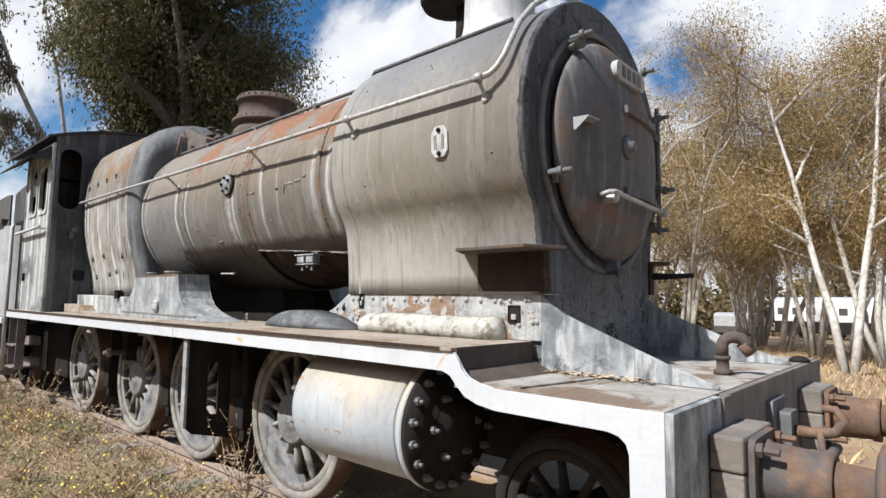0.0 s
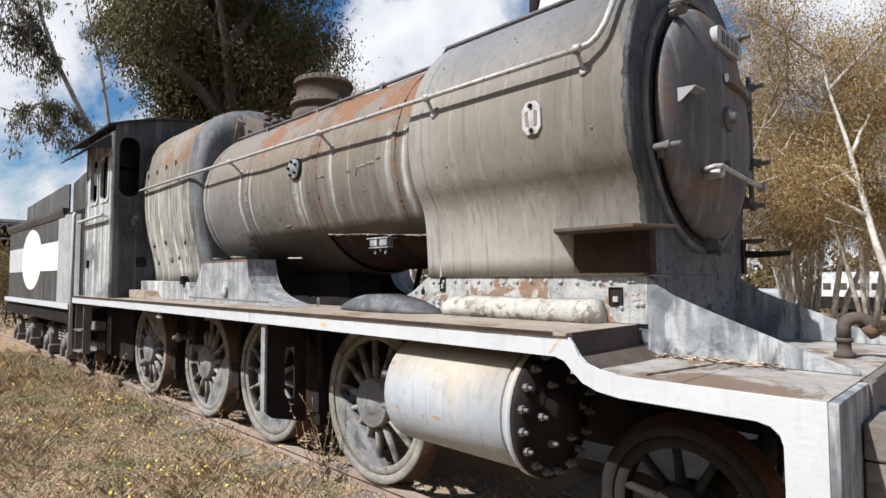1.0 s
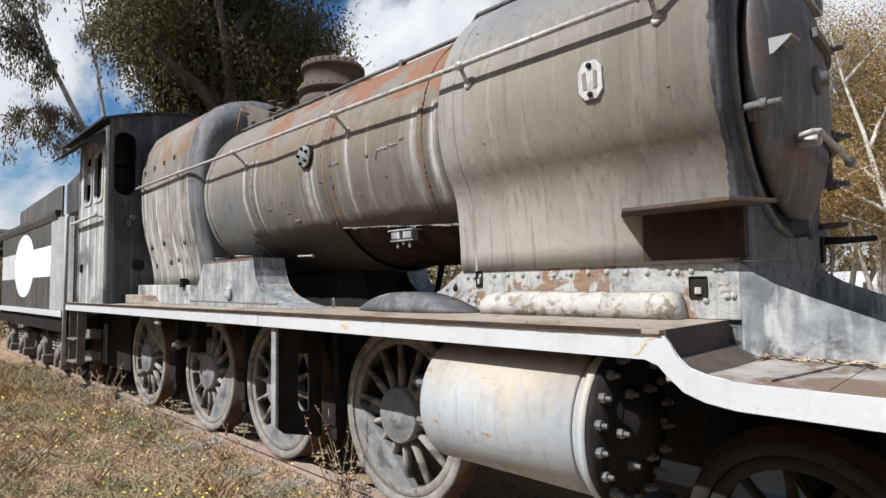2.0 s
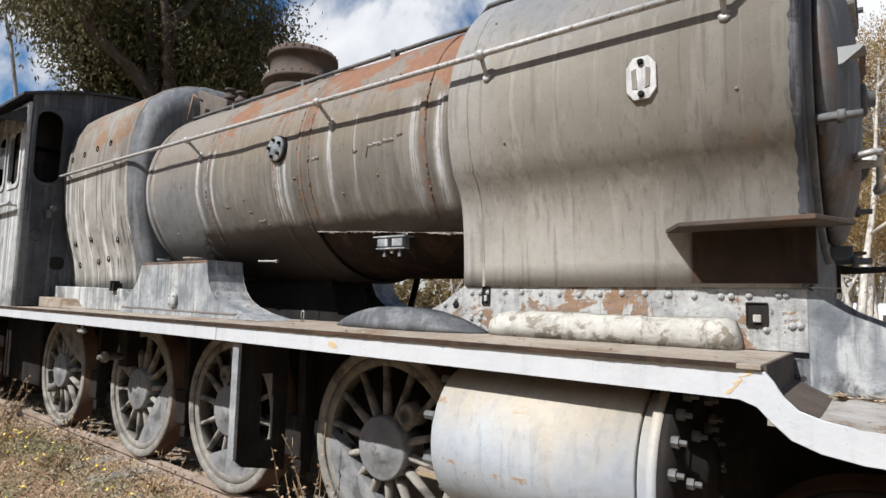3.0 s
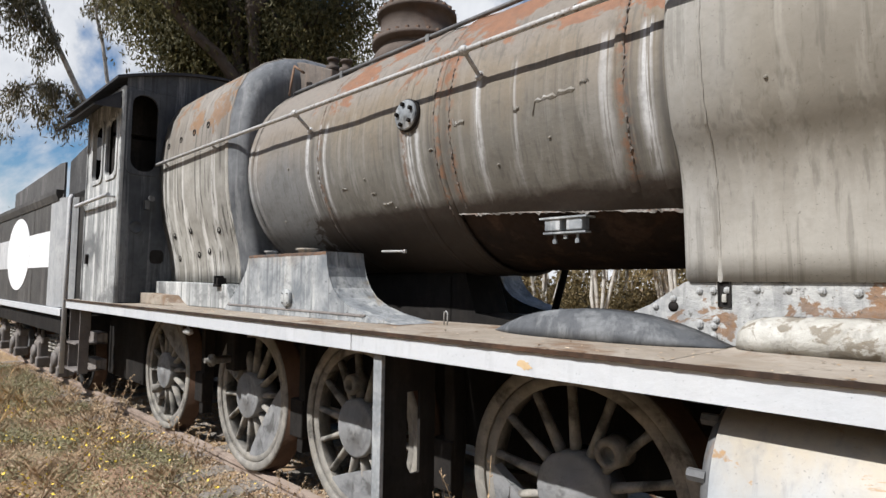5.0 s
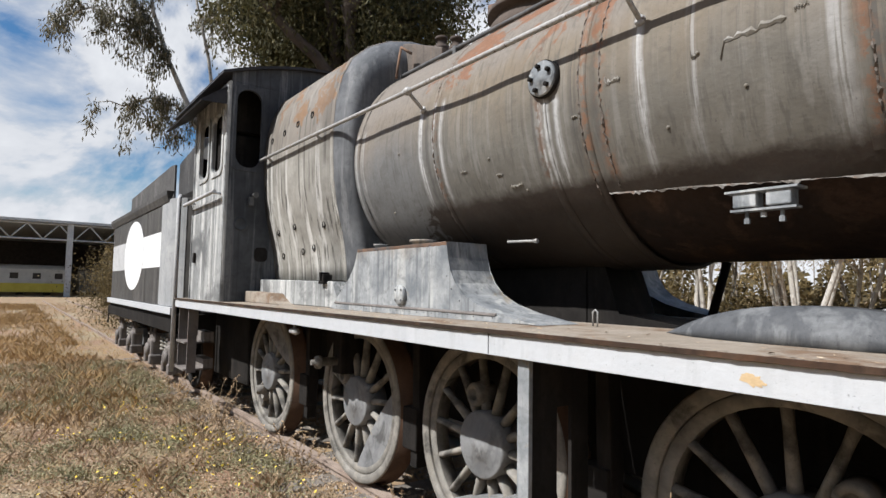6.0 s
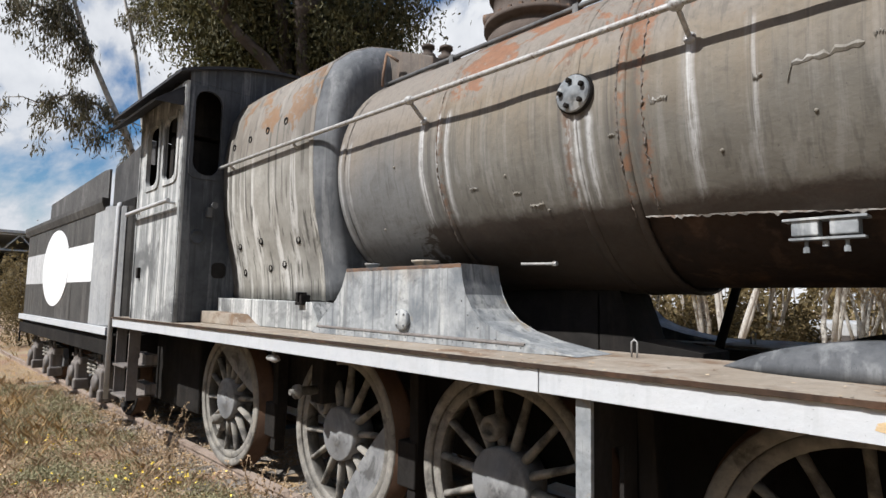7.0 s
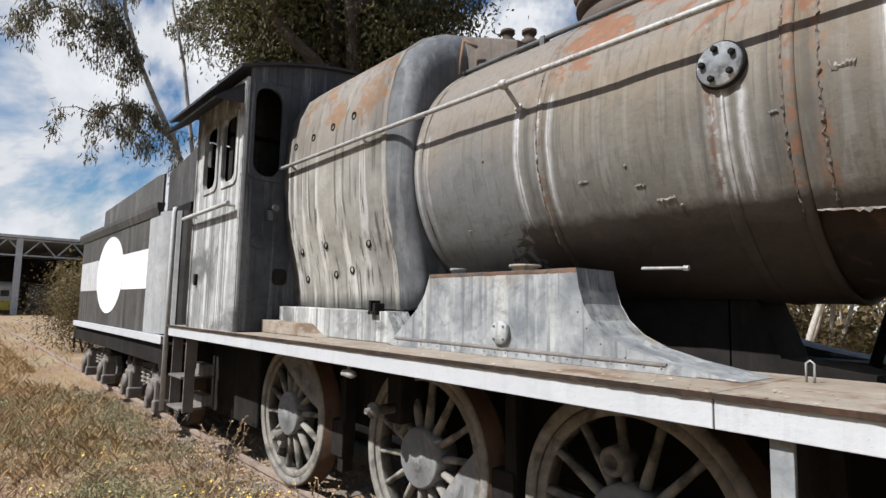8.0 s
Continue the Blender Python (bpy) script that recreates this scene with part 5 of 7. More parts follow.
# wheels
def wheel(name, r, spokes, weight_angle, parent, spin, mat=M_WHEEL):
    """Spoked wheel about its own centre, outer face towards -y."""
    w = thing(name, "", "")
    w.parent = parent
    bm = B()
    lathe(bm, (0, -0.02, 0), (0, 1, 0), [(0.01, r - 0.07), (0.0, r - 0.06), (0.0, r - 0.010), (0.010, r), (0.13, r), (0.14, r + 0.03), (0.17, r + 0.028), (0.175, r - 0.07)], 56, ring=True)
    part("tyre", bm, mat, w, "grey steel tyre")
    bm = B()
    lathe(bm, (0, -0.02, 0), (0, 1, 0), [(0.014, r - 0.004), (0.014, r + 0.002), (0.128, r + 0.002), (0.138, r + 0.0325), (0.172, r + 0.0305), (0.172, r - 0.004)], 56, ring=True)
    part("tread", bm, M_TREAD, w, "dark rusty running tread and flange")
    bm = B()
    lathe(bm, (0, -0.005, 0), (0, 1, 0), [(0.012, r - 0.135), (0.004, r - 0.125), (0.004, r - 0.08), (0.012, r - 0.071), (0.12, r - 0.071), (0.12, r - 0.13)], 48, ring=True)
    part("rim", bm, mat, w)
    bm = B()
    hr = 0.31 * r
    lathe(bm, (0, -0.05, 0), (0, 1, 0), [(0, 0.0), (0, hr * 0.42), (0.006, hr * 0.44), (0.004, hr * 0.92), (0.014, hr), (0.2, hr)], 32)
    part("hub", bm, M_HUB if mat is M_WHEEL else mat, w, "blue-grey round hub")
    bm = B()
    a0, a1 = hr * 0.9, r - 0.125
    rows = []
    for k in range(5):
        t = k / 4
        x = a0 + (a1 - a0) * t
        ww, dd = (0.027 - 0.009 * t) * (1 + 0.7 * max(0.0, t - 0.8) * 5 * 0.5), 0.042 - 0.012 * t
        rows.append([(x, 0.035 + dd * math.sin(q), ww * math.cos(q)) for q in [2 * math.pi * j / 10 for j in range(10)]])
    bridge(bm, rows)
    sp = mesh_of("spoke", bm, mat)
    for k in range(spokes):
        placed("spoke", sp, w, Matrix.Rotation(2 * math.pi * k / spokes + spin, 4, "Y"))
    if weight_angle is not None:
        bm = B()
        half = 54
        poly = [((r - 0.10) * math.cos(a), (r - 0.10) * math.sin(a)) for a in [radians(-half + 2 * half * k / 16) for k in range(17)]]
        e = (r - 0.10) * math.sin(radians(half))
        poly += [((r - 0.10) * math.cos(radians(half)) - 0.03 * (1 - t * t), t * e) for t in (0.7, 0.35, 0.0, -0.35, -0.7)]
        prism(bm, poly, "xz", 0.0, 0.07, 0.006)
        part("counterweight", bm, M_HUB, w, m=Matrix.Rotation(weight_angle, 4, "Y"))
        bm = B()
        lathe(bm, (-0.30, -0.04, 0), (0, 1, 0), [(0.05, 0.035), (0.0, 0.04), (0.0, 0.062), (0.01, 0.072), (0.14, 0.08)], 20)
        part("crank_boss", bm, mat, w, m=Matrix.Rotation(weight_angle, 4, "Y"))
    return w


WX = [0.0, -1.74, -3.33, -5.32]
WR = 0.65
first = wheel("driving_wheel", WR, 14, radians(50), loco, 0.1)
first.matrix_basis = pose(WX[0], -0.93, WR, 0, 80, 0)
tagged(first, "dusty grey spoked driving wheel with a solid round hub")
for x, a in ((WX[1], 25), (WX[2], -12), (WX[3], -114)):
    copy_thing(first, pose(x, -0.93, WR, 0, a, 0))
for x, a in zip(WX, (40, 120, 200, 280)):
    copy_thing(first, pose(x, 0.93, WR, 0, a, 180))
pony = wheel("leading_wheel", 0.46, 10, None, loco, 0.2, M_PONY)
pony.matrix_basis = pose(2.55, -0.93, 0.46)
tagged(pony, "spoked leading wheel under the front deck, shade in its black colour")
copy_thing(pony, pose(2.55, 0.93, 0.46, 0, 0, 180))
for k, x in enumerate(WX + [2.55]):
    bm = B()
    tube(bm, [(x, -0.86, WR if k < 4 else 0.46), (x, 0.86, WR if k < 4 else 0.46)], 0.09, 14)
    part("axle", bm, M_DARK, loco)
# return crank, brake hangers and the small union on the frame
for s in (-1, 1):
    bm = B()
    lathe(bm, (-5.42, s * 0.95, 0.44), (0, s, 0), [(0, 0.05), (0.09, 0.05), (0.095, 0.035), (0.11, 0.035)], 14)
    part("crank_pin", bm, M_WHEEL, loco)
    bm = B()
    lathe(bm, (-3.52, s * 1.18, 0.965), (0, s, 0), [(-0.2, 0.035), (0.02, 0.035), (0.02, 0.055), (0.055, 0.055), (0.055, 0.025), (0.10, 0.022)], 12)
    part("weigh_shaft_end", bm, M_WHEEL, loco, "pale grey shaft end with a nut")
    bm = B()
    box(bm, (-3.60, min(s * 0.6, s * 1.05), 0.86), (-3.44, max(s * 0.6, s * 1.05), 1.25), 0.01)
    part("hanger_box", bm, M_DARK, loco)
    bm = B()
    lathe(bm, (-3.50, s * 1.45, 1.23), (1, 0, 0), [(-0.05, 0.02), (0.05, 0.03), (0.10, 0.014)], 8)
    tube(bm, [(-3.48, s * 1.45, 1.24), (-3.48, s * 1.45, 1.29)], 0.012, 6)
    part("pipe_union", bm, M_PIPE, loco)
    for x in (-4.45, -2.55, -0.88 - 0.02):
        bm = B()
        prism(bm, [(x - 0.04, 1.2), (x + 0.04, 1.2), (x + 0.06, 0.7), (x + 0.03, 0.3), (x - 0.05, 0.3), (x - 0.03, 0.7)], "xz", s * 0.80, s * 0.90, 0.006)
        box(bm, (x - 0.13, min(s * 0.80, s * 0.92), 0.42), (x + 0.05, max(s * 0.80, s * 0.92), 0.72), 0.01)
        part("brake_hanger", bm, M_DARK, loco)

# cab
CF, CR, CY = -5.46, -6.86, 1.47
cab = thing("cab", "", "")
cab.parent = loco
tagged(cab, "weathered open cab with pale side sheets and a black roof")
for s in (-1, 1):
    bm = B()
    panel_with_holes(bm, CR, CF, DECK, 3.86, [(-6.58, -6.17, 2.87, 3.56), (-6.04, -5.63, 2.85, 3.56)], "xz", min(s * 1.445, s * CY), max(s * 1.445, s * CY))
    side = part("side_sheet", bm, M_CABSIDE, cab, "pale grey cab side with streaked paint")
    for x0, x1 in ((-6.58, -6.17), (-6.04, -5.63)):
        bm = B()
        frame_ring(bm, rounded_rect(x0 - 0.035, x1 + 0.035, 2.83, 3.60, 0.10), rounded_rect(x0 + 0.02, x1 - 0.02, 2.88, 3.55, 0.10), "xz", s * 1.44, s * 1.485)
        part("window_frame", bm, M_CABSIDE, side)
    bm = B()
    tube(bm, [(-6.9, s * 1.56, 2.60), (-5.55, s * 1.56, 2.62)], 0.022, 10)
    for x in (-6.72, -5.62):
        tube(bm, [(x, s * 1.47, 2.61), (x, s * 1.56, 2.61)], 0.014, 8)
    part("handrail", bm, M_TPALE, side)
    bm = B()
    box(bm, (-6.84, min(s * 1.47, s * 1.478), 2.53), (-5.48, max(s * 1.47, s * 1.478), 2.565))
    box(bm, (-6.84, min(s * 1.47, s * 1.478), 1.42), (-6.80, max(s * 1.47, s * 1.478), 3.8))
    box(bm, (-5.52, min(s * 1.47, s * 1.48), 1.42), (-5.47, max(s * 1.47, s * 1.48), 3.85))
    part("edge_strip", bm, M_CABSIDE, side)
    bm = B()
    lathe(bm, (0, 0, 0), (0, s, 0), [(0, 0.013), (0.008, 0.010)], 6)
    cab_rivet = mesh_of("rivet", bm, M_CABSIDE)
    for k in range(17):
        placed("rivet", cab_rivet, side, pose(-5.495, s * 1.478, 1.5 + 0.14 * k))
    bm = B()
    prism(bm, [(s * 1.46, 3.80), (s * 1.46, 3.82), (s * 1.76, 3.60), (s * 1.75, 3.585)], "yz", -7.25, -5.50)
    prism(bm, [(s * 1.475, 3.80), (s * 1.75, 3.585), (s * 1.475, 3.60)], "yz", -5.512, -5.50)
    part("window_visor", bm, M_ROOF, side, "black sloping rain visor")
    bm = B()
    box(bm, (-6.62, min(s * 1.47, s * 1.50), 1.86), (-6.57, max(s * 1.47, s * 1.50), 1.98))
    part("latch", bm, M_DARK, side)
bm = B()
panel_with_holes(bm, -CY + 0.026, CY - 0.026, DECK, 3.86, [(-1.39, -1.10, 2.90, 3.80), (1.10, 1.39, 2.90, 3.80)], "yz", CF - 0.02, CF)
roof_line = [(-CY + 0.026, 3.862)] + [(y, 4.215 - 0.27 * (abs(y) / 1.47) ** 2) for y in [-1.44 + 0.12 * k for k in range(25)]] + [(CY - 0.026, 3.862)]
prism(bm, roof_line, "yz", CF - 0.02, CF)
fr = part("front_sheet", bm, M_CABFRONT, cab, "cab front in a dark grey that holds its shade")
for s in (-1, 1):
    bm = B()
    inner = rounded_rect(-1.385, -1.105, 2.905, 3.795, 0.135)
    outer = rounded_rect(-1.425, -1.065, 2.865, 3.835, 0.075)
    frame_ring(bm, [(-s * y, z) for y, z in outer], [(-s * y, z) for y, z in inner], "yz", CF - 0.025, CF + 0.014)
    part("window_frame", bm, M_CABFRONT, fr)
    bm = B()
    lathe(bm, (CF, s * 1.29, 2.27), (1, 0, 0), [(0, 0.075), (0.012, 0.075), (0.014, 0.06), (0.005, 0.055), (0.005, 0.0)], 20)
    part("blanked_port", bm, M_CABFRONT, fr)
    bm = B()
    # Raised black patch stands for the shade in a pipe opening.
    prism(bm, rounded_rect(-1.13, -0.98, 1.86, 2.02, 0.05) if s < 0 else rounded_rect(0.98, 1.13, 1.86, 2.02, 0.05), "yz", CF, CF + 0.006)
    part("pipe_hole_patch", bm, M_DARK, fr)
    bm = B()
    lathe(bm, (CF, s * 1.16, 2.60), (1, 0, 0), [(0, 0.022), (0.06, 0.02), (0.065, 0.034), (0.085, 0.034)], 10)
    box(bm, (CF, s * 1.2 - 0.02, 2.48), (CF + 0.05, s * 1.2 + 0.03, 2.58))
    part("valve", bm, M_GREYMETAL, fr)
roof_y = [-1.56 + 0.13 * k for k in range(25)]
top_l = [(y, 4.245 - 0.27 * (abs(y) / 1.47) ** 2) for y in roof_y]
bm = B()
prism(bm, top_l + [(y, z - 0.03) for y, z in reversed(top_l)], "yz", -7.75, CF + 0.06)
part("roof", bm, M_ROOF, cab, "black arched cab roof with a ragged edge")
# Black partitions added to keep the cab windows dark; the last box is floor.
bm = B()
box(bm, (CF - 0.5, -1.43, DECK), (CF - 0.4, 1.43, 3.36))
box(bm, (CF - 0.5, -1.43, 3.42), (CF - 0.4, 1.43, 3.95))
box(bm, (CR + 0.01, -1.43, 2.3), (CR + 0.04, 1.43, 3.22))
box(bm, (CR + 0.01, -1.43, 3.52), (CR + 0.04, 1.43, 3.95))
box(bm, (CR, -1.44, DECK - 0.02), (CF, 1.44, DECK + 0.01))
part("interior_blackout", bm, M_DARK, cab)
# cab steps
for s in (-1, 1):
    st = thing("cab_step", "", "")
    st.parent = loco
    bm = B()
    for x in (-7.30, -6.82):
        prism(bm, [(x, 1.30), (x + 0.02, 1.30), (x + 0.02, 0.48), (x, 0.48)], "xz", s * 1.36, s * 1.47)
    box(bm, (-7.0, min(s * 1.35, s * 1.36), 0.95), (-6.80, max(s * 1.35, s * 1.36), 1.29))
    part("side_plate", bm, M_BEAM, st)
    for z in (0.50, 0.84):
        bm = B()
        box(bm, (-7.28, min(s * 1.25, s * 1.50), z), (-6.83, max(s * 1.15, s * 1.50), z + 0.025), 0.004)
        box(bm, (-7.28, min(s * 1.25, s * 1.262), z), (-6.83, max(s * 1.14, s * 1.155), z + 0.14))
        part("tread", bm, M_BEAM, st)
    tagged(st, "two-tread iron cab steps")
    bm = B()
    tube(bm, [(-7.47, s * 1.5, 0.42), (-7.47, s * 1.5, 2.76), (-7.50, s * 1.48, 2.80), (-7.6, s * 1.46, 2.81)], 0.03, 10)
    part("grab_pole", bm, M_TPALE, loco, "tall pale grab pole behind the cab")


# ---------------------------------------------------------------- tender
M_COAL = weathered("coal_plate_grey", (0.055, 0.052, 0.05), (0.11, 0.104, 0.098), (0.21, 0.20, 0.19), 0.5, (4, 4, 0.5), stain=(0.09, 0.085, 0.08), stain_level=0.6)
tender = thing("tender", "black tender with a white disc and band painted on its side", "tender")
TX0, TX1, TY = -13.85, -7.68, 1.48
plan = arc(TX1 - 0.5, TY - 0.5, 0.5, 0, 90, 8) + arc(TX0 + 0.2, TY - 0.2, 0.2, 90, 180, 5) + arc(TX0 + 0.2, -TY + 0.2, 0.2, 180, 270, 5) + arc(TX1 - 0.5, -TY + 0.5, 0.5, 270, 360, 8)
bm = B()
prism(bm, plan, "xy", 1.27, 2.84)
part("tank", bm, M_TENDER, tender, "black riveted tender tank")
for s in (-1, 1):
    bm = B()
    corner = arc(TX1 - 0.5, s * (TY - 0.5), 0.506, s * 42, s * 90, 10) + [(-8.62, s * (TY + 0.006))]
    inner = [(-8.62, s * (TY - 0.01))] + arc(TX1 - 0.5, s * (TY - 0.5), 0.49, s * 90, s * 42, 10)
    prism(bm, corner + inner, "xy", 1.275, 2.835)
    part("front_corner", bm, M_TGREY, tender, "grey rounded front corner sheet")
    f0, f1 = min(s * TY, s * (TY + 0.004)), max(s * TY, s * (TY + 0.004))
    bm = B()
    box(bm, (-11.0, f0, 1.85), (-8.625, f1, 2.385))
    part("white_band", bm, M_TWHITE, tender, "white painted band")
    bm = B()
    box(bm, (-13.6, f0, 1.85), (-11.0, f1, 2.385))
    part("pale_band", bm, M_TPALE, tender, "pale grey painted band")
    bm = B()
    prism(bm, [(-11.0 + 0.98 * math.cos(2 * math.pi * k / 48), 2.10 + 0.63 * math.sin(2 * math.pi * k / 48)) for k in range(48)], "xz", s * (TY + 0.0005), s * (TY + 0.009))
    part("white_disc", bm, M_TWHITE, tender, "white painted disc")
    for x in (-12.9, -12.0, -10.9, -9.8):
        bm = B()
        box(bm, (x - 0.02, min(s * TY, s * (TY + 0.0025)), 1.28), (x + 0.02, max(s * TY, s * (TY + 0.0025)), 2.83))
        part("seam", bm, M_TENDER, tender)
    bm = B()
    prism(bm, [(s * (TY - 0.02), 2.80), (s * (TY + 0.015), 2.80), (s * (TY + 0.05), 2.90), (s * (TY + 0.05), 2.96), (s * (TY - 0.05), 2.96)], "yz", TX0, -8.15)
    part("cornice", bm, M_TENDER, tender)
    bm = B()
    pts = [(TX0 + 0.9, 2.90), (-8.9, 2.90), (-8.9, 3.50), (-9.2, 3.52), (TX0 + 0.95, 3.40)]
    prism(bm, pts, "xz", s * 1.25, s * 1.28)
    part("coal_plate", bm, M_COAL, tender, "grey coal plate above the tank")
    bm = B()
    prism(bm, [(-8.9, 2.90), (-7.15, 2.90), (-7.15, 3.60), (-7.6, 3.68), (-8.9, 3.52)], "xz", s * 1.18, s * 1.21)
    part("front_shield", bm, M_SHIELD, tender, "dark shield plate at the tender front")
    bm = B()
    box(bm, (TX0 - 0.05, min(s * 1.46, s * 1.52), 1.17), (-7.62, max(s * 1.46, s * 1.52), 1.268), 0.004)
    part("sill_strip", bm, M_WHITE, tender, "white sill strip")
bm = B()
box(bm, (TX0, -1.25, 2.84), (-7.7, 1.25, 2.95))
box(bm, (-7.22, -1.18, 1.4), (-7.18, 1.18, 3.60))
box(bm, (-7.7, -1.1, 1.2), (-7.2, 1.1, 1.45))
part("coal_floor", bm, M_DARK, tender)
bm = B()
box(bm, (TX0 - 0.05, -1.45, 0.93), (-7.55, 1.45, 1.169))
# This box only fills the shade beneath the tender with black.
box(bm, (TX0 + 0.4, -0.78, 0.30), (-7.75, 0.78, 0.93))
part("underframe", bm, M_DARK, tender, "black tender underframe with a filler for the shade below")
bm = B()
for s in (-1, 1):
    prism(bm, [(-14.0, 1.1), (-7.55, 1.1), (-7.55, 0.8), (-7.7, 0.8), (-7.8, 0.92), (-13.9, 0.92), (-13.95, 0.7), (-14.0, 0.7)], "xz", s * 1.46, s * 1.48)
part("lower_flange", bm, M_DARK, tender)
tw = wheel("tender_wheel", 0.48, 10, None, tender, 0.0, M_PONY)
TWX = (-13.3, -11.8, -9.95, -8.55)
tw.matrix_basis = pose(TWX[0], -0.93, 0.48)
for x in TWX[1:]:
    copy_thing(tw, pose(x, -0.93, 0.48, 0, 33 * x, 0))
for x in TWX:
    copy_thing(tw, pose(x, 0.93, 0.48, 0, 21 * x, 180))
for s in (-1, 1):
    for x0, x1 in ((-13.3, -11.8), (-9.95, -8.55)):
        bog = thing("bogie", "", "")
        bog.parent = tender
        bm = B()
        xm = (x0 + x1) / 2
        prism(bm, [(x0 - 0.32, 0.55), (x0 - 0.2, 0.72), (xm - 0.3, 0.78), (xm + 0.3, 0.78), (x1 + 0.2, 0.72), (x1 + 0.32, 0.55), (x1 + 0.32, 0.42), (x1, 0.35),
                   (xm + 0.25, 0.50), (xm - 0.25, 0.50), (x0, 0.35), (x0 - 0.32, 0.42)], "xz", s * 1.08, s * 1.16, 0.01)
        part("side_frame", bm, M_GREYMETAL, bog)
        for x in (x0, x1):
            bm = B()
            box(bm, (x - 0.17, min(s * 1.10, s * 1.34), 0.33), (x + 0.17, max(s * 1.10, s * 1.34), 0.66), 0.04)
            lathe(bm, (x, s * 1.33, 0.48), (0, s, 0), [(0, 0.12), (0.05, 0.11), (0.07, 0.06)], 14)
            box(bm, (x - 0.21, min(s * 1.12, s * 1.30), 0.60), (x + 0.21, max(s * 1.12, s * 1.30), 0.73), 0.025)
            box(bm, (x - 0.20, min(s * 1.14, s * 1.38), 0.26), (x - 0.08, max(s * 1.14, s * 1.38), 0.42), 0.025)
            box(bm, (x + 0.09, min(s * 1.14, s * 1.36), 0.24), (x + 0.21, max(s * 1.14, s * 1.36), 0.40), 0.025)
            for dx in (-0.15, 0.15):
                lathe(bm, (x + dx, s * 1.28, 0.72), (0, 0, 1), [(0, 0.05), (0.05, 0.05), (0.05, 0.025), (0.12, 0.025)], 8, False)
            part("axlebox", bm, M_BEAM, bog, "chunky grey axlebox")
        for dx in (-0.14, 0.14):
            bm = B()
            pts = [(xm + dx + 0.06 * math.cos(k * 0.8), s * (1.2 + 0.06 * math.sin(k * 0.8)), 0.52 + 0.0075 * k) for k in range(32)]
            tube(bm, pts, 0.018, 6)
            part("spring", bm, M_WHEEL, bog)
        tagged(bog, "iron bogie side with axleboxes")

# ---------------------------------------------------------------- ground and track
def ground_z(x, y):
    d = max(0.0, y - 6.0)
    base = -0.10 - 0.0265 * min(d, 60.0)
    n = 0.05 * noise.noise(Vector((x * 0.35, y * 0.35, 0))) + 0.025 * noise.noise(Vector((x * 1.3, y * 1.3, 4)))
    if abs(y) < 1.1:
        n *= 0.3
    return base + n


def grid_axis(lo, hi, near_lo, near_hi, step, grow):
    a = [near_lo + step * k for k in range(int((near_hi - near_lo) / step) + 1)]
    s, v = step, a[-1]
    while v < hi:
        s *= grow
        v += s
        a.append(v)
    s, v, left = step, a[0], []
    while v > lo:
        s *= grow
        v -= s
        left.append(v)
    return list(reversed(left)) + a


def rich_ground():
    m, nt, bsdf, co = start_material("dry_ground")
    big = noise_of(nt, co, 0.55, 6, 0.6)
    mid = noise_of(nt, co, 4.5, 8, 0.7)
    fine = noise_of(nt, co, 38, 8, 0.75)
    straw = mixed(nt, ramp(nt, fine, [(0.32, 0.0), (0.68, 1.0)]), (0.19, 0.122, 0.06), (0.36, 0.25, 0.128))
    soil = mixed(nt, ramp(nt, fine, [(0.35, 0.0), (0.65, 1.0)]), (0.18, 0.118, 0.072), (0.31, 0.22, 0.142))
    weed = mixed(nt, ramp(nt, fine, [(0.3, 0.0), (0.7, 1.0)]), (0.21, 0.172, 0.10), (0.37, 0.30, 0.19))
    col = mixed(nt, ramp(nt, mid, [(0.42, 0.0), (0.6, 1.0)]), straw, soil)
    col = mixed(nt, ramp(nt, big, [(0.5, 0.0), (0.62, 1.0)]), col, weed)
    bald = noise_of(nt, scaled(nt, co, (0.8, 1.3, 1)), 1.1, 5, 0.6)
    col = mixed(nt, math_of(nt, "MULTIPLY", ramp(nt, bald, [(0.56, 0.0), (0.62, 1.0)]), 0.8), col, (0.26, 0.155, 0.10))
    nt.links.new(col, bsdf.inputs["Base Color"])
    bsdf.inputs["Roughness"].default_value = 0.95
    bumped(nt, bsdf, mid, 0.6, 0.06)
    return m


M_GROUND = rich_ground()
gx, gy = grid_axis(-900, 600, -16, 5, 0.25, 1.22), grid_axis(-500, 900, -6, 4, 0.25, 1.22)
verts = [(x, y, ground_z(x, y)) for x in gx for y in gy]
ny = len(gy)
faces = [(i * ny + j, (i + 1) * ny + j, (i + 1) * ny + j + 1, i * ny + j + 1) for i in range(len(gx) - 1) for j in range(ny - 1)]
me = bpy.data.meshes.new("ground")
me.from_pydata(verts, [], faces)
me.materials.append(M_GROUND)
ground = tagged(new("ground", me), "dry straw-coloured ground with leaf litter and patches of weeds", "ground", kind="structure")
for p in me.polygons:
    p.use_smooth = True

track = thing("railway_track", "rusty rails half buried in litter", "track", kind="structure")
for s in (-1, 1):
    bm = B()
    y = s * 0.875
    poly = [(y - 0.035, 0.0), (y - 0.035, -0.035), (y - 0.012, -0.05), (y - 0.012, -0.13), (y - 0.06, -0.15), (y - 0.06, -0.16), (y + 0.06, -0.16), (y + 0.06, -0.15),
            (y + 0.012, -0.13), (y + 0.012, -0.05), (y + 0.035, -0.035), (y + 0.035, 0.0)]
    prism(bm, poly, "yz", -60, 30, 0.003)
    part("rail", bm, M_RAIL, track, "rusty steel rail")
rng = random.Random(3)
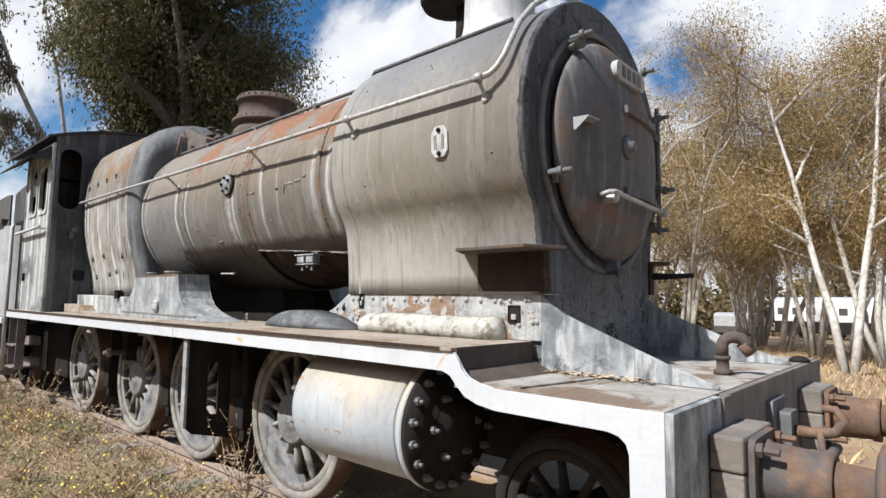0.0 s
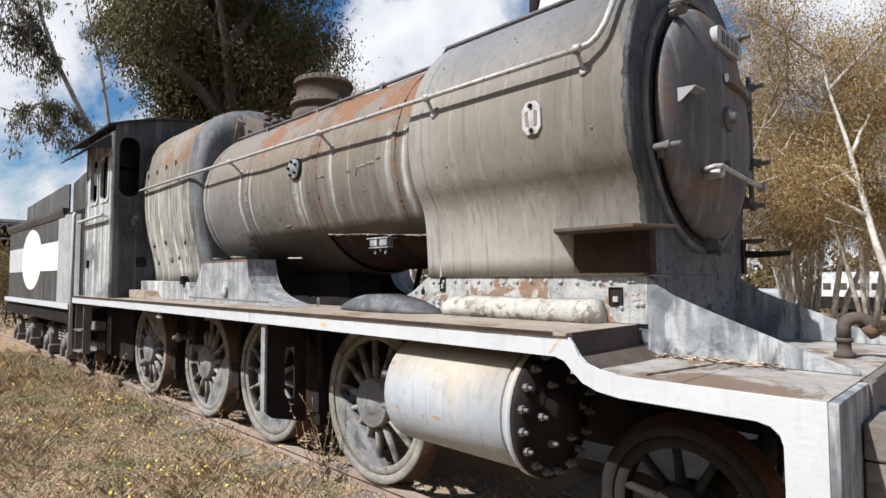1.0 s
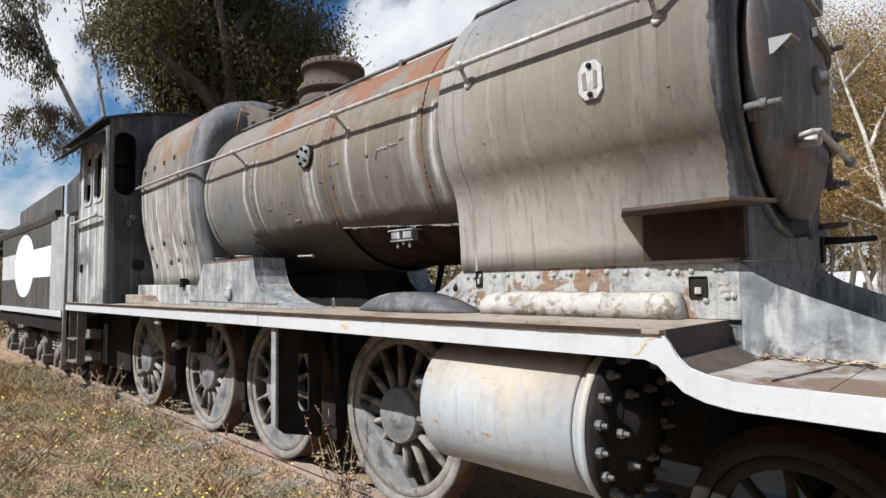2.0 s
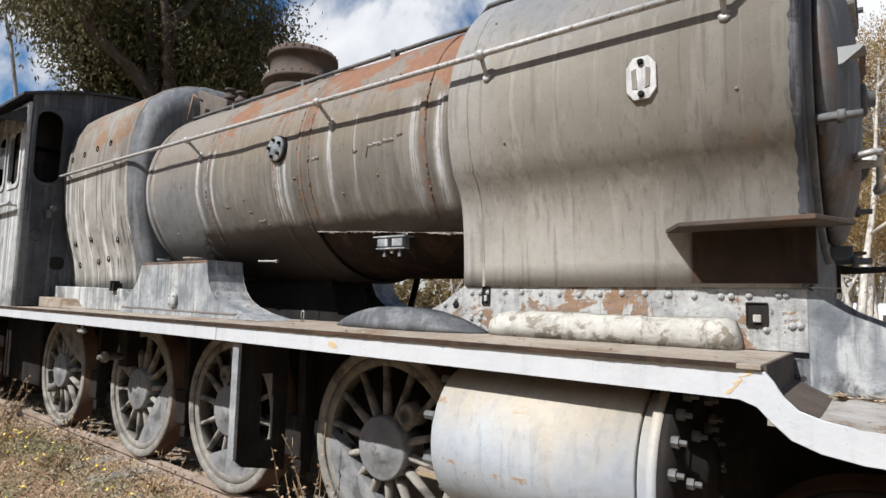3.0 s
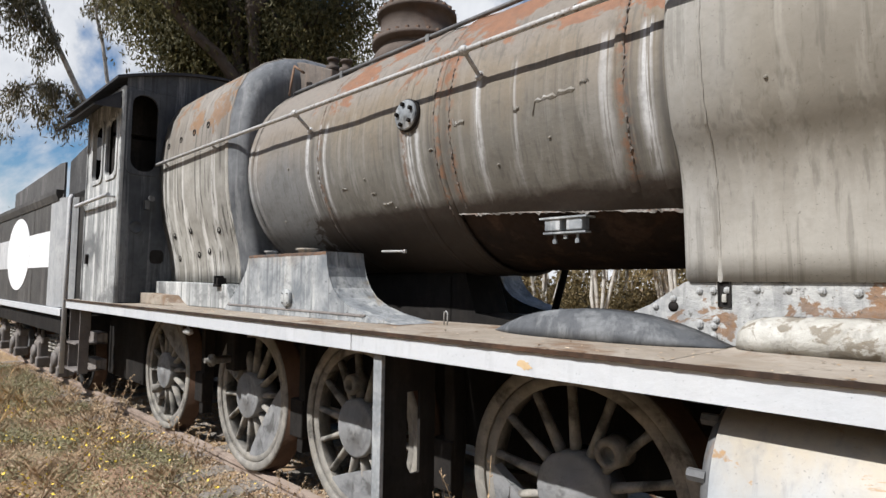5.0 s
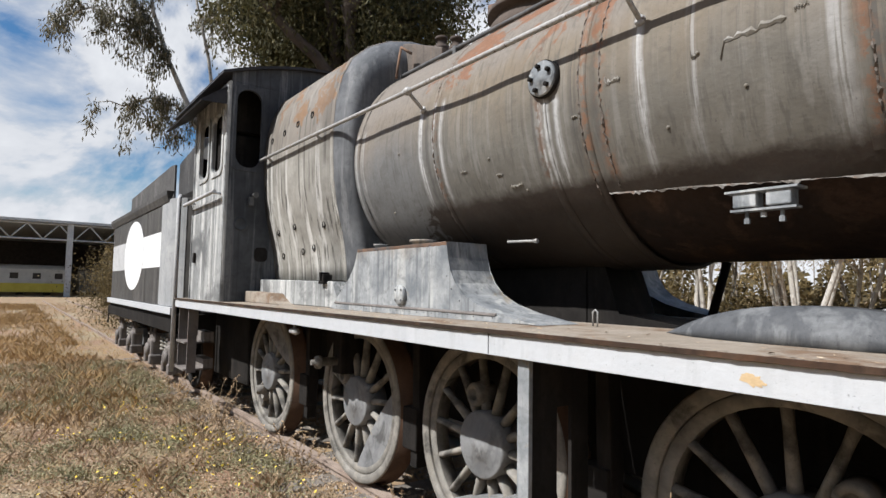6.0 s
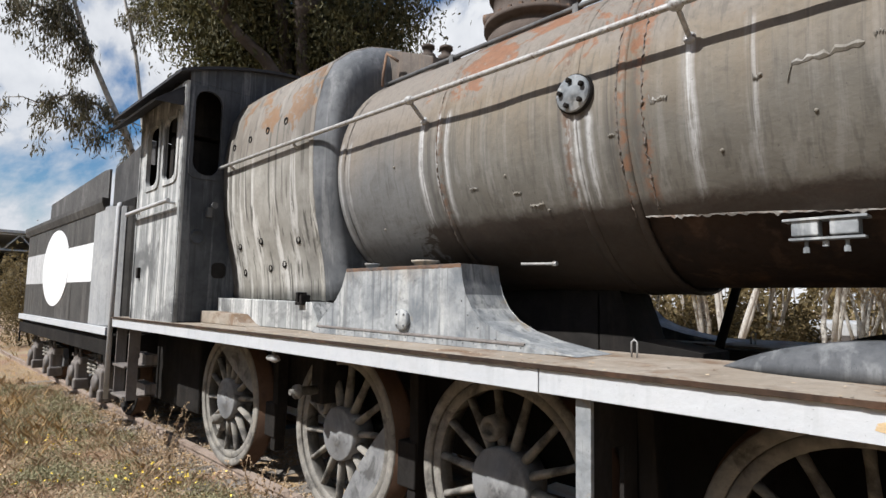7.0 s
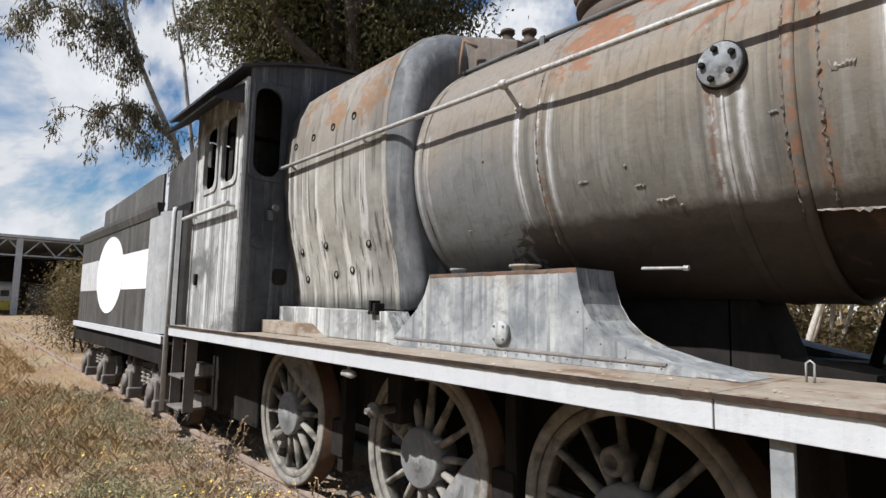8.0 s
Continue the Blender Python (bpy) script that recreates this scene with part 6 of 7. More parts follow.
for k in range(33):
    bm = B()
    x = -13.7 + 0.62 * k
    box(bm, (x - 0.12, -1.4 + rng.uniform(-0.05, 0.05), -0.30), (x + 0.12, 1.4, -0.105 + rng.uniform(-0.01, 0.02)), 0.01)
    part("sleeper", bm, M_WOOD, track)


# ---------------------------------------------------------------- plants
def leaf_mesh(name, centres, length, width, material, droop, seed, spread=1.0):
    """One mesh of many narrow leaves: a bent rhombus each."""
    g = np.random.RandomState(seed)
    c = np.asarray(centres, float)
    n = len(c)
    a, tilt = g.uniform(0, 2 * np.pi, n), np.clip(g.normal(-droop, 0.5, n), -1.5, 1.4)
    d = np.stack([np.cos(a) * np.cos(tilt), np.sin(a) * np.cos(tilt), np.sin(tilt)], 1)
    r = g.normal(size=(n, 3))
    s = np.cross(d, r)
    s /= np.linalg.norm(s, axis=1)[:, None] + 1e-9
    l, w = (length * g.uniform(0.6, 1.4, n))[:, None], (width * g.uniform(0.7, 1.3, n))[:, None]
    v = np.stack([c, c + d * l * 0.45 + s * w, c + d * l, c + d * l * 0.45 - s * w], 1).reshape(-1, 3)
    me = bpy.data.meshes.new(name)
    me.from_pydata(v.tolist(), [], np.arange(4 * n).reshape(-1, 4).tolist())
    me.materials.append(material)
    return me


def leaf_material(name, a, b):
    m, nt, bsdf, co = start_material(name)
    geo = nt.nodes.new("ShaderNodeNewGeometry")
    col = mixed(nt, geo.outputs["Random Per Island"], a, b)
    col = mixed(nt, math_of(nt, "MULTIPLY", noise_of(nt, co, 0.7, 3), 0.6), col, tuple(0.6 * v for v in a))
    nt.links.new(col, bsdf.inputs["Base Color"])
    bsdf.inputs["Roughness"].default_value, bsdf.inputs["Specular IOR Level"].default_value = 0.65, 0.25
    thin = nt.nodes.new("ShaderNodeBsdfTranslucent")
    nt.links.new(col, thin.inputs["Color"])
    add = nt.nodes.new("ShaderNodeMixShader")
    add.inputs[0].default_value = 0.35
    out = nt.nodes["Material Output"]
    nt.links.new(bsdf.outputs[0], add.inputs[1])
    nt.links.new(thin.outputs[0], add.inputs[2])
    nt.links.new(add.outputs[0], out.inputs["Surface"])
    return m


M_BARK = weathered("pale_gum_bark", (0.42, 0.395, 0.35), (0.58, 0.555, 0.50), (0.26, 0.215, 0.17), 0.6, (5, 5, 1.0), stain=(0.16, 0.125, 0.10),
                   stain_level=0.60, stain_scale=2.5, rough=0.85, bump=0.5, grain=20)
# Darker copy of the gum bark, shade put into its colour, for far trunks.
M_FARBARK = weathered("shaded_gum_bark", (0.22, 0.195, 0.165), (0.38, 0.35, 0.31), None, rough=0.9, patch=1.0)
M_DARKBARK = weathered("dark_bark", (0.065, 0.05, 0.04), (0.13, 0.105, 0.088), None, rough=0.9, bump=0.8, grain=20)
M_LEAF_DARK = leaf_material("dark_olive_leaves", (0.055, 0.058, 0.024), (0.20, 0.17, 0.075))
M_LEAF_GOLD = leaf_material("golden_olive_leaves", (0.22, 0.155, 0.064), (0.57, 0.41, 0.195))
M_LEAF_FAR = leaf_material("brown_olive_leaves", (0.08, 0.062, 0.028), (0.26, 0.195, 0.09))
M_LEAF_GREY = leaf_material("grey_green_leaves", (0.10, 0.092, 0.055), (0.28, 0.245, 0.155))


def grow(seed, height, trunk_r, lean, stems, crown_from, reach, n_leaves, droop_limb=0.0, clump=0.35):
    """Branch polylines with radii, and leaf places round the twigs."""
    g = random.Random(seed)
    lines, twigs = [], []

    def limb(p, d, length, r, depth):
        n = 6 if depth < 2 else 4
        pts = [p.copy()]
        q, dd = p.copy(), d.normalized()
        for k in range(n):
            dd = (dd + Vector((g.gauss(0, 0.11), g.gauss(0, 0.11), g.gauss(0.03, 0.06) - droop_limb * depth * 0.1))).normalized()
            q = q + dd * (length / n)
            pts.append(q.copy())
        lines.append((pts, r, r * (0.18 if depth == 0 else 0.4)))
        if depth >= 3:
            twigs.append(pts)
            return
        kids = (5, 4, 4)[depth]
        for k in range(kids):
            t = (crown_from if depth == 0 else 0.3) + (1 - (crown_from if depth == 0 else 0.3)) * (k + g.random()) / kids
            i = min(int(t * n), n - 1)
            at = pts[i].lerp(pts[i + 1], t * n - i)
            ang = g.uniform(0, 2 * math.pi)
            out = Vector((math.cos(ang), math.sin(ang), g.uniform(0.1, 0.9) - droop_limb * (0.4 + 0.4 * depth)))
            nd = (dd * 0.45 + out * 0.75).normalized()
            limb(at, nd, length * reach * g.uniform(0.6, 1.0) * (1.0 if depth else 0.75), max(r * 0.5, 0.012), depth + 1)

    for k in range(stems):
        a = 2.4 * k + g.random()
        d = Vector((lean[0] + (0.22 * math.cos(a) if stems > 1 else 0), lean[1] + (0.22 * math.sin(a) if stems > 1 else 0), 1))
        limb(Vector((0.12 * math.cos(a) * (stems > 1), 0.12 * math.sin(a) * (stems > 1), 0)), d, height * g.uniform(0.8, 1.0), trunk_r, 0)
    pts = []
    gn = np.random.RandomState(seed)
    per = max(1, n_leaves // max(1, len(twigs)))
    for tw in twigs:
        for k in range(per):
            i = gn.randint(1, len(tw))
            b = tw[i - 1].lerp(tw[i], gn.rand())
            o = gn.normal(0, clump, 3)
            pts.append((b.x + o[0], b.y + o[1], b.z + o[2] * 0.8 - abs(gn.normal(0, 0.25))))
    return lines, pts


def tree(name, label, lines, pts, bark, leafmat, leaf_l, leaf_w, droop, seed, at, group):
    t = thing(name, label, "tree", group, at=at)
    bm = B()
    for p, r0, r1 in lines:
        if len(p) > 5 or r0 > 0.02:
            tube(bm, p, r0, 8 if r0 > 0.06 else 5, r1)
    ob = part("trunk", bm, bark, t)
    for f in ob.data.polygons:
        f.use_smooth = True
    cr = new("crown", leaf_mesh("crown", pts, leaf_l, leaf_w, leafmat, droop, seed))
    cr.parent = t
    tagged(cr, kind="stuff")
    return t


# dense dark gum close behind the cab, its crown hanging over the roof
lines, pts = grow(5, 11.5, 0.30, (0.02, -0.04), 4, 0.42, 0.53, 200000, 0.22, 0.42)
tree("gum_tree", "tall dense dark olive gum tree behind the locomotive", lines, pts, M_DARKBARK, M_LEAF_DARK, 0.115, 0.020, 0.9, 5, (-10.9, 2.6, -0.1), "")
lines, pts = grow(15, 9.5, 0.30, (0.05, 0.1), 2, 0.35, 0.62, 50000, 0.25, 0.5)
tree("gum_tree", "tall dark olive gum tree beyond the tender", lines, pts, M_DARKBARK, M_LEAF_DARK, 0.15, 0.026, 0.9, 6, (-17.5, 6.5, -0.2), "")
# sparse weeping gum by the tender: leaning limbs with hanging sprays
WG = Vector((-21.0, 3.6, -0.15))
limbs = [([(0, 0, 0), (0, -0.5, 4.0), (0, -1.5, 7.2), (0, -2.2, 8.5), (0.2, -2.8, 9.6), (0.3, -3.4, 11.2), (0.3, -3.7, 13.0)], 0.14, 0.05),
         ([(0, -1.5, 7.2), (0.3, -2.5, 8.05), (0.5, -3.4, 8.1), (0.6, -4.2, 7.6)], 0.06, 0.03),
         ([(0, -0.4, 3.6), (0.2, -1.0, 7.0), (0.3, -1.5, 10.0), (0.3, -2.0, 12.0), (0.2, -2.3, 14.0)], 0.09, 0.03),
         ([(0.2, -2.8, 9.6), (0.5, -4.2, 10.6), (0.7, -5.3, 10.6), (0.8, -6.3, 9.9)], 0.06, 0.02),
         ([(0.3, -3.1, 10.4), (0.2, -4.4, 11.8), (0.2, -6.0, 12.2), (0.2, -7.4, 11.6)], 0.06, 0.02),
         ([(0.3, -3.6, 12.6), (0.2, -4.6, 13.6), (0.2, -6.4, 14.0)], 0.05, 0.02),
         ([(0.3, -1.8, 11.2), (0.4, -1.0, 12.6), (0.4, 0.2, 13.4)], 0.04, 0.02)]
g = random.Random(23)
lines, pts = [], []
for p, r0, r1 in limbs:
    lines.append(([Vector(q) for q in p], r0, r1))
for p, r0, r1 in limbs[1:2] + limbs[3:]:
    for k in range(21):
        i = g.randint(1, len(p) - 1)
        a = Vector(p[i - 1]).lerp(Vector(p[i]), g.random())
        out = Vector((g.gauss(0, 0.5), g.gauss(0, 0.6), g.uniform(-0.5, 0.5)))
        b = a + out * 0.7
        drop = g.uniform(0.3, 1.5)
        c = b + Vector((g.gauss(0, 0.15), g.gauss(0, 0.25), -drop))
        lines.append(([a, a.lerp(b, 0.5) + Vector((0, 0, 0.1)), b, b.lerp(c, 0.5), c], 0.021, 0.008))
        for q in range(130):
            t = (int(g.random() * 4) + 0.5) / 4 + g.gauss(0, 0.05)
            e = b.lerp(c, t) if q % 4 else a.lerp(b, t)
            pts.append((e.x + g.gauss(0, 0.11), e.y + g.gauss(0, 0.12), e.z + g.gauss(0, 0.13)))
tree("weeping_gum", "sparse weeping gum with pale leaning limbs", lines, pts, M_BARK, M_LEAF_GREY, 0.19, 0.022, 1.2, 7, WG, "")
# pale-trunked woods beyond the track
kinds = []
for k, (sd, h, r, st, lean) in enumerate(((31, 12, 0.12, 4, (0.05, 0.0)), (32, 13, 0.135, 2, (-0.06, 0.03)), (33, 11, 0.105, 5, (0.0, 0.03)), (34, 12.5, 0.115, 4, (0.08, -0.03)))):
    lines, pts = grow(sd, h, r, lean, st, 0.27, 0.50, 40000, 0.30, 0.46)
    kinds.append((lines, pts, sd))
# The two spots below y -20 are unseen trees that block low sky.
spots = [(1.7, 16.8, 1), (-5.4, 24.0, 0), (-4.2, 32.5, 2), (-1.0, 40.0, 1), (-9.5, 30.0, 3), (-13.0, 22.5, 2),
         (-20.0, 28.0, 0), (-8.0, 44.0, 0), (-25.0, 21.5, 3), (-19.0, 17.0, 1), (-12.0, -21.0, 3), (0.5, -22.5, 1),
         (-7.5, 19.0, 3), (-2.0, 27.0, 1), (-11.0, 26.0, 0), (0.5, 34.0, 3), (-16.5, 31.0, 2), (-6.5, 37.0, 3), (-23.0, 33.0, 1),
         (-0.2, 23.5, 2), (-3.9, 28.8, 0), (1.2, 31.5, 1), (2.3, 20.5, 0)]
built = {}
rng = random.Random(77)
for x, y, k in spots:
    z = ground_z(x, y) - 0.05
    if k not in built:
        lines, pts, sd = kinds[k]
        built[k] = tree("pale_gum", "slender gum with a chalky white trunk and golden olive leaves", lines, pts, M_BARK, M_LEAF_GOLD, 0.098, 0.0175, 0.8, sd, (x, y, z), "gum woods")
    else:
        copy_thing(built[k], pose(x, y, z, 0, 0, rng.uniform(0, 360)))
# thick far woods, past counting
g = np.random.RandomState(9)
n = 120000
# The ring runs on behind the view to block low sky light.
a = g.uniform(radians(4), radians(330), n)
d = g.uniform(58, 88, n)
z = 8.5 * g.beta(1.3, 1.1, n) * (0.75 + 0.35 * np.sin(a * 37) * np.sin(a * 91 + 1))
keep = np.abs(np.sin(a * 160 + 3 * np.sin(a * 31))) * 0.7 + 0.5 > g.rand(n)
c = np.stack([-d * np.cos(a), d * np.sin(a), z - 1.4], 1)[keep]
woods = tagged(new("far_woods", leaf_mesh("far_woods", c, 0.7, 0.2, M_LEAF_FAR, 0.6, 10)), "golden olive woods in the distance", "woods", kind="stuff")
# Added scrub behind the camera, unseen, to darken the fill from low sky.
n = 70000
c = np.stack([g.uniform(-45, 30, n), g.uniform(-27, -21, n), 8.5 * g.beta(1.2, 1.5, n)], 1)
tagged(new("sky_block_scrub", leaf_mesh("sky_block_scrub", c, 0.6, 0.2, M_LEAF_DARK, 0.6, 12)), "unseen olive scrub added to block low sky light", "scrub", kind="stuff")
n = 30000
ux, uy = g.uniform(-25, -7.5, n), g.uniform(26, 35, n)
uz = np.array([ground_z(x, y) for x, y in zip(ux, uy)]) + 3.4 * g.beta(1.0, 1.6, n) * (0.6 + 0.4 * np.sin(ux * 1.7) * np.sin(uy * 0.9 + ux * 0.6))
tagged(new("undergrowth", leaf_mesh("undergrowth", np.stack([ux, uy, uz], 1), 0.22, 0.07, M_LEAF_FAR, 0.5, 13)), "olive brown undergrowth among the gums", "scrub", kind="stuff")
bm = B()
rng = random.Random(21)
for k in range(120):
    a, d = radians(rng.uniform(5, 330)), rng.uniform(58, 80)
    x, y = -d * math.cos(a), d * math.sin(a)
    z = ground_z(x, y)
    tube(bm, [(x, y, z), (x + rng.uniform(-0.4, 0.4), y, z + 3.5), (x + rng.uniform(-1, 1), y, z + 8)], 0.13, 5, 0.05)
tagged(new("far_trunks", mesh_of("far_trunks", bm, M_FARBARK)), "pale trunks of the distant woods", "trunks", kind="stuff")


# ---------------------------------------------------------------- grass, litter and weeds
def blades(name, xy, height, width, material, seed, lean=0.5, label="", category="grass"):
    g = np.random.RandomState(seed)
    xy = np.asarray(xy, float)
    n = len(xy)
    zz = np.array([ground_z(x, y) for x, y in xy])
    a = g.uniform(0, 2 * np.pi, n)
    h = height * g.uniform(0.35, 1.3, n)
    off = np.stack([np.cos(a), np.sin(a)], 1) * (lean * h * g.uniform(0.1, 1.3, n))[:, None]
    side = np.stack([-np.sin(a), np.cos(a)], 1) * (width * g.uniform(0.6, 1.4, n))[:, None]
    base = np.c_[xy, zz - 0.01]
    v = np.stack([base - np.c_[side, np.zeros(n)], base + np.c_[side, np.zeros(n)],
                  base + np.c_[off * 0.45 + side * 0.7, h * 0.6], base + np.c_[off, h]], 1).reshape(-1, 3)
    me = bpy.data.meshes.new(name)
    me.from_pydata(v.tolist(), [], np.arange(4 * n).reshape(-1, 4).tolist())
    me.materials.append(material)
    return tagged(new(name, me), label, category, kind="stuff")


M_STRAW = simple("dry_straw", (0.40, 0.265, 0.125), (0.64, 0.47, 0.255), 20, 0.8, 0.1, 0.5)
M_GOLDGRASS = simple("golden_dry_grass", (0.34, 0.20, 0.075), (0.56, 0.375, 0.165), 20, 0.8, 0.1, 0.5)
M_WEED = simple("grey_green_weed", (0.20, 0.19, 0.09), (0.42, 0.385, 0.22), 20, 0.8, 0.1, 0.5)
M_DEADWEED = simple("brown_dead_weed", (0.34, 0.23, 0.13), (0.54, 0.39, 0.24), 20, 0.85, 0.1, 0.5)
M_FLOWER = simple("yellow_flower", (0.75, 0.52, 0.05), (0.85, 0.65, 0.10), 20, 0.7, 0.1)
g = np.random.RandomState(40)


def clumped(n, x0, x1, y0, y1, clumps, spread, seed):
    q = np.random.RandomState(seed)
    cx, cy = q.uniform(x0, x1, clumps), q.uniform(y0, y1, clumps)
    size = q.uniform(0.4, 1.6, clumps) * spread
    i = q.randint(0, clumps, n)
    return np.stack([cx[i] + q.normal(0, 1, n) * size[i], cy[i] + q.normal(0, 1, n) * size[i]], 1)


def clear_of_track(p, half=1.15):
    return p[(np.abs(p[:, 1]) > half) | (np.random.RandomState(2).rand(len(p)) < 0.10)]


near = np.stack([g.uniform(-20, 1.0, 45000), g.uniform(-4.8, -0.95, 45000)], 1)
blades("short_grass", near, 0.034, 0.0017, M_STRAW, 41, 1.3, "short dry straw-coloured grass")
wd = clear_of_track(clumped(90000, -13, 0.3, -3.7, -1.15, 260, 0.12, 42))
wz = np.array([ground_z(x, y) for x, y in wd]) + 0.13 * np.random.RandomState(43).beta(1.1, 2.4, len(wd))
tagged(new("weed_patch", leaf_mesh("weed_patch", np.c_[wd, wz], 0.026, 0.0048, M_WEED, -0.5, 43)), "low grey-green weeds beside the track", "weeds", kind="stuff")
blades("dead_weed_patch", clear_of_track(clumped(12000, -14, 0.5, -3.4, -1.0, 110, 0.13, 44)), 0.12, 0.0017, M_DEADWEED, 45, 1.0, "brown dead weeds beside the rail", "weeds")
far = clumped(95000, -50, -7.5, -14, 0.2, 700, 0.42, 46)
blades("tall_dry_grass", clear_of_track(far, 1.7), 0.17, 0.0045, M_GOLDGRASS, 47, 0.8, "tall tan dry grass")
side = np.stack([g.uniform(-18, 14, 30000), g.uniform(3.0, 34, 30000)], 1)
blades("dry_grass", side, 0.20, 0.012, M_STRAW, 48, 0.9, "dry golden grass beyond the track")
lit = np.stack([g.uniform(-13, 1.5, 60000), g.uniform(-4.4, -0.6, 60000)], 1)
lz = np.array([ground_z(x, y) for x, y in lit]) + g.uniform(0.002, 0.03, len(lit))
tagged(new("ground_litter", leaf_mesh("ground_litter", np.c_[lit, lz], 0.034, 0.0062, M_LITTER, 0.0, 49)), "fallen dry gum leaves on the ground", "leaves", kind="stuff")
fl = clumped(420, -8, -0.8, -2.9, -1.3, 26, 0.2, 50)
fz = np.array([ground_z(x, y) for x, y in fl]) + np.random.RandomState(3).uniform(0.06, 0.15, len(fl))
tagged(new("yellow_flowers", leaf_mesh("yellow_flowers", np.c_[fl, fz], 0.028, 0.011, M_FLOWER, -0.2, 51)), "tiny yellow wild flowers", "flowers", kind="stuff")
# chippings between and beside the rails
q = np.random.RandomState(60)
n = 9000
px, py = q.uniform(-12, 1.5, n), q.uniform(-1.5, 0.2, n)
oct_v = np.array([(1, 0, 0), (-1, 0, 0), (0, 1, 0), (0, -1, 0), (0, 0, 1), (0, 0, -1)], float)
oct_f = np.array([(0, 2, 4), (2, 1, 4), (1, 3, 4), (3, 0, 4), (2, 0, 5), (1, 2, 5), (3, 1, 5), (0, 3, 5)])
size = q.uniform(0.008, 0.026, n)
pz = np.array([ground_z(x, y) for x, y in zip(px, py)])
vv = (oct_v[None] * (size[:, None, None] * q.uniform(0.6, 1.3, (n, 6, 1))) + np.stack([px, py, pz], 1)[:, None]).reshape(-1, 3)
ff = (oct_f[None] + 6 * np.arange(n)[:, None, None]).reshape(-1, 3)
me = bpy.data.meshes.new("ballast")
me.from_pydata(vv.tolist(), [], ff.tolist())
me.materials.append(simple("ballast_stone", (0.22, 0.18, 0.145), (0.38, 0.33, 0.27), 12, 0.9, 0.2, 0.5))
tagged(new("ballast", me), "grey-brown chippings along the rails", "gravel", kind="stuff")


def dry_weed(seed, h):
    """A wiry dead plant: thin stems with small curled leaves."""
    q = random.Random(seed)
    bm = B()
    for k in range(7):
        p, d = Vector((q.gauss(0, 0.03), q.gauss(0, 0.03), 0)), Vector((q.gauss(0, 0.25), q.gauss(0, 0.25), 1)).normalized()
        pts = [p]
        for j in range(5):
            d = (d + Vector((q.gauss(0, 0.2), q.gauss(0, 0.2), 0.05))).normalized()
            pts.append(pts[-1] + d * h * q.uniform(0.14, 0.22))
        tube(bm, pts, 0.004, 4, 0.002)
        for j in range(20):
            i = q.randint(1, 4)
            c = pts[i].lerp(pts[i + 1], q.random())
            u = Vector((q.gauss(0, 1), q.gauss(0, 1), q.gauss(0, 0.7))).normalized() * q.uniform(0.015, 0.04)
            w = u.cross(Vector((q.gauss(0, 1), q.gauss(0, 1), q.gauss(0, 1)))).normalized() * 0.008
            bm.faces.new([bm.verts.new(v) for v in (c, c + u * 0.5 + w, c + u, c + u * 0.5 - w)])
    return bm


for k, (x, y, h) in enumerate(((-0.55, -1.08, 0.95), (-0.45, -1.15, 0.6), (-2.45, -1.15, 0.45), (-4.3, -1.2, 0.5), (-4.0, -1.1, 0.4), (-6.3, -1.2, 0.75), (-6.6, -1.35, 0.55), (-7.9, -1.3, 0.5), (-5.9, -1.3, 0.45))):
    ob = new("dry_weed", mesh_of("dry_weed", dry_weed(90 + k, h), M_DEADWEED))
    ob.location = (x, y, ground_z(x, y) - 0.02)
    tagged(ob, "wiry dead weed growing beside the wheels", "weed", "weeds by the wheels")


def bush(x, y, h, r, n, seed):
    t = thing("bush", "scrubby olive bush at the tender's end", "bush", at=(x, y, ground_z(x, y)))
    q = np.random.RandomState(seed)
    p = q.normal(size=(n, 3)) * (r * 0.5, r * 0.5, h * 0.24) + (0, 0, h * 0.5)
    bm = B()
    for k in range(7):
        a = q.uniform(0, 6.28)
        tube(bm, [(0, 0, 0), (0.3 * r * math.cos(a), 0.3 * r * math.sin(a), h * 0.4), (0.5 * r * math.cos(a), 0.5 * r * math.sin(a), h * 0.8)], 0.025, 5, 0.01)
    part("stems", bm, M_DARKBARK, t)
    cr = new("crown", leaf_mesh("crown", p[p[:, 2] > 0.05], 0.085, 0.018, M_LEAF_FAR, 0.4, seed))
    cr.parent = t
    tagged(cr, kind="stuff")


bush(-23.5, 0.2, 2.9, 1.3, 14000, 61)
bush(-27.0, 1.6, 3.2, 1.7, 12000, 62)

# ---------------------------------------------------------------- shed and carriages in the distance
M_STEEL = weathered("shed_steel_grey", (0.40, 0.43, 0.45), (0.52, 0.54, 0.55), None, rough=0.7)
# Dark colour paints the shade inside the shed; also serves carriage windows.
M_SHADE = weathered("shade_dark_panel", (0.05, 0.045, 0.04), (0.09, 0.08, 0.075), None, rough=0.9)
shed = thing("train_shed", "open steel train shed with lattice girders", "shed")
SX = -78.0
bm = B()
box(bm, (SX - 40, -26, 8.3), (SX + 0.6, 16, 8.6))
part("roof", bm, M_STEEL, shed)
bm = B()
box(bm, (SX - 40, -26, -0.4), (SX - 39.5, 16, 8.3))
box(bm, (SX - 40, 15.6, -0.4), (SX, 16, 8.3))
part("back_wall", bm, M_SHADE, shed, "dark wall painted as the shade inside the shed")
for y in (-22.0, -10.0, 2.1, 14.0):
    bm = B()
    box(bm, (SX - 0.3, y - 0.3, -0.4), (SX + 0.3, y + 0.3, 8.3))
    part("post", bm, M_STEEL, shed)
bm = B()
for z in (6.4, 8.15):
    tube(bm, [(SX + 0.1, -26, z), (SX + 0.1, 16, z)], 0.11, 6)
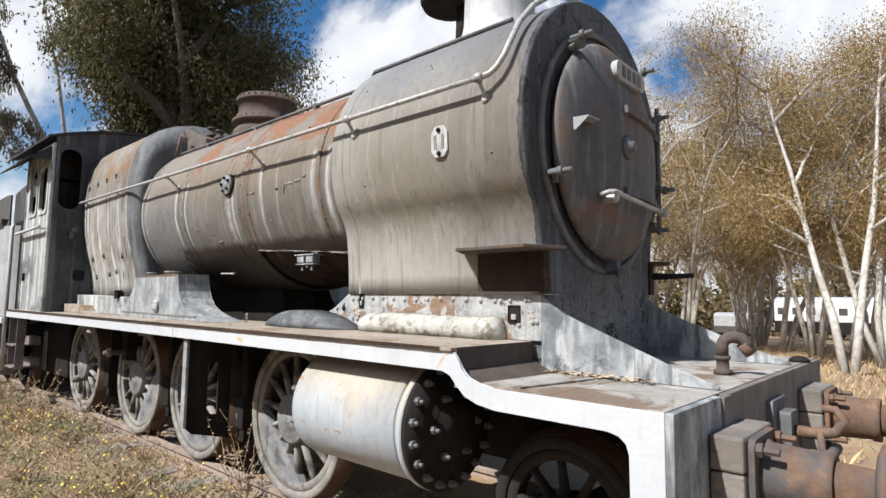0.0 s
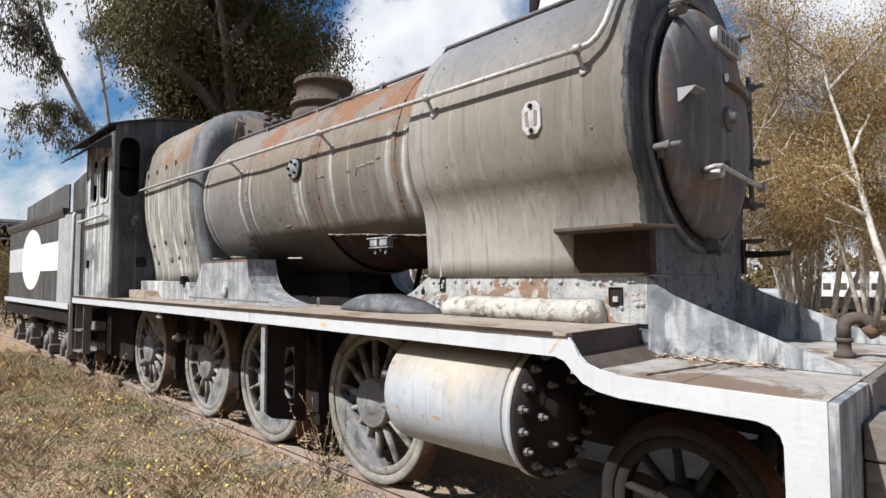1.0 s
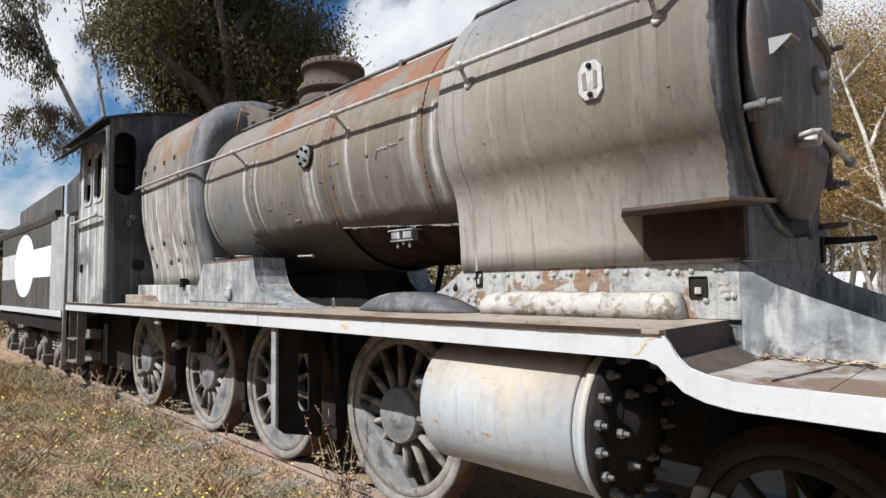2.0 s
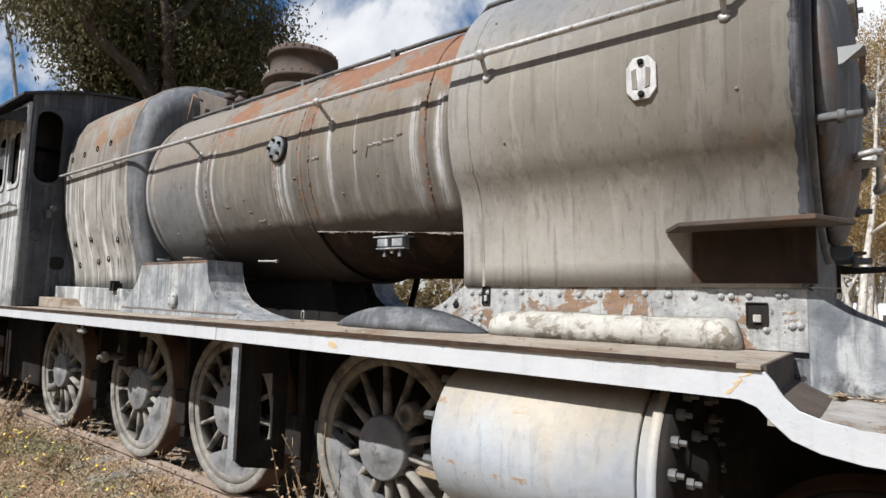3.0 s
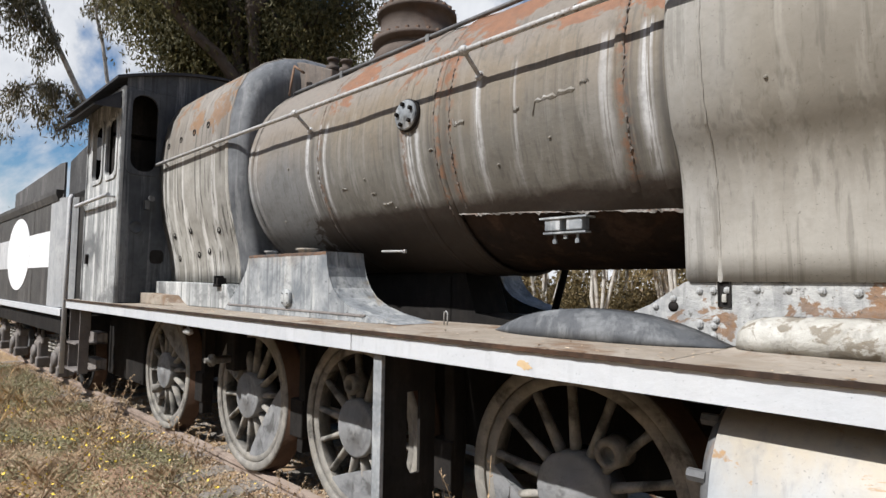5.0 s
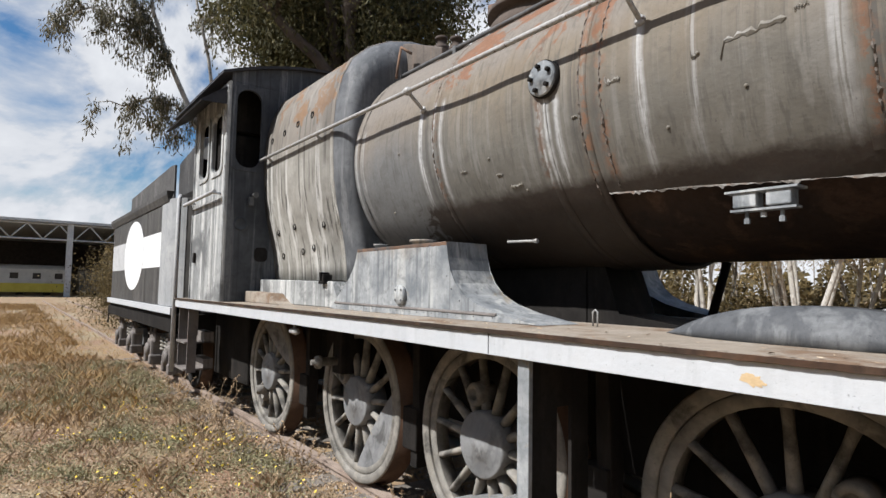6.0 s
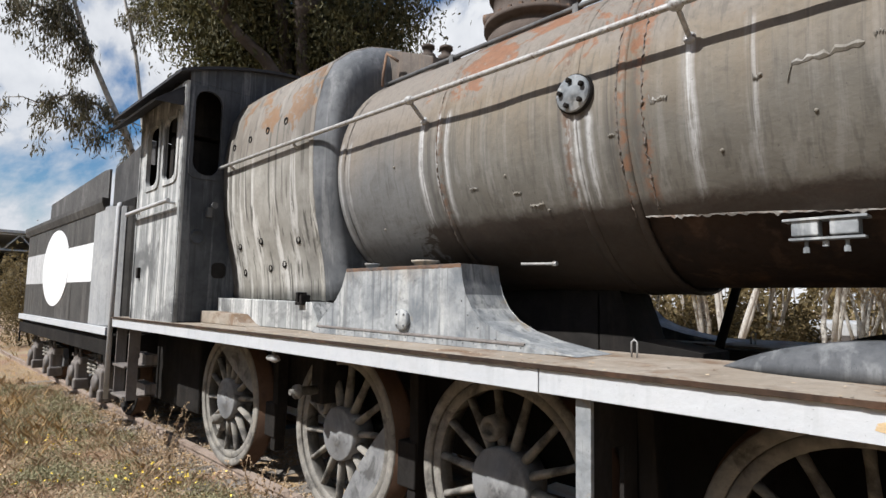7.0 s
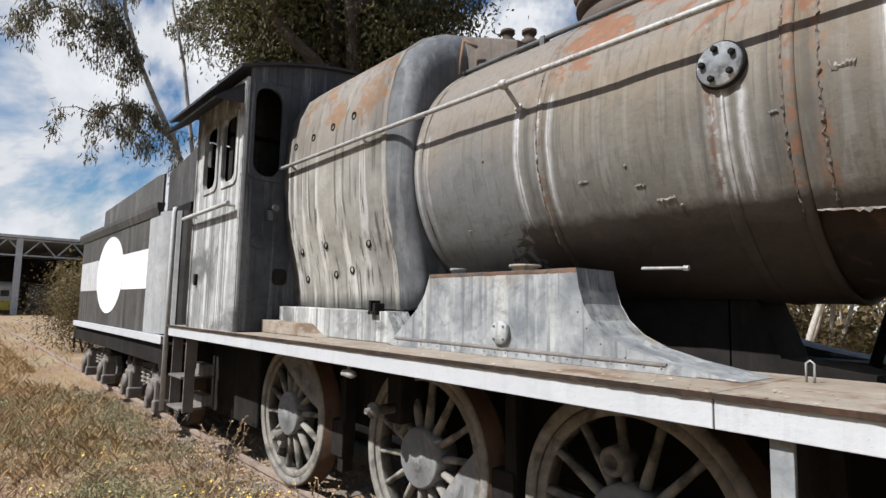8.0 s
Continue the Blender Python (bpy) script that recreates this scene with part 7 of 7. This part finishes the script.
for k in range(28):
    y = -26 + 1.5 * k
    tube(bm, [(SX + 0.1, y, 6.4 if k % 2 else 8.15), (SX + 0.1, y + 1.5, 8.15 if k % 2 else 6.4)], 0.08, 5)
part("girder", bm, M_STEEL, shed, "lattice girder")


def carriage(name, label, x0, x1, y0, y1, z0, h, body, lower, roofm, windows):
    c = thing(name, label, "carriage")
    bm = B()
    box(bm, (x0, y0, z0 + h * 0.42), (x1, y1, z0 + h * 0.86), 0.05)
    part("body", bm, body, c)
    bm = B()
    box(bm, (x0, y0 - 0.02, z0 + h * 0.14), (x1, y1 + 0.02, z0 + h * 0.42), 0.03)
    part("lower_body", bm, lower, c)
    bm = B()
    n = 10
    if x1 - x0 > y1 - y0:
        prism(bm, [((y0 + y1) / 2 + (y1 - y0) / 2 * math.cos(math.pi * k / n), z0 + h * 0.86 + h * 0.14 * math.sin(math.pi * k / n)) for k in range(n + 1)], "yz", x0, x1)
    else:
        prism(bm, [((x0 + x1) / 2 + (x1 - x0) / 2 * math.cos(math.pi * k / n), z0 + h * 0.86 + h * 0.14 * math.sin(math.pi * k / n)) for k in range(n + 1)], "xz", y0, y1)
    part("roof", bm, roofm, c)
    for k in range(windows):
        bm = B()
        if x1 - x0 > y1 - y0:
            x = x0 + (x1 - x0) * (k + 0.5) / windows
            box(bm, (x - 0.30, y0 - 0.015, z0 + h * 0.58), (x + 0.30, y0 + 0.02, z0 + h * 0.74))
        else:
            y = y0 + (y1 - y0) * (k + 0.5) / windows
            box(bm, (x1 - 0.02, y - 0.42, z0 + h * 0.56), (x1 + 0.015, y + 0.42, z0 + h * 0.74))
        part("window", bm, M_SHADE, c)
    for k in range(4):
        bm = B()
        if x1 - x0 > y1 - y0:
            lathe(bm, (x0 + (x1 - x0) * (0.1, 0.22, 0.78, 0.9)[k], y0 + 0.2, z0 + 0.42), (0, 1, 0), [(0, 0.42), (0.12, 0.42)], 16)
        else:
            lathe(bm, (x1 - 0.3, y0 + (y1 - y0) * (0.1, 0.22, 0.78, 0.9)[k], z0 + 0.42), (1, 0, 0), [(0, 0.42), (0.12, 0.42)], 16)
        part("wheel", bm, M_DARK, c)


M_CARW = simple("carriage_white", (0.52, 0.52, 0.51), (0.64, 0.64, 0.62), 1.0, 0.5, 0.05)
M_YEL = simple("carriage_yellow", (0.62, 0.50, 0.05), (0.72, 0.60, 0.09), 1.0, 0.5, 0.05)
carriage("railway_carriage", "white and black railway carriage among the trees", -8.3, 13.5, 55.0, 57.8, -1.45, 3.7, M_CARW, M_DARK, M_STEEL, 19)
carriage("goods_wagon", "pale grey wagon behind the gum trees", -13.2, -9.8, 54.0, 56.8, -1.45, 2.2, M_TGREY, M_SHADE, M_TGREY, 0)
carriage("shed_carriage", "pale and yellow carriage standing in the shed", SX - 12, SX - 9, -20.0, 2.9, -0.3, 4.0, M_CARW, M_YEL, M_STEEL, 10)
carriage("shed_wagon", "dark grey wagon standing in the shed", SX - 12, SX - 9, 4.0, 13.0, -0.3, 3.9, M_GREYMETAL, M_GREYMETAL, M_SHADE, 0)
